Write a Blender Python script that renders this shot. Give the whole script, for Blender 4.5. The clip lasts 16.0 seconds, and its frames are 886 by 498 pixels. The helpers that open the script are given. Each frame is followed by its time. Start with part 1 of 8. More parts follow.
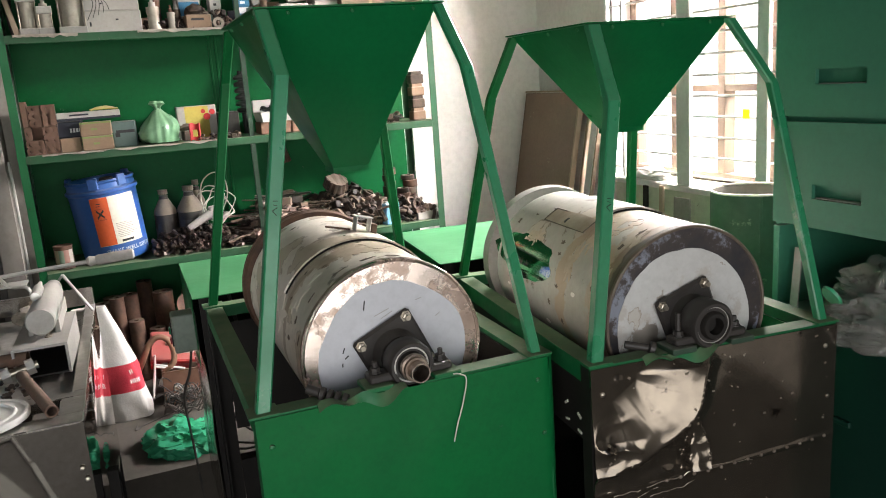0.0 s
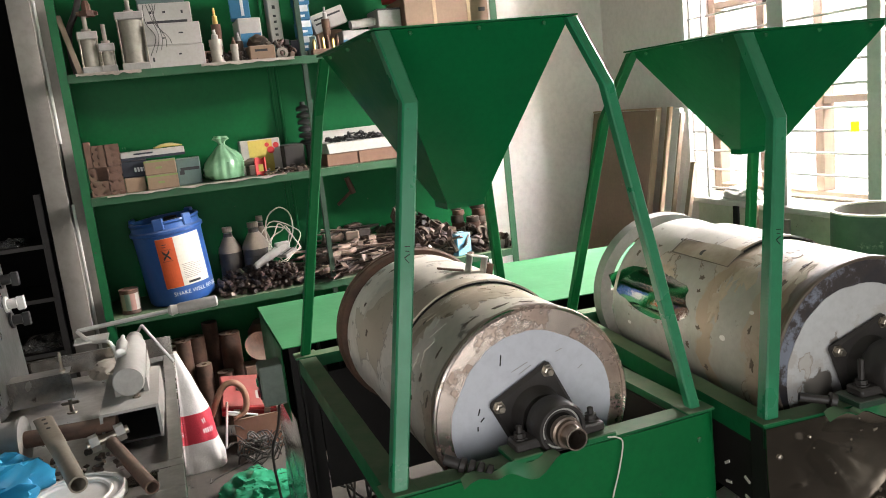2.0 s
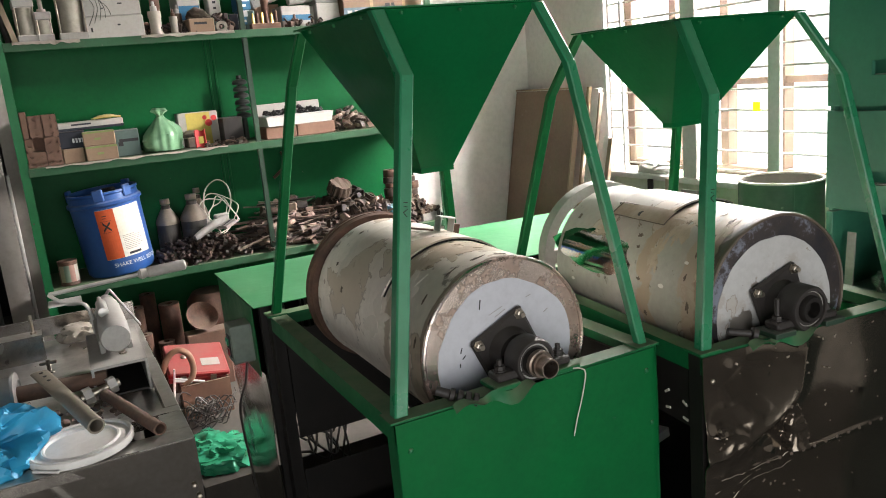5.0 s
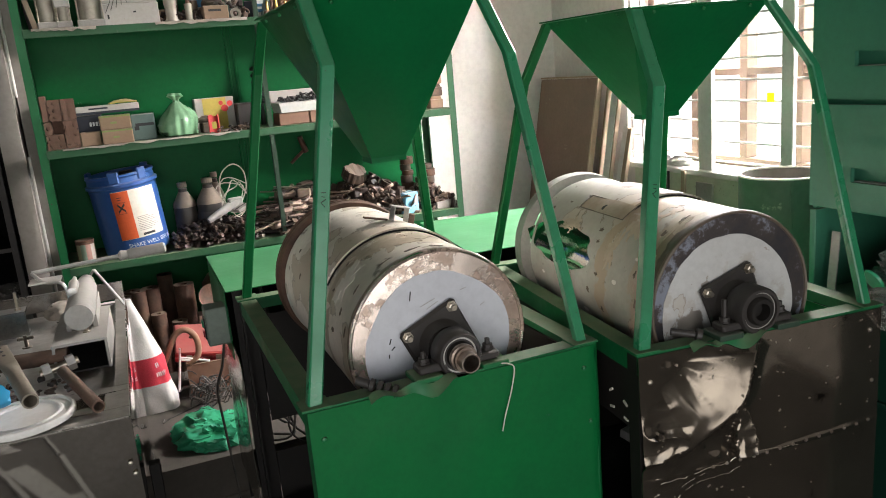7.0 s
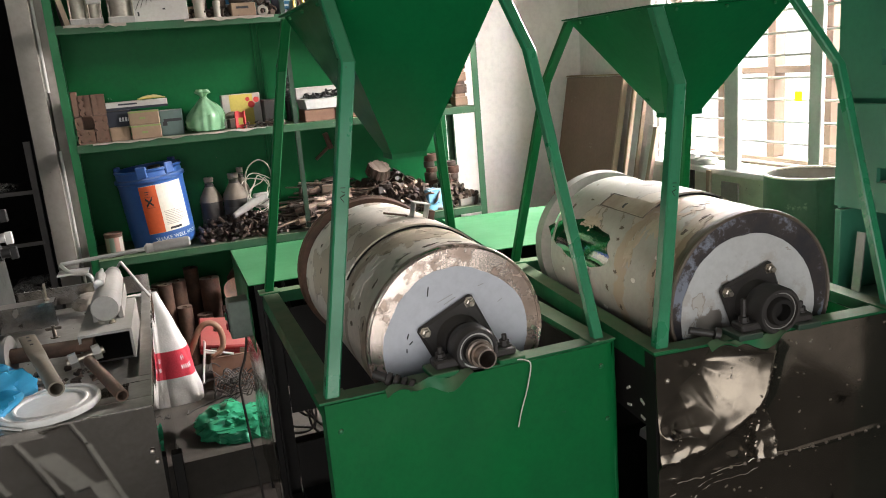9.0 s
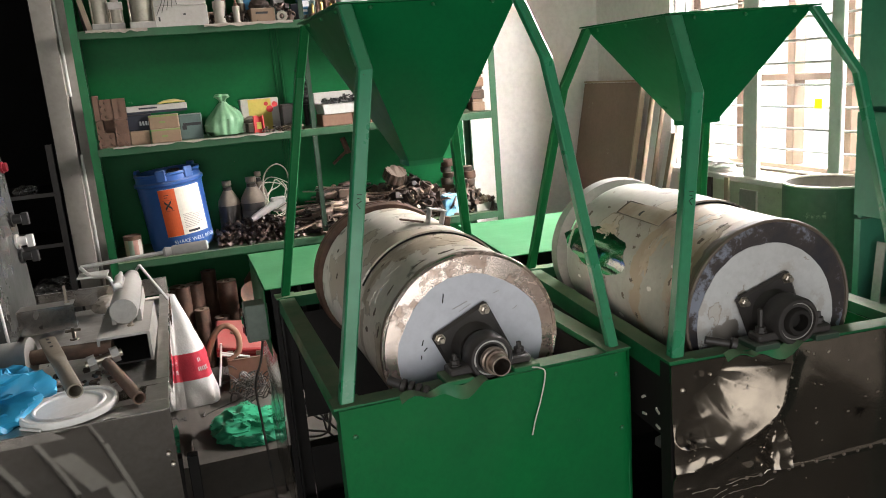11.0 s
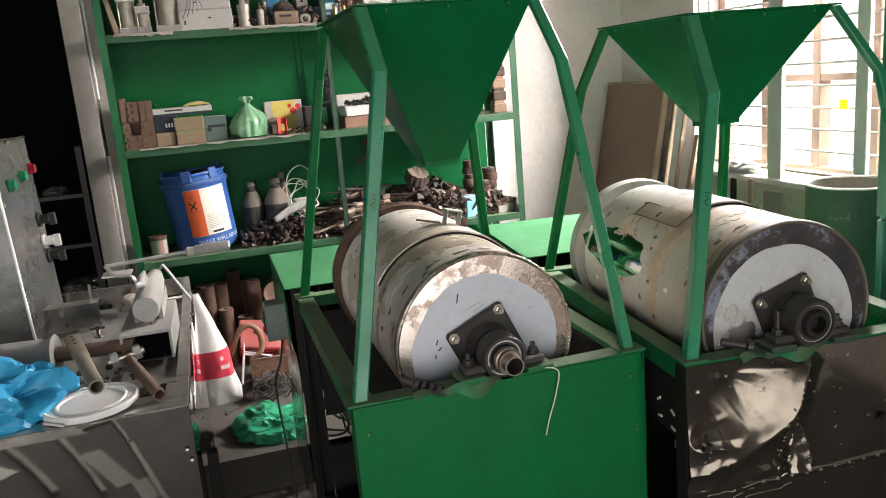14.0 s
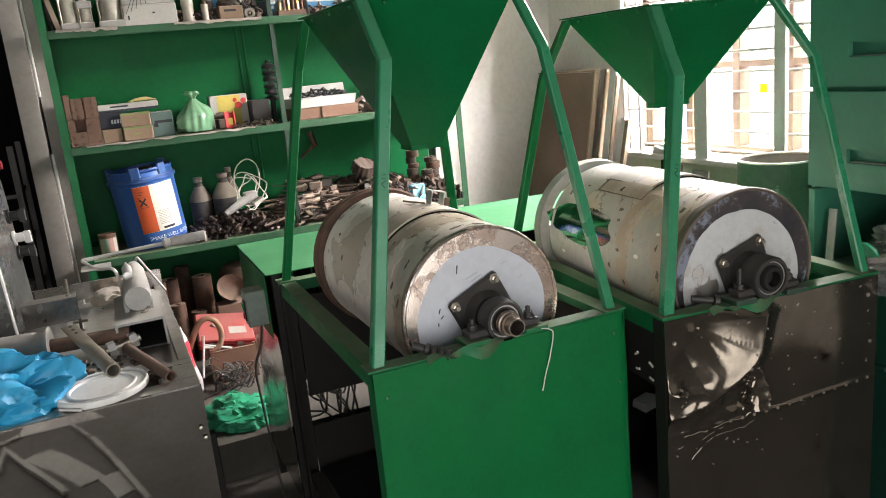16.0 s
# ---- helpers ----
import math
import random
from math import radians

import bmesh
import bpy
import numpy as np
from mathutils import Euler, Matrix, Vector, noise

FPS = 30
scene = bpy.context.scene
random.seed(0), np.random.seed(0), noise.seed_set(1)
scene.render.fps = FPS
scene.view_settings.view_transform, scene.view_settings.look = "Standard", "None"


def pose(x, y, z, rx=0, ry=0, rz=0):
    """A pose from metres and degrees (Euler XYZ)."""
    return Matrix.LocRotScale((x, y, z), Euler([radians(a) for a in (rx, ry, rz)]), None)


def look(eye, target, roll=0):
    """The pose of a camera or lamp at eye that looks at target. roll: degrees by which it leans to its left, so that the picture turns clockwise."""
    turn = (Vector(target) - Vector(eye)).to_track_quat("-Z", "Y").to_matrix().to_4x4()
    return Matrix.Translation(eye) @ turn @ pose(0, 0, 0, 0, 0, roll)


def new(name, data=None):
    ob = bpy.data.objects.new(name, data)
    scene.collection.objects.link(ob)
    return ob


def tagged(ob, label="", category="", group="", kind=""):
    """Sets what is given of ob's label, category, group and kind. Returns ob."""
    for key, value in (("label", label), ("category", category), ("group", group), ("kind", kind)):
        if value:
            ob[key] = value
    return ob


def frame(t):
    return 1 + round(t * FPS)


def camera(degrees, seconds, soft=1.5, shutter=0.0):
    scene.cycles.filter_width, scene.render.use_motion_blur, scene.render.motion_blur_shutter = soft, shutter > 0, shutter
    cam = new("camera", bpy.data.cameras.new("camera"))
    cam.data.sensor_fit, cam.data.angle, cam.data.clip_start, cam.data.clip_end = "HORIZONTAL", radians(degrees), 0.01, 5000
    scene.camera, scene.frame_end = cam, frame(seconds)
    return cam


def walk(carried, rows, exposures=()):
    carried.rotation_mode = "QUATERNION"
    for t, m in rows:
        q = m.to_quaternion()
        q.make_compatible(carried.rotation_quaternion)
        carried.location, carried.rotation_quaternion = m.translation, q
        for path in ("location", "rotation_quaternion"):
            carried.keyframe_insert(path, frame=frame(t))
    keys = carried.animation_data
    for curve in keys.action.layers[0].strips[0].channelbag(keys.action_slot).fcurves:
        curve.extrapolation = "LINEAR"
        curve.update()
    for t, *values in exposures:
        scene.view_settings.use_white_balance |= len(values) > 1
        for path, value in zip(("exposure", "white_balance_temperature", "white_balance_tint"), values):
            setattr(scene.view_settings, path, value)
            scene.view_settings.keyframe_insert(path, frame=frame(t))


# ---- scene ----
cam = camera(59.3, 16.0, soft=1.0)
PATH = [
    (0, (-0.145, -1.342, 1.422), (0.574, 0.474, 0.993), -4.1),
    (0.5, (-0.18, -1.343, 1.452), (0.485, 0.503, 1.066), -5.2),
    (1, (-0.2, -1.275, 1.449), (0.427, 0.588, 1.082), -6.0),
    (1.5, (-0.226, -1.132, 1.448), (0.404, 0.733, 1.097), -6.5),
    (2, (-0.253, -1.097, 1.439), (0.396, 0.76, 1.076), -6.3),
    (2.5, (-0.296, -1.114, 1.428), (0.396, 0.724, 1.047), -5.6),
    (3, (-0.373, -1.142, 1.442), (0.362, 0.674, 1.045), -5.9),
    (3.5, (-0.437, -1.17, 1.445), (0.336, 0.629, 1.039), -5.8),
    (4, (-0.469, -1.193, 1.452), (0.318, 0.598, 1.038), -5.7),
    (4.5, (-0.467, -1.197, 1.46), (0.358, 0.574, 1.036), -5.7),
    (5, (-0.465, -1.196, 1.444), (0.402, 0.552, 1.006), -5.3),
    (7.5, (-0.193, -1.314, 1.428), (0.475, 0.514, 0.967), -5.0),
    (8, (-0.196, -1.301, 1.426), (0.454, 0.534, 0.966), -5.0),
    (8.5, (-0.207, -1.307, 1.431), (0.442, 0.529, 0.973), -4.9),
    (9, (-0.21, -1.317, 1.427), (0.436, 0.52, 0.969), -4.8),
    (9.5, (-0.212, -1.319, 1.426), (0.414, 0.526, 0.972), -4.7),
    (12, (-0.207, -1.324, 1.438), (0.396, 0.533, 1.002), -4.6),
    (12.5, (-0.207, -1.329, 1.436), (0.39, 0.531, 1.006), -4.6),
    (13, (-0.208, -1.311, 1.432), (0.385, 0.549, 0.998), -4.5),
    (13.5, (-0.207, -1.318, 1.434), (0.366, 0.548, 0.997), -4.6),
    (14, (-0.19, -1.337, 1.431), (0.355, 0.537, 0.996), -4.8),
    (14.5, (-0.224, -1.35, 1.437), (0.318, 0.525, 1.0), -5.3),
    (15, (-0.314, -1.343, 1.44), (0.24, 0.528, 1.001), -6.2),
    (15.5, (-0.411, -1.377, 1.446), (0.228, 0.463, 0.993), -6.2),
    (16, (-0.407, -1.394, 1.433), (0.346, 0.399, 0.966), -5.6),
]
walk(cam, [(t, look(eye, target, roll)) for t, eye, target, roll in PATH],
     exposures=[(0, 0.14), (1, 0.09), (5, 0.09), (7.5, -0.02), (12.5, 0.0), (14, 0.09), (15, 0.25), (16, 0.24)])
# ---- world, sun, large lights ----
world = bpy.data.worlds.new("world")
scene.world = world
world.use_nodes = True
wn, wl = world.node_tree.nodes, world.node_tree.links
sky = wn.new("ShaderNodeTexSky")
sky.sky_type, sky.sun_disc, sky.sun_elevation, sky.sun_rotation = "NISHITA", False, radians(42), radians(75)
wl.new(sky.outputs[0], wn["Background"].inputs[0])
wn["Background"].inputs[1].default_value = 0.12


def area(name, where, target, w, h, power, colour):
    lamp = bpy.data.lights.new(name, "AREA")
    lamp.shape, lamp.size, lamp.size_y, lamp.energy, lamp.color = "RECTANGLE", w, h, power, colour
    ob = new(name, lamp)
    ob.matrix_world = look(where, target)
    return ob


sun_lamp = bpy.data.lights.new("sun", "SUN")
sun_lamp.energy, sun_lamp.angle, sun_lamp.color = 0.4, radians(12), (1.0, 0.95, 0.88)
new("sun", sun_lamp).matrix_world = look((8, 2.5, 8), (0, 1.0, 0))
area("window_light", (3.0, 1.40, 2.50), (0.9, 1.10, 0.95), 3.2, 1.0, 1840, (1.0, 0.94, 0.92))
area("doorway_light", (-0.95, -2.97, 1.02), (-0.95, 0.6, 0.95), 4.5, 1.84, 92, (1.0, 0.975, 0.95))


# ---- mesh helpers ----
def thing(name, label, category, at=(0, 0, 0), turn=0.0, group="", kind=""):
    ob = new(name)
    ob.empty_display_size = 0.05
    ob.matrix_basis = pose(*at, 0, 0, turn)
    return tagged(ob, label, category, group, kind)


def part(name, bm, mat, parent=None, label="", smooth=False, kind=""):
    """One mesh object made from a bmesh, under a thing or a part."""
    bmesh.ops.recalc_face_normals(bm, faces=bm.faces)
    me = bpy.data.meshes.new(name)
    for f in bm.faces:
        f.smooth = smooth
    bm.to_mesh(me)
    bm.free()
    if smooth:
        me.set_sharp_from_angle(angle=radians(38))
    for m in (mat if isinstance(mat, (list, tuple)) else [mat]):
        me.materials.append(m)
    ob = new(name, me)
    ob.parent = parent
    return tagged(ob, label, kind=kind)


def B():
    return bmesh.new()


def hexa(bm, pts):
    """A solid from eight corners: four below, four above, each anticlockwise."""
    v = [bm.verts.new(p) for p in pts]
    for a in ((0, 3, 2, 1), (4, 5, 6, 7), (0, 1, 5, 4), (1, 2, 6, 5), (2, 3, 7, 6), (3, 0, 4, 7)):
        bm.faces.new([v[i] for i in a])
    return v


def box(bm, x0, x1, y0, y1, z0, z1, bev=0.0, m=None, seg=1):
    v = hexa(bm, [(x0, y0, z0), (x1, y0, z0), (x1, y1, z0), (x0, y1, z0), (x0, y0, z1), (x1, y0, z1), (x1, y1, z1), (x0, y1, z1)])
    if bev:
        edges = list({e for w in v for e in w.link_edges})
        out = bmesh.ops.bevel(bm, geom=edges, offset=bev, segments=seg, affect="EDGES", profile=0.5)
        v = list({w for f in out["faces"] for w in f.verts} | {w for w in v if w.is_valid})
    if m is not None:
        bmesh.ops.transform(bm, matrix=m, verts=[w for w in v if w.is_valid])
    return v


def ring_frame(d):
    d = Vector(d).normalized()
    ref = Vector((0, 0, 1)) if abs(d.z) < 0.9 else Vector((1, 0, 0))
    a = d.cross(ref).normalized()
    return a, d.cross(a).normalized()


def cyl(bm, p0, p1, r0, r1=None, seg=20, caps=True):
    r1 = r0 if r1 is None else r1
    p0, p1 = Vector(p0), Vector(p1)
    a, b = ring_frame(p1 - p0)
    ring = lambda p, r: [bm.verts.new(p + r * (math.cos(2 * math.pi * i / seg) * a + math.sin(2 * math.pi * i / seg) * b)) for i in range(seg)]
    lo, hi = ring(p0, r0), ring(p1, r1)
    for i in range(seg):
        bm.faces.new((lo[i], lo[(i + 1) % seg], hi[(i + 1) % seg], hi[i]))
    if caps:
        bm.faces.new(lo[::-1])
        bm.faces.new(hi)
    return lo + hi


def lathe(bm, p0, axis, profile, seg=32, closed=False):
    """Turns a profile of (distance along the axis, radius) about an axis."""
    p0, axis = Vector(p0), Vector(axis).normalized()
    a, b = ring_frame(axis)
    rings = []
    for d, r in profile:
        c = p0 + axis * d
        if r < 1e-5:
            rings.append([bm.verts.new(c)])
        else:
            rings.append([bm.verts.new(c + r * (math.cos(2 * math.pi * i / seg) * a + math.sin(2 * math.pi * i / seg) * b)) for i in range(seg)])
    pairs = list(zip(rings, rings[1:])) + ([(rings[-1], rings[0])] if closed else [])
    for lo, hi in pairs:
        for i in range(seg):
            j = (i + 1) % seg
            if len(lo) == 1 and len(hi) == 1:
                continue
            if len(lo) == 1:
                bm.faces.new((lo[0], hi[j], hi[i]))
            elif len(hi) == 1:
                bm.faces.new((lo[i], lo[j], hi[0]))
            else:
                bm.faces.new((lo[i], lo[j], hi[j], hi[i]))
    return rings


def tube(bm, pts, r, seg=8, caps=True):
    pts = [Vector(p) for p in pts]
    rings = []
    a = None
    for i, p in enumerate(pts):
        d = (pts[min(i + 1, len(pts) - 1)] - pts[max(i - 1, 0)]).normalized()
        if a is None:
            a, b = ring_frame(d)
        else:
            a = (a - d * a.dot(d)).normalized()
            b = d.cross(a)
        rr = r[i] if isinstance(r, (list, tuple)) else r
        rings.append([bm.verts.new(p + rr * (math.cos(2 * math.pi * k / seg) * a + math.sin(2 * math.pi * k / seg) * b)) for k in range(seg)])
    for lo, hi in zip(rings, rings[1:]):
        for i in range(seg):
            bm.faces.new((lo[i], lo[(i + 1) % seg], hi[(i + 1) % seg], hi[i]))
    if caps:
        bm.faces.new(rings[0][::-1])
        bm.faces.new(rings[-1])


def smoothline(pts, n=6):
    """Catmull-Rom through the points."""
    p = [Vector(q) for q in pts]
    p = [2 * p[0] - p[1]] + p + [2 * p[-1] - p[-2]]
    out = []
    for i in range(1, len(p) - 2):
        for k in range(n):
            t = k / n
            out.append(0.5 * (2 * p[i] + (p[i + 1] - p[i - 1]) * t + (2 * p[i - 1] - 5 * p[i] + 4 * p[i + 1] - p[i + 2]) * t * t + (3 * p[i] - p[i - 1] - 3 * p[i + 1] + p[i + 2]) * t ** 3))
    return out + [p[-2]]


def post(bm, pts, w, bev=0.003):
    """A square tube that bends from point to point, its section level."""
    h = w / 2
    rings = []
    prof = [(-h + bev, -h), (h - bev, -h), (h, -h + bev), (h, h - bev), (h - bev, h), (-h + bev, h), (-h, h - bev), (-h, -h + bev)]
    for p in pts:
        rings.append([bm.verts.new((p[0] + a, p[1] + b, p[2])) for a, b in prof])
    n = len(prof)
    for lo, hi in zip(rings, rings[1:]):
        for i in range(n):
            bm.faces.new((lo[i], lo[(i + 1) % n], hi[(i + 1) % n], hi[i]))
    bm.faces.new(rings[0][::-1])
    bm.faces.new(rings[-1])


def bar(bm, p0, p1, w, h, bev=0.002):
    """A straight bar with a w x h section: w across and level, h upwards."""
    p0, p1 = Vector(p0), Vector(p1)
    d = (p1 - p0).normalized()
    side = d.cross(Vector((0, 0, 1))).normalized() if abs(d.z) < 0.95 else Vector((1, 0, 0))
    up = side.cross(d).normalized()
    m = Matrix((( d.x, side.x, up.x, p0.x), (d.y, side.y, up.y, p0.y), (d.z, side.z, up.z, p0.z), (0, 0, 0, 1)))
    return box(bm, 0, (p1 - p0).length, -w / 2, w / 2, -h / 2, h / 2, bev, m)


def angle_iron(bm, p0, p1, leg, th, s1, s2):
    """An L section from p0 to p1, its legs along the directions s1 and s2."""
    p0, p1, s1, s2 = Vector(p0), Vector(p1), Vector(s1), Vector(s2)
    prof = [(0, 0), (leg, 0), (leg, th), (th, th), (th, leg), (0, leg)]
    a = [bm.verts.new(p0 + s1 * x + s2 * y) for x, y in prof]
    b = [bm.verts.new(p1 + s1 * x + s2 * y) for x, y in prof]
    for i in range(6):
        bm.faces.new((a[i], a[(i + 1) % 6], b[(i + 1) % 6], b[i]))
    bm.faces.new(a[::-1])
    bm.faces.new(b)


def sheet(bm, f, nu, nv, th):
    """A bent sheet: f(u, v) gives the place for u, v in 0 to 1; th is its thickness along the normal."""
    grid = [[Vector(f(i / nu, j / nv)) for j in range(nv + 1)] for i in range(nu + 1)]
    norm = [[None] * (nv + 1) for _ in range(nu + 1)]
    for i in range(nu + 1):
        for j in range(nv + 1):
            du = grid[min(i + 1, nu)][j] - grid[max(i - 1, 0)][j]
            dv = grid[i][min(j + 1, nv)] - grid[i][max(j - 1, 0)]
            n = du.cross(dv)
            norm[i][j] = n.normalized() if n.length > 1e-9 else Vector((0, 0, 1))
    top = [[bm.verts.new(grid[i][j]) for j in range(nv + 1)] for i in range(nu + 1)]
    bot = [[bm.verts.new(grid[i][j] - th * norm[i][j]) for j in range(nv + 1)] for i in range(nu + 1)]
    for i in range(nu):
        for j in range(nv):
            bm.faces.new((top[i][j], top[i + 1][j], top[i + 1][j + 1], top[i][j + 1]))
            bm.faces.new((bot[i][j], bot[i][j + 1], bot[i + 1][j + 1], bot[i + 1][j]))
    for i in range(nu):
        bm.faces.new((top[i][0], bot[i][0], bot[i + 1][0], top[i + 1][0]))
        bm.faces.new((top[i][nv], top[i + 1][nv], bot[i + 1][nv], bot[i][nv]))
    for j in range(nv):
        bm.faces.new((top[0][j], top[0][j + 1], bot[0][j + 1], bot[0][j]))
        bm.faces.new((top[nu][j], bot[nu][j], bot[nu][j + 1], top[nu][j + 1]))


def crumple(name, seed, size, mat, parent, sub=4, rough=0.35, flat=1.0, label="", freq=1.0):
    """A crumpled bag: a round form pushed in and out by ridged noise and set down on its base."""
    bm = B()
    bmesh.ops.create_icosphere(bm, subdivisions=sub, radius=1.0)
    off = Vector((seed * 7.3, seed * 3.1, seed * 1.7))
    for v in bm.verts:
        p = v.co.normalized()
        warp = p + 0.45 * Vector((noise.noise(p * 1.5 + off), noise.noise(p * 1.5 - off), noise.noise(p * 1.7 + off * 2)))
        n1, n2, n3 = noise.noise(warp * 1.5 * freq + off), noise.noise(warp * 3.1 * freq + off), noise.noise(warp * 6.5 * freq + off)
        ridge, fine, finest = 1 - 2.2 * math.sqrt(n1 * n1 + 0.003), 1 - 2.0 * math.sqrt(n2 * n2 + 0.003), 1 - 2 * math.sqrt(n3 * n3 + 0.004)
        k = 0.8 + rough * (0.45 * ridge + 0.20 * fine + 0.07 * finest) + 0.25 * noise.noise(p * 1.1 + off)
        q = p * k
        v.co = (q.x * size[0], q.y * size[1], max(q.z, -0.55 * flat) * size[2] + 0.55 * flat * size[2])
    return part(name, bm, mat, parent, label, smooth=True)


# ---- materials ----
def material(name, base, second=None, rough=0.5, metal=0.0, scale=6.0, amount=0.6, fine=60.0, bump=0.15, dust=0.0, dust_col=(0.30, 0.27, 0.23),
             rough2=None, spots=0.0, spot_col=(0.05, 0.03, 0.02), spot_scale=30.0, stretch=(1, 1, 1), random_tint=0.0, spec=0.5, coat=0.0, sheet_wave=0.0):
    """A surface with two scales of colour variation, fine relief, settled dust on faces that look up, and specks of wear."""
    mat = bpy.data.materials.new(name)
    mat.use_nodes = True
    n, l = mat.node_tree.nodes, mat.node_tree.links
    bsdf = n["Principled BSDF"]
    co = n.new("ShaderNodeTexCoord")
    mp = n.new("ShaderNodeMapping")
    mp.inputs["Scale"].default_value = stretch
    l.new(co.outputs["Object"], mp.inputs[0])

    def tex(s, d=4.0, r=0.6):
        t = n.new("ShaderNodeTexNoise")
        t.inputs["Scale"].default_value, t.inputs["Detail"].default_value, t.inputs["Roughness"].default_value = s, d, r
        l.new(mp.outputs[0], t.inputs["Vector"])
        return t.outputs["Fac"]

    def ramp(src, lo, hi, a=0.0, b=1.0):
        m = n.new("ShaderNodeMapRange")
        m.inputs[1].default_value, m.inputs[2].default_value, m.inputs[3].default_value, m.inputs[4].default_value = lo, hi, a, b
        l.new(src, m.inputs[0])
        return m.outputs[0]

    def mix(fac, a, b):
        m = n.new("ShaderNodeMix")
        m.data_type = "RGBA"
        if isinstance(fac, float):
            m.inputs[0].default_value = fac
        else:
            l.new(fac, m.inputs[0])
        for sock, val in ((m.inputs[6], a), (m.inputs[7], b)):
            if isinstance(val, tuple):
                sock.default_value = (*val, 1)
            else:
                l.new(val, sock)
        return m.outputs[2]

    second = second or tuple(c * 0.7 for c in base)
    big, small = tex(scale, 5.0), tex(fine, 3.0)
    colour = mix(ramp(big, 0.35, 0.68, 0.0, amount), base, second)
    colour = mix(ramp(small, 0.4, 0.75, 0.0, 0.35 * amount), colour, tuple(c * 0.6 for c in second))
    if spots:
        colour = mix(ramp(tex(spot_scale, 6.0, 0.7), 0.72 - 0.18 * spots, 0.76 - 0.16 * spots), colour, spot_col)
    if random_tint:
        info = n.new("ShaderNodeObjectInfo")
        hsv = n.new("ShaderNodeHueSaturation")
        l.new(ramp(info.outputs["Random"], 0, 1, 1 - random_tint, 1 + random_tint), hsv.inputs["Value"])
        l.new(colour, hsv.inputs["Color"])
        colour = hsv.outputs[0]
    roughness = ramp(big, 0.3, 0.7, rough, rough if rough2 is None else rough2)
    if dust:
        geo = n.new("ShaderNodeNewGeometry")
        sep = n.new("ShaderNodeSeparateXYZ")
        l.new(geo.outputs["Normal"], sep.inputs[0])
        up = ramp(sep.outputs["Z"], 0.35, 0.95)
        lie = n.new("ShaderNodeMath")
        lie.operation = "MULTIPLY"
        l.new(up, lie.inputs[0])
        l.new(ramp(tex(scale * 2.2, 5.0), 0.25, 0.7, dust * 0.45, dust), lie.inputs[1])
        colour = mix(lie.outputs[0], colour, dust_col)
        add = n.new("ShaderNodeMath")
        add.operation, add.use_clamp = "ADD", True
        l.new(roughness, add.inputs[0])
        half = n.new("ShaderNodeMath")
        half.operation = "MULTIPLY"
        half.inputs[1].default_value = 0.5
        l.new(lie.outputs[0], half.inputs[0])
        l.new(half.outputs[0], add.inputs[1])
        roughness = add.outputs[0]
        if metal:
            mm = n.new("ShaderNodeMath")
            mm.operation = "MULTIPLY"
            mm.inputs[1].default_value = metal
            l.new(ramp(lie.outputs[0], 0, 1, 1, 0), mm.inputs[0])
            l.new(mm.outputs[0], bsdf.inputs["Metallic"])
    if not (dust and metal):
        bsdf.inputs["Metallic"].default_value = metal
    l.new(colour, bsdf.inputs["Base Color"])
    l.new(roughness, bsdf.inputs["Roughness"])
    bsdf.inputs["Specular IOR Level"].default_value = spec
    bsdf.inputs["Coat Weight"].default_value = coat
    prev = None
    for src, strength, dist in ((small, bump, 0.002), (big, sheet_wave, 0.02)):
        if strength:
            bp = n.new("ShaderNodeBump")
            bp.inputs["Strength"].default_value, bp.inputs["Distance"].default_value = strength, dist
            l.new(src, bp.inputs["Height"])
            if prev:
                l.new(prev, bp.inputs["Normal"])
            prev = bp.outputs[0]
    if prev:
        l.new(prev, bsdf.inputs["Normal"])
    return mat


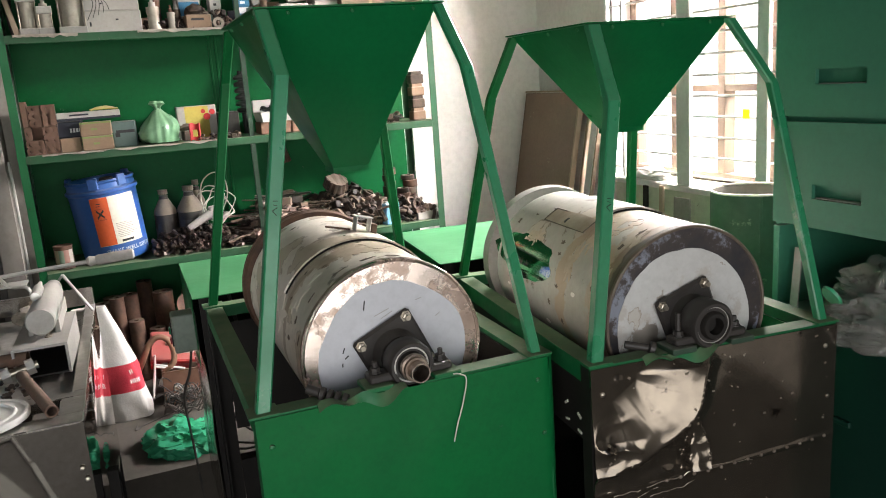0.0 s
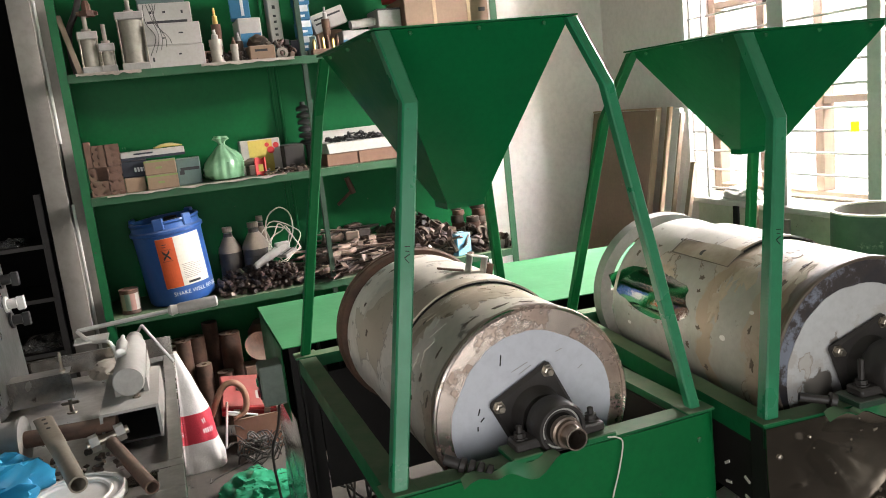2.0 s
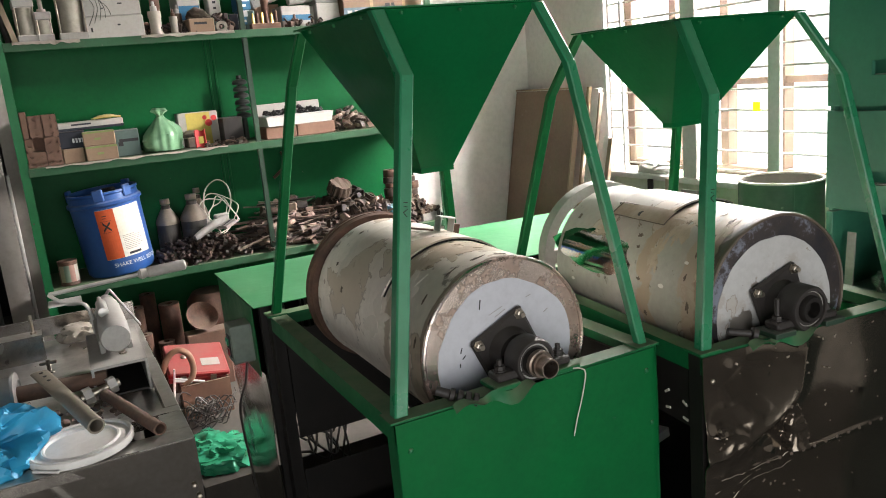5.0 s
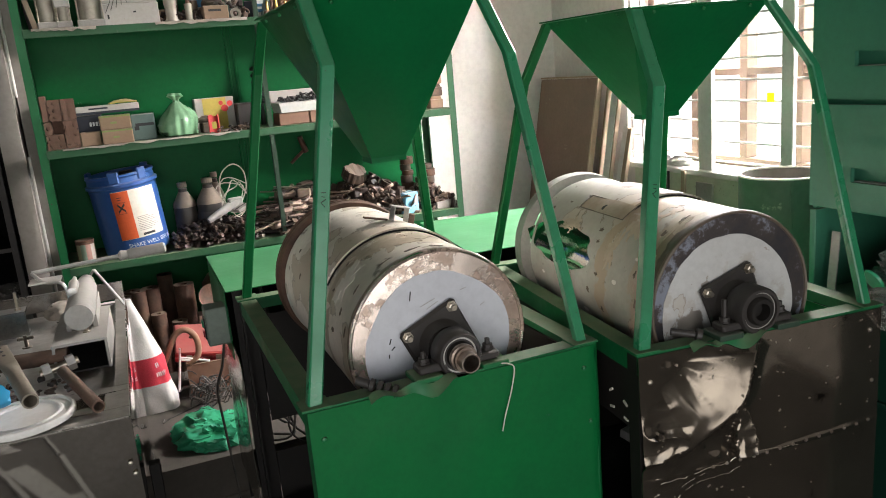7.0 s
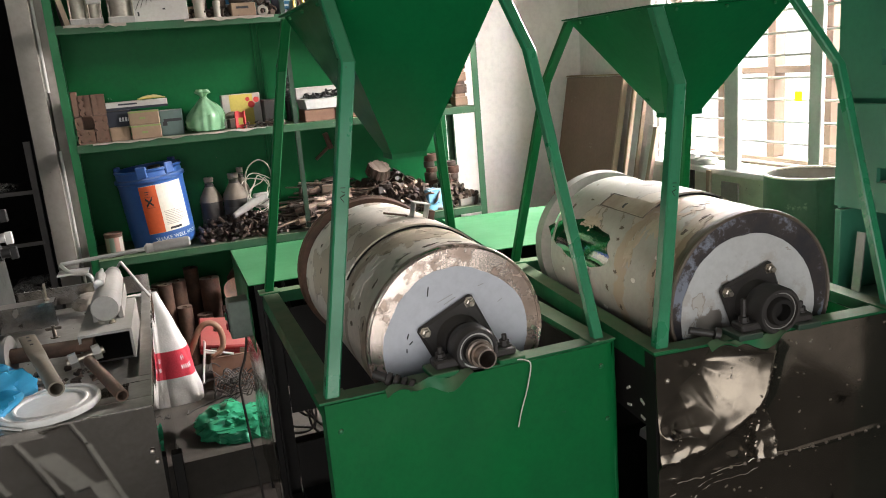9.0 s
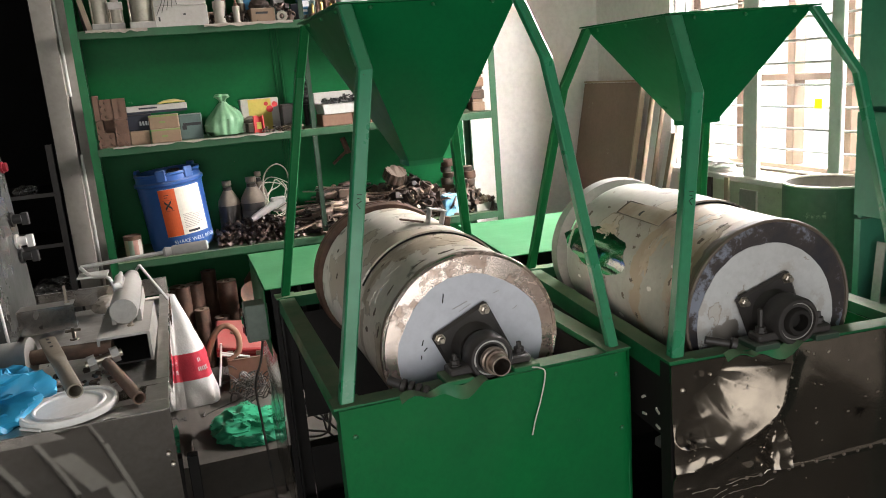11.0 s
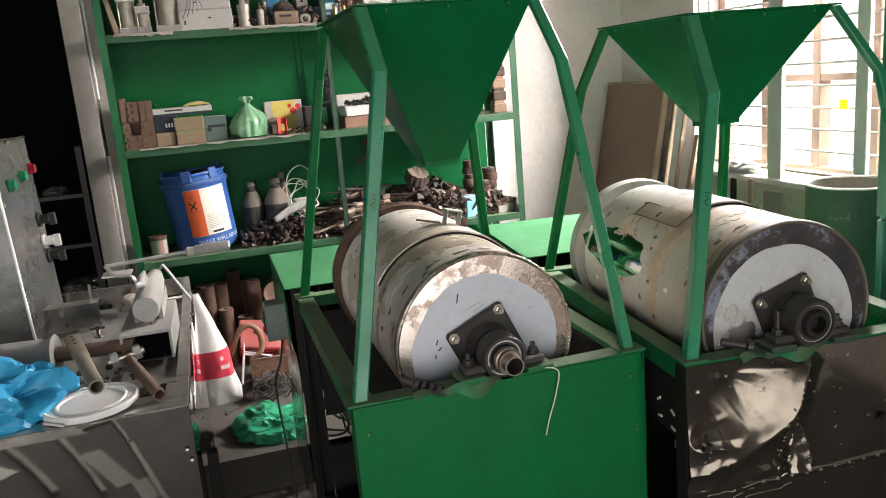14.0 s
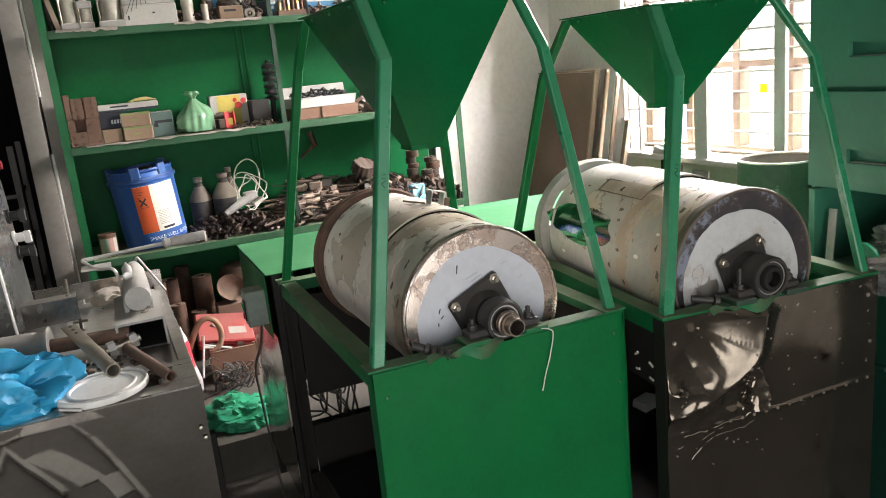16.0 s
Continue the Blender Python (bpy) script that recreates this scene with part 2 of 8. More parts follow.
def peeled(name, film, film2, steel, lo, hi, stains=0.5, scale=5.0, side=(), rough_steel=0.16, bands=(), torn=None, under=None):
    """Stainless steel under a protective film that is stained and torn off in ragged patches."""
    mat = under or material(name, film, film2, rough=0.42, scale=4.0, amount=0.9, fine=45, bump=0.2, dust=0.5, dust_col=(0.50, 0.45, 0.38), spots=stains, spot_col=(0.11, 0.09, 0.075), spot_scale=14)
    n, l = mat.node_tree.nodes, mat.node_tree.links
    filmed = n["Principled BSDF"]
    if torn:
        # layers of film that end in a crisp ragged edge, with a dark line of glue along it
        c2 = n.new("ShaderNodeTexCoord")
        t2 = n.new("ShaderNodeTexNoise")
        t2.inputs["Scale"].default_value, t2.inputs["Detail"].default_value, t2.inputs["Roughness"].default_value, t2.inputs["Distortion"].default_value = torn[3], 6.0, 0.55, 0.6
        l.new(c2.outputs["Object"], t2.inputs["Vector"])
        for lo2, hi2, a2, b2, col in ((torn[2], torn[2] + 0.006, 0.0, torn[4], torn[0]), (torn[2] + 0.004, torn[2] + 0.012, torn[5], 0.0, torn[1])):
            r2 = n.new("ShaderNodeMapRange")
            r2.inputs[1].default_value, r2.inputs[2].default_value, r2.inputs[3].default_value, r2.inputs[4].default_value = lo2, hi2, a2, b2
            l.new(t2.outputs["Fac"], r2.inputs[0])
            fac = r2.outputs[0]
            if b2 == 0.0:
                g2 = n.new("ShaderNodeMath")
                g2.operation = "GREATER_THAN"
                g2.inputs[1].default_value = torn[2] - 0.004
                l.new(t2.outputs["Fac"], g2.inputs[0])
                x2 = n.new("ShaderNodeMath")
                x2.operation = "MULTIPLY"
                l.new(g2.outputs[0], x2.inputs[0])
                l.new(fac, x2.inputs[1])
                fac = x2.outputs[0]
            m2 = n.new("ShaderNodeMix")
            m2.data_type = "RGBA"
            l.new(fac, m2.inputs[0])
            l.new(filmed.inputs["Base Color"].links[0].from_socket, m2.inputs[6])
            m2.inputs[7].default_value = (*col, 1)
            l.new(m2.outputs[2], filmed.inputs["Base Color"])
    # brown stains that run round the drum, ragged by noise: (place along the drum, half width, colour)
    for y, wide, col in bands:
        c2 = n.new("ShaderNodeTexCoord")
        s2 = n.new("ShaderNodeSeparateXYZ")
        l.new(c2.outputs["Object"], s2.inputs[0])
        t2 = n.new("ShaderNodeTexNoise")
        t2.inputs["Scale"].default_value, t2.inputs["Detail"].default_value = 13.0, 7.0
        l.new(c2.outputs["Object"], t2.inputs["Vector"])
        off = n.new("ShaderNodeMath")
        off.operation = "MULTIPLY_ADD"
        off.inputs[1].default_value, off.inputs[2].default_value = wide * 4.0, -wide * 2.0 - y
        l.new(t2.outputs["Fac"], off.inputs[0])
        d2 = n.new("ShaderNodeMath")
        d2.operation = "ADD"
        l.new(s2.outputs["Y"], d2.inputs[0])
        l.new(off.outputs[0], d2.inputs[1])
        ab = n.new("ShaderNodeMath")
        ab.operation = "ABSOLUTE"
        l.new(d2.outputs[0], ab.inputs[0])
        r2 = n.new("ShaderNodeMapRange")
        r2.inputs[1].default_value, r2.inputs[2].default_value, r2.inputs[3].default_value, r2.inputs[4].default_value = wide * 0.7, wide * 0.95, 0.85, 0.0
        l.new(ab.outputs[0], r2.inputs[0])
        m2 = n.new("ShaderNodeMix")
        m2.data_type = "RGBA"
        l.new(r2.outputs[0], m2.inputs[0])
        was = filmed.inputs["Base Color"].links[0].from_socket
        l.new(was, m2.inputs[6])
        m2.inputs[7].default_value = (*col, 1)
        l.new(m2.outputs[2], filmed.inputs["Base Color"])
    bare = n.new("ShaderNodeBsdfPrincipled")
    bare.inputs["Base Color"].default_value, bare.inputs["Metallic"].default_value, bare.inputs["Roughness"].default_value = (*steel, 1), 1.0, rough_steel
    if under:
        # crumpled relief of the bare patch
        tb = n.new("ShaderNodeTexNoise")
        tb.inputs["Scale"].default_value, tb.inputs["Detail"].default_value = 11.0, 2.0
        bb = n.new("ShaderNodeBump")
        bb.inputs["Strength"].default_value, bb.inputs["Distance"].default_value = 0.07, 0.02
        l.new(n.new("ShaderNodeTexCoord").outputs["Object"], tb.inputs["Vector"])
        l.new(tb.outputs["Fac"], bb.inputs["Height"])
        l.new(bb.outputs[0], bare.inputs["Normal"])
    co = n.new("ShaderNodeTexCoord")
    t = n.new("ShaderNodeTexNoise")
    t.inputs["Scale"].default_value, t.inputs["Detail"].default_value, t.inputs["Roughness"].default_value = scale, 5.0, 0.62
    l.new(co.outputs["Object"], t.inputs["Vector"])
    src = t.outputs["Fac"]
    for place in side:
        # a large tear round a place on the surface: (x, y, z, radius)
        d = n.new("ShaderNodeVectorMath")
        d.operation = "DISTANCE"
        d.inputs[1].default_value = place[:3]
        l.new(co.outputs["Object"], d.inputs[0])
        m = n.new("ShaderNodeMapRange")
        m.inputs[1].default_value, m.inputs[2].default_value, m.inputs[3].default_value, m.inputs[4].default_value = 0, place[3], 0.42, 0.0
        l.new(d.outputs["Value"], m.inputs[0])
        a = n.new("ShaderNodeMath")
        a.operation = "ADD"
        l.new(src, a.inputs[0])
        l.new(m.outputs[0], a.inputs[1])
        src = a.outputs[0]
    mr = n.new("ShaderNodeMapRange")
    mr.inputs[1].default_value, mr.inputs[2].default_value = lo, hi
    l.new(src, mr.inputs[0])
    mx = n.new("ShaderNodeMixShader")
    l.new(mr.outputs[0], mx.inputs[0])
    l.new(filmed.outputs[0], mx.inputs[1])
    l.new(bare.outputs[0], mx.inputs[2])
    l.new(mx.outputs[0], n["Material Output"].inputs[0])
    return mat


GREEN = material("green_enamel", (0.004, 0.122, 0.031), (0.003, 0.085, 0.025), rough=0.36, rough2=0.5, scale=5, fine=90, bump=0.12, dust=0.45, dust_col=(0.16, 0.19, 0.12), spots=0.16, spot_col=(0.03, 0.10, 0.055), spot_scale=45, sheet_wave=0.2, spec=0.16)
# Base lighter than the frame paint: it holds the front posts' sheen.
POST_PAINT = material("glossy_post_enamel", (0.020, 0.20, 0.088), (0.011, 0.14, 0.058), rough=0.24, rough2=0.40, spec=0.5, scale=9, fine=70, bump=0.14, dust=0.5, dust_col=(0.20, 0.23, 0.16), sheet_wave=0.05, spots=0.3, spot_col=(0.05, 0.05, 0.03))
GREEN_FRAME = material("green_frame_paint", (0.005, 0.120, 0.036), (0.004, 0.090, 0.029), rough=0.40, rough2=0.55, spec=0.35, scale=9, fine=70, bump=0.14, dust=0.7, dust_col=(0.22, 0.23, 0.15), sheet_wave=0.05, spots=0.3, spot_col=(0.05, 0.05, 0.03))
HOPPER_GREEN = material("hopper_enamel", (0.003, 0.105, 0.030), (0.003, 0.080, 0.025), rough=0.26, rough2=0.42, scale=4, fine=90, bump=0.10, spots=0.06, spot_col=(0.10, 0.12, 0.08), spot_scale=22, sheet_wave=0.12, spec=0.10)
# The pale green dust tone paints the top sheet's glossy sheen.
GREEN_TABLE = material("green_table_paint", (0.003, 0.20, 0.050), (0.003, 0.15, 0.040), rough=0.3, rough2=0.45, scale=4, fine=60, bump=0.12, spec=0.5, dust=0.30, dust_col=(0.27, 0.40, 0.28), sheet_wave=0.2)
GREEN_SHELF = material("green_shelf_paint", (0.001, 0.118, 0.031), (0.001, 0.088, 0.024), rough=0.5, scale=3, fine=50, bump=0.15, dust=0.6, dust_col=(0.25, 0.23, 0.17), spec=0.2, spots=0.05, spot_col=(0.25, 0.25, 0.2))
UPRIGHT_DARK = material("dark_upright_paint", (0.020, 0.050, 0.028), (0.012, 0.030, 0.018), rough=0.5, scale=8, fine=60, bump=0.15, dust=0.4, spots=0.4, spot_col=(0.12, 0.12, 0.09), spot_scale=12)
SHELF_EDGE = material("dusty_green_edge", (0.024, 0.098, 0.044), (0.055, 0.100, 0.058), rough=0.6, scale=9, fine=60, bump=0.2, dust=0.7, dust_col=(0.25, 0.23, 0.18), spots=0.25, spot_col=(0.15, 0.15, 0.11), spec=0.3)
PALE_GREEN = material("worn_pale_green_paint", (0.095, 0.145, 0.100), (0.035, 0.085, 0.050), rough=0.5, scale=6, fine=60, bump=0.2, dust=0.7, spots=0.45, spot_col=(0.26, 0.30, 0.22), spot_scale=13)
# Cabinet green darkened to hold the shade low on the cabinet.
SHADED_TEAL = material("shaded_teal_paint", (0.005, 0.030, 0.020), (0.004, 0.020, 0.014), rough=0.5, scale=4, fine=60, bump=0.15, spec=0.25)
TEAL = material("teal_cabinet_paint", (0.034, 0.168, 0.100), (0.026, 0.125, 0.075), rough=0.5, scale=4, fine=60, bump=0.15, dust=0.5, spots=0.1, spot_col=(0.05, 0.06, 0.04))
WALL = material("limewashed_wall", (0.82, 0.78, 0.75), (0.73, 0.685, 0.64), rough=0.9, scale=2.2, amount=0.7, fine=40, bump=0.2)
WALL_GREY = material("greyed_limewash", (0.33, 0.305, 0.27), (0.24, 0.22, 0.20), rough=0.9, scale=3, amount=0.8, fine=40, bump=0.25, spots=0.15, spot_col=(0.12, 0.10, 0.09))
WALL_GREEN = material("green_washed_wall", (0.70, 0.75, 0.60), (0.56, 0.62, 0.46), rough=0.9, scale=5, fine=40, bump=0.25, spots=0.35, spot_col=(0.2, 0.17, 0.12))
# Unseen left wall and ceiling, dimmed to hold down bounced light.
WALL_DIM = material("dim_plaster", (0.15, 0.13, 0.11), (0.09, 0.08, 0.07), rough=0.9, scale=2.5, fine=40, bump=0.2)
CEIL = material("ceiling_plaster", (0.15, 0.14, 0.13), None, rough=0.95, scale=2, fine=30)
FLOOR = material("dusty_concrete", (0.10, 0.086, 0.072), (0.05, 0.043, 0.036), rough=0.85, scale=3, fine=35, bump=0.35, spots=0.3, spot_col=(0.06, 0.05, 0.04))
PLINTH = material("grey_concrete_plinth", (0.088, 0.077, 0.064), (0.05, 0.044, 0.037), rough=0.85, scale=4, fine=40, bump=0.3, spots=0.25, spot_col=(0.10, 0.085, 0.07))
MIRROR = material("mirror_stainless", (0.44, 0.42, 0.39), (0.33, 0.31, 0.28), rough=0.015, rough2=0.05, metal=1.0, scale=7, fine=80, bump=0.003, sheet_wave=0.004, spots=0.12, spot_col=(0.36, 0.34, 0.31), spot_scale=40)
STEEL_DUSTY = material("dusty_stainless", (0.58, 0.55, 0.51), (0.36, 0.33, 0.29), rough=0.12, rough2=0.30, metal=1.0, scale=9, amount=0.9, fine=70, bump=0.05, spots=0.35, spot_col=(0.16, 0.14, 0.12), dust=0.36, dust_col=(0.42, 0.39, 0.35), sheet_wave=0.1)
SOILED = material("soiled_stainless", (0.195, 0.167, 0.134), (0.13, 0.109, 0.088), rough=0.06, rough2=0.20, metal=0.90, scale=5, amount=0.9, fine=30, bump=0.004, spots=0.52, spot_col=(0.030, 0.025, 0.021), spot_scale=13)
FILMED = material("filmed_cabinet_steel", (0.12, 0.12, 0.112), (0.075, 0.075, 0.07), rough=0.20, rough2=0.36, metal=0.35, scale=5, amount=0.9, fine=50, bump=0.05, sheet_wave=0.25, spots=0.2, spot_col=(0.30, 0.30, 0.28))
TORN_STEEL = material("bare_drum_steel", (0.50, 0.50, 0.46), (0.38, 0.38, 0.34), rough=0.05, rough2=0.10, metal=1.0, scale=6, fine=60, bump=0.01, sheet_wave=0.05)
TAN_FILM = material("tan_stained_film", (0.56, 0.47, 0.36), (0.42, 0.34, 0.25), rough=0.5, scale=9, amount=1.0, fine=60, bump=0.2, spots=0.5, spot_col=(0.20, 0.15, 0.10), spot_scale=26)
PALE_FILM = material("cream_film_remnant", (0.72, 0.67, 0.59), (0.60, 0.54, 0.45), rough=0.45, scale=9, fine=60, bump=0.2)
CHIP = material("dark_glue_chip", (0.10, 0.076, 0.056), (0.17, 0.13, 0.10), rough=0.6, scale=30, fine=90, bump=0.2)
RIM_DULL = material("brown_rim_film", (0.62, 0.48, 0.40), (0.36, 0.26, 0.205), rough=0.20, rough2=0.38, metal=0.6, scale=11, amount=1.0, fine=40, bump=0.06, spots=0.45, spot_col=(0.16, 0.11, 0.08), spot_scale=18, sheet_wave=0.04)
RIM = peeled("polished_rim_steel", None, None, (0.86, 0.74, 0.66), 0.45, 0.50, scale=9.0, rough_steel=0.27, under=RIM_DULL)
COVER_STEEL = material("dull_cover_sheet", (0.34, 0.33, 0.28), (0.20, 0.19, 0.16), rough=0.14, rough2=0.30, metal=0.95, scale=6, amount=0.9, fine=60, bump=0.03, spots=0.25, spot_col=(0.08, 0.08, 0.065))
GREY_METAL = material("grey_painted_metal", (0.33, 0.315, 0.29), (0.23, 0.215, 0.195), rough=0.5, scale=10, fine=80, dust=0.6, dust_col=(0.42, 0.40, 0.36))
ALU = material("dull_aluminium", (0.55, 0.54, 0.51), (0.42, 0.41, 0.38), rough=0.38, metal=0.75, scale=12, fine=90, dust=0.5, dust_col=(0.42, 0.39, 0.35))
CAST = material("black_cast_iron", (0.026, 0.023, 0.022), (0.045, 0.038, 0.033), rough=0.45, scale=14, fine=120, bump=0.3, dust=0.35, dust_col=(0.09, 0.08, 0.065), spec=0.35)
RUST = material("rusty_steel", (0.16, 0.085, 0.055), (0.075, 0.045, 0.033), rough=0.75, metal=0.2, scale=14, amount=1.0, fine=110, bump=0.4, dust=0.5, dust_col=(0.26, 0.20, 0.15))
PIPE_STEEL = material("worn_pipe_steel", (0.42, 0.36, 0.31), (0.22, 0.165, 0.13), rough=0.25, rough2=0.45, metal=0.9, scale=25, amount=1.0, fine=120, bump=0.15, spots=0.3, spot_col=(0.10, 0.07, 0.055))
BOLT = material("zinc_bolt", (0.42, 0.38, 0.32), (0.25, 0.2, 0.15), rough=0.35, metal=1.0, scale=40, fine=200)
# Real dark steel, and also the shade inside machine frames and covers.
DARK = material("dark_steel_and_shade", (0.012, 0.011, 0.010), (0.020, 0.017, 0.015), rough=0.6, scale=10, fine=80, dust=0.4, dust_col=(0.04, 0.035, 0.03), spec=0.2)
# Near black: the store's and machine trays' darkness put into the colour.
SHADE_BLACK = material("shade_black", (0.010, 0.010, 0.010), (0.006, 0.006, 0.006), rough=0.9, scale=4, fine=40, bump=0.2, spec=0.1)
FILM1 = peeled("filmed_drum_shell", (0.84, 0.79, 0.71), (0.72, 0.64, 0.54), (0.55, 0.49, 0.42), 0.70, 0.705, stains=0.72, scale=4.0, torn=((0.50, 0.415, 0.31), (0.20, 0.15, 0.11), 0.56, 5.0, 0.8, 0.55), bands=((0.29, 0.02, (0.36, 0.29, 0.21)), (0.11, 0.022, (0.16, 0.10, 0.065))))
FILM2 = peeled("torn_filmed_drum_shell", (0.44, 0.445, 0.41), (0.37, 0.345, 0.30), (0.55, 0.53, 0.5), 0.76, 0.763, stains=0.66, scale=4.5, torn=((0.52, 0.45, 0.36), (0.13, 0.09, 0.06), 0.60, 5.0, 0.65, 0.7), bands=((0.295, 0.030, (0.40, 0.30, 0.20)), (0.145, 0.040, (0.40, 0.32, 0.24)), (0.105, 0.030, (0.22, 0.155, 0.10)), (0.078, 0.020, (0.05, 0.036, 0.028))))
SATIN_ALU = material("satin_aluminium", (0.36, 0.33, 0.275), (0.22, 0.195, 0.16), rough=0.48, metal=0.3, scale=14, fine=90, dust=0.5, dust_col=(0.42, 0.39, 0.35))
CREASE = material("polished_crease", (0.45, 0.39, 0.31), (0.20, 0.165, 0.13), rough=0.25, rough2=0.4, metal=0.8, scale=40, fine=120, bump=0.05)
FLAP = material("brown_stained_film", (0.42, 0.35, 0.27), (0.28, 0.20, 0.13), rough=0.5, scale=8, amount=0.9, fine=50, bump=0.2, spots=0.5, spot_col=(0.10, 0.07, 0.05), spot_scale=18)
FILM_DISC = material("blue_white_film", (0.52, 0.525, 0.56), (0.45, 0.45, 0.48), rough=0.45, scale=4, amount=0.6, fine=60, bump=0.08, spots=0.10, spot_col=(0.16, 0.14, 0.13), spot_scale=12)
FILM_DISC2 = material("stained_white_film", (0.50, 0.495, 0.485), (0.42, 0.405, 0.385), rough=0.5, scale=4, amount=0.7, fine=60, bump=0.08, spots=1.0, spot_col=(0.40, 0.37, 0.34), spot_scale=9)
FILM_DISC2 = peeled("stained_white_film", None, None, (0.36, 0.325, 0.29), 0.80, 0.806, scale=34, side=((-0.115, 0.076, -0.075, 0.085), (-0.065, 0.076, 0.045, 0.04), (-0.10, 0.076, -0.02, 0.05), (-0.07, 0.076, -0.10, 0.06)), rough_steel=0.5, torn=((0.42, 0.385, 0.34), (0.22, 0.17, 0.13), 0.60, 7.0, 0.7, 0.6), under=FILM_DISC2)
BLUE_RIM = material("scorched_blue_steel", (0.026, 0.026, 0.032), (0.085, 0.062, 0.050), rough=0.3, rough2=0.5, metal=0.2, scale=10, amount=1.0, fine=50, bump=0.3, spots=1.25, spot_col=(0.20, 0.215, 0.26), spot_scale=10)
BOARD = material("brown_fibre_board", (0.25, 0.175, 0.125), (0.17, 0.12, 0.085), rough=0.7, scale=3, fine=60, bump=0.15, spots=0.35, spot_col=(0.32, 0.26, 0.20), spot_scale=7)
TIMBER = material("weathered_timber", (0.42, 0.33, 0.24), (0.30, 0.22, 0.15), rough=0.8, scale=5, fine=60, stretch=(1, 1, 0.15), bump=0.3)
WHITE_FRAME = material("white_window_paint", (0.84, 0.82, 0.79), (0.70, 0.67, 0.63), rough=0.5, scale=8, fine=60)
BROWN_FRAME = material("brown_window_timber", (0.12, 0.08, 0.055), (0.08, 0.052, 0.035), rough=0.6, scale=8, fine=60, stretch=(1, 1, 0.2))
WHITE_PLASTIC = material("white_plastic", (0.62, 0.61, 0.58), (0.52, 0.50, 0.465), rough=0.4, scale=8, fine=80, bump=0.05, dust=0.3, dust_col=(0.5, 0.46, 0.41))
BLUE_BAG = material("blue_plastic_film", (0.025, 0.30, 0.50), (0.015, 0.20, 0.38), rough=0.5, scale=10, fine=60, bump=0.3)
GREEN_BAG = material("green_plastic_film", (0.04, 0.33, 0.17), (0.03, 0.24, 0.12), rough=0.25, scale=12, fine=60, bump=0.3)
BLUE_DRUM = material("blue_hdpe", (0.025, 0.10, 0.33), (0.02, 0.075, 0.25), rough=0.42, scale=6, fine=70, dust=0.4, dust_col=(0.25, 0.25, 0.26))
BLACK = material("black_rubber", (0.015, 0.015, 0.015), (0.025, 0.022, 0.02), rough=0.6, scale=10, fine=80)
ORANGE = material("orange_label_paper", (0.62, 0.10, 0.02), (0.55, 0.085, 0.02), rough=0.5, scale=10, fine=80, bump=0.03)
PAPER = material("cream_label_paper", (0.68, 0.65, 0.56), (0.60, 0.56, 0.47), rough=0.6, scale=8, fine=80, bump=0.03)


def glow(name, colour, strength):
    mat = bpy.data.materials.new(name)
    mat.use_nodes = True
    n, l = mat.node_tree.nodes, mat.node_tree.links
    e = n.new("ShaderNodeEmission")
    e.inputs[0].default_value, e.inputs[1].default_value = (*colour, 1), strength
    l.new(e.outputs[0], n["Material Output"].inputs[0])
    return mat


OUTSIDE = glow("overcast_glare", (1.0, 0.985, 0.96), 1.8)

# ---- the room ----
def slab(name, label, mat, *b, cat="wall"):
    bm = B()
    box(bm, *b)
    return tagged(part(name, bm, mat), label, cat, kind="structure")


slab("floor", "dusty grey-brown concrete workshop floor", FLOOR, -4.0, 2.5, -4.2, 5.4, -0.12, 0.0, cat="floor")
slab("plinth", "raised dusty concrete plinth under the shelves", PLINTH, -0.66, 1.40, 1.36, 2.74, 0.0, 0.15, cat="plinth")
slab("ceiling", "unseen dim plaster ceiling", CEIL, -4.0, 2.5, -4.2, 5.4, 3.0, 3.12, cat="ceiling")
slab("wall_back", "whitewashed plaster wall behind the shelves", WALL, -0.60, 2.15, 2.74, 2.92, 0.0, 3.0)
slab("wall_pillar", "grey whitewashed pillar edge beside the shelves", WALL_GREY, -0.692, -0.612, 2.36, 2.92, 0.0, 3.0)
slab("wall_return", "narrow grey wall strip between pillar and shelves", WALL_GREY, -0.604, -0.557, 2.44, 2.739, 0.0, 3.0)
# window wall with its opening
WX = 2.15
bm = B()
WY0, WY1, WZ0, WZ1 = 0.62, 1.99, 0.89, 2.35
box(bm, WX, WX + 0.22, WY1, 2.92, 0, 3.0)
box(bm, WX, WX + 0.22, -4.2, WY0, 0, 3.0)
box(bm, WX, WX + 0.22, WY0, WY1, WZ1, 3.0)
tagged(part("wall_window", bm, WALL), "whitewashed wall with a barred window", "wall", kind="structure")
bm = B()
box(bm, WX, WX + 0.22, WY0, WY1, 0, WZ0)
tagged(part("wall_under_window", bm, WALL_GREEN), "stained pale green wall under the window", "wall", kind="structure")
slab("wall_left", "unseen dim plaster wall at the far side", WALL_DIM, -4.0, -3.85, -4.2, 2.74, 0.0, 3.0)
# Store walls carry the unlit room's darkness in their colour.
slab("wall_store_left", "dark unlit side wall of the store", SHADE_BLACK, -4.0, -3.85, 2.741, 5.4, 0.0, 3.0)
slab("wall_store", "dark unlit wall of the store room", SHADE_BLACK, -3.85, -0.6, 5.2, 5.4, 0.0, 3.0)
slab("wall_store_side", "dark wall beside the store room", SHADE_BLACK, -0.60, -0.5, 2.92, 5.2, 0.0, 3.0)
slab("wall_store_lintel", "dark lintel over the store opening", WALL, -3.85, -0.665, 2.74, 2.92, 2.5, 3.0)
# Unseen front wall; its grey keeps bounced light low.
bm = B()
box(bm, -3.85, -3.24, -3.2, -3.0, 0, 3.0)
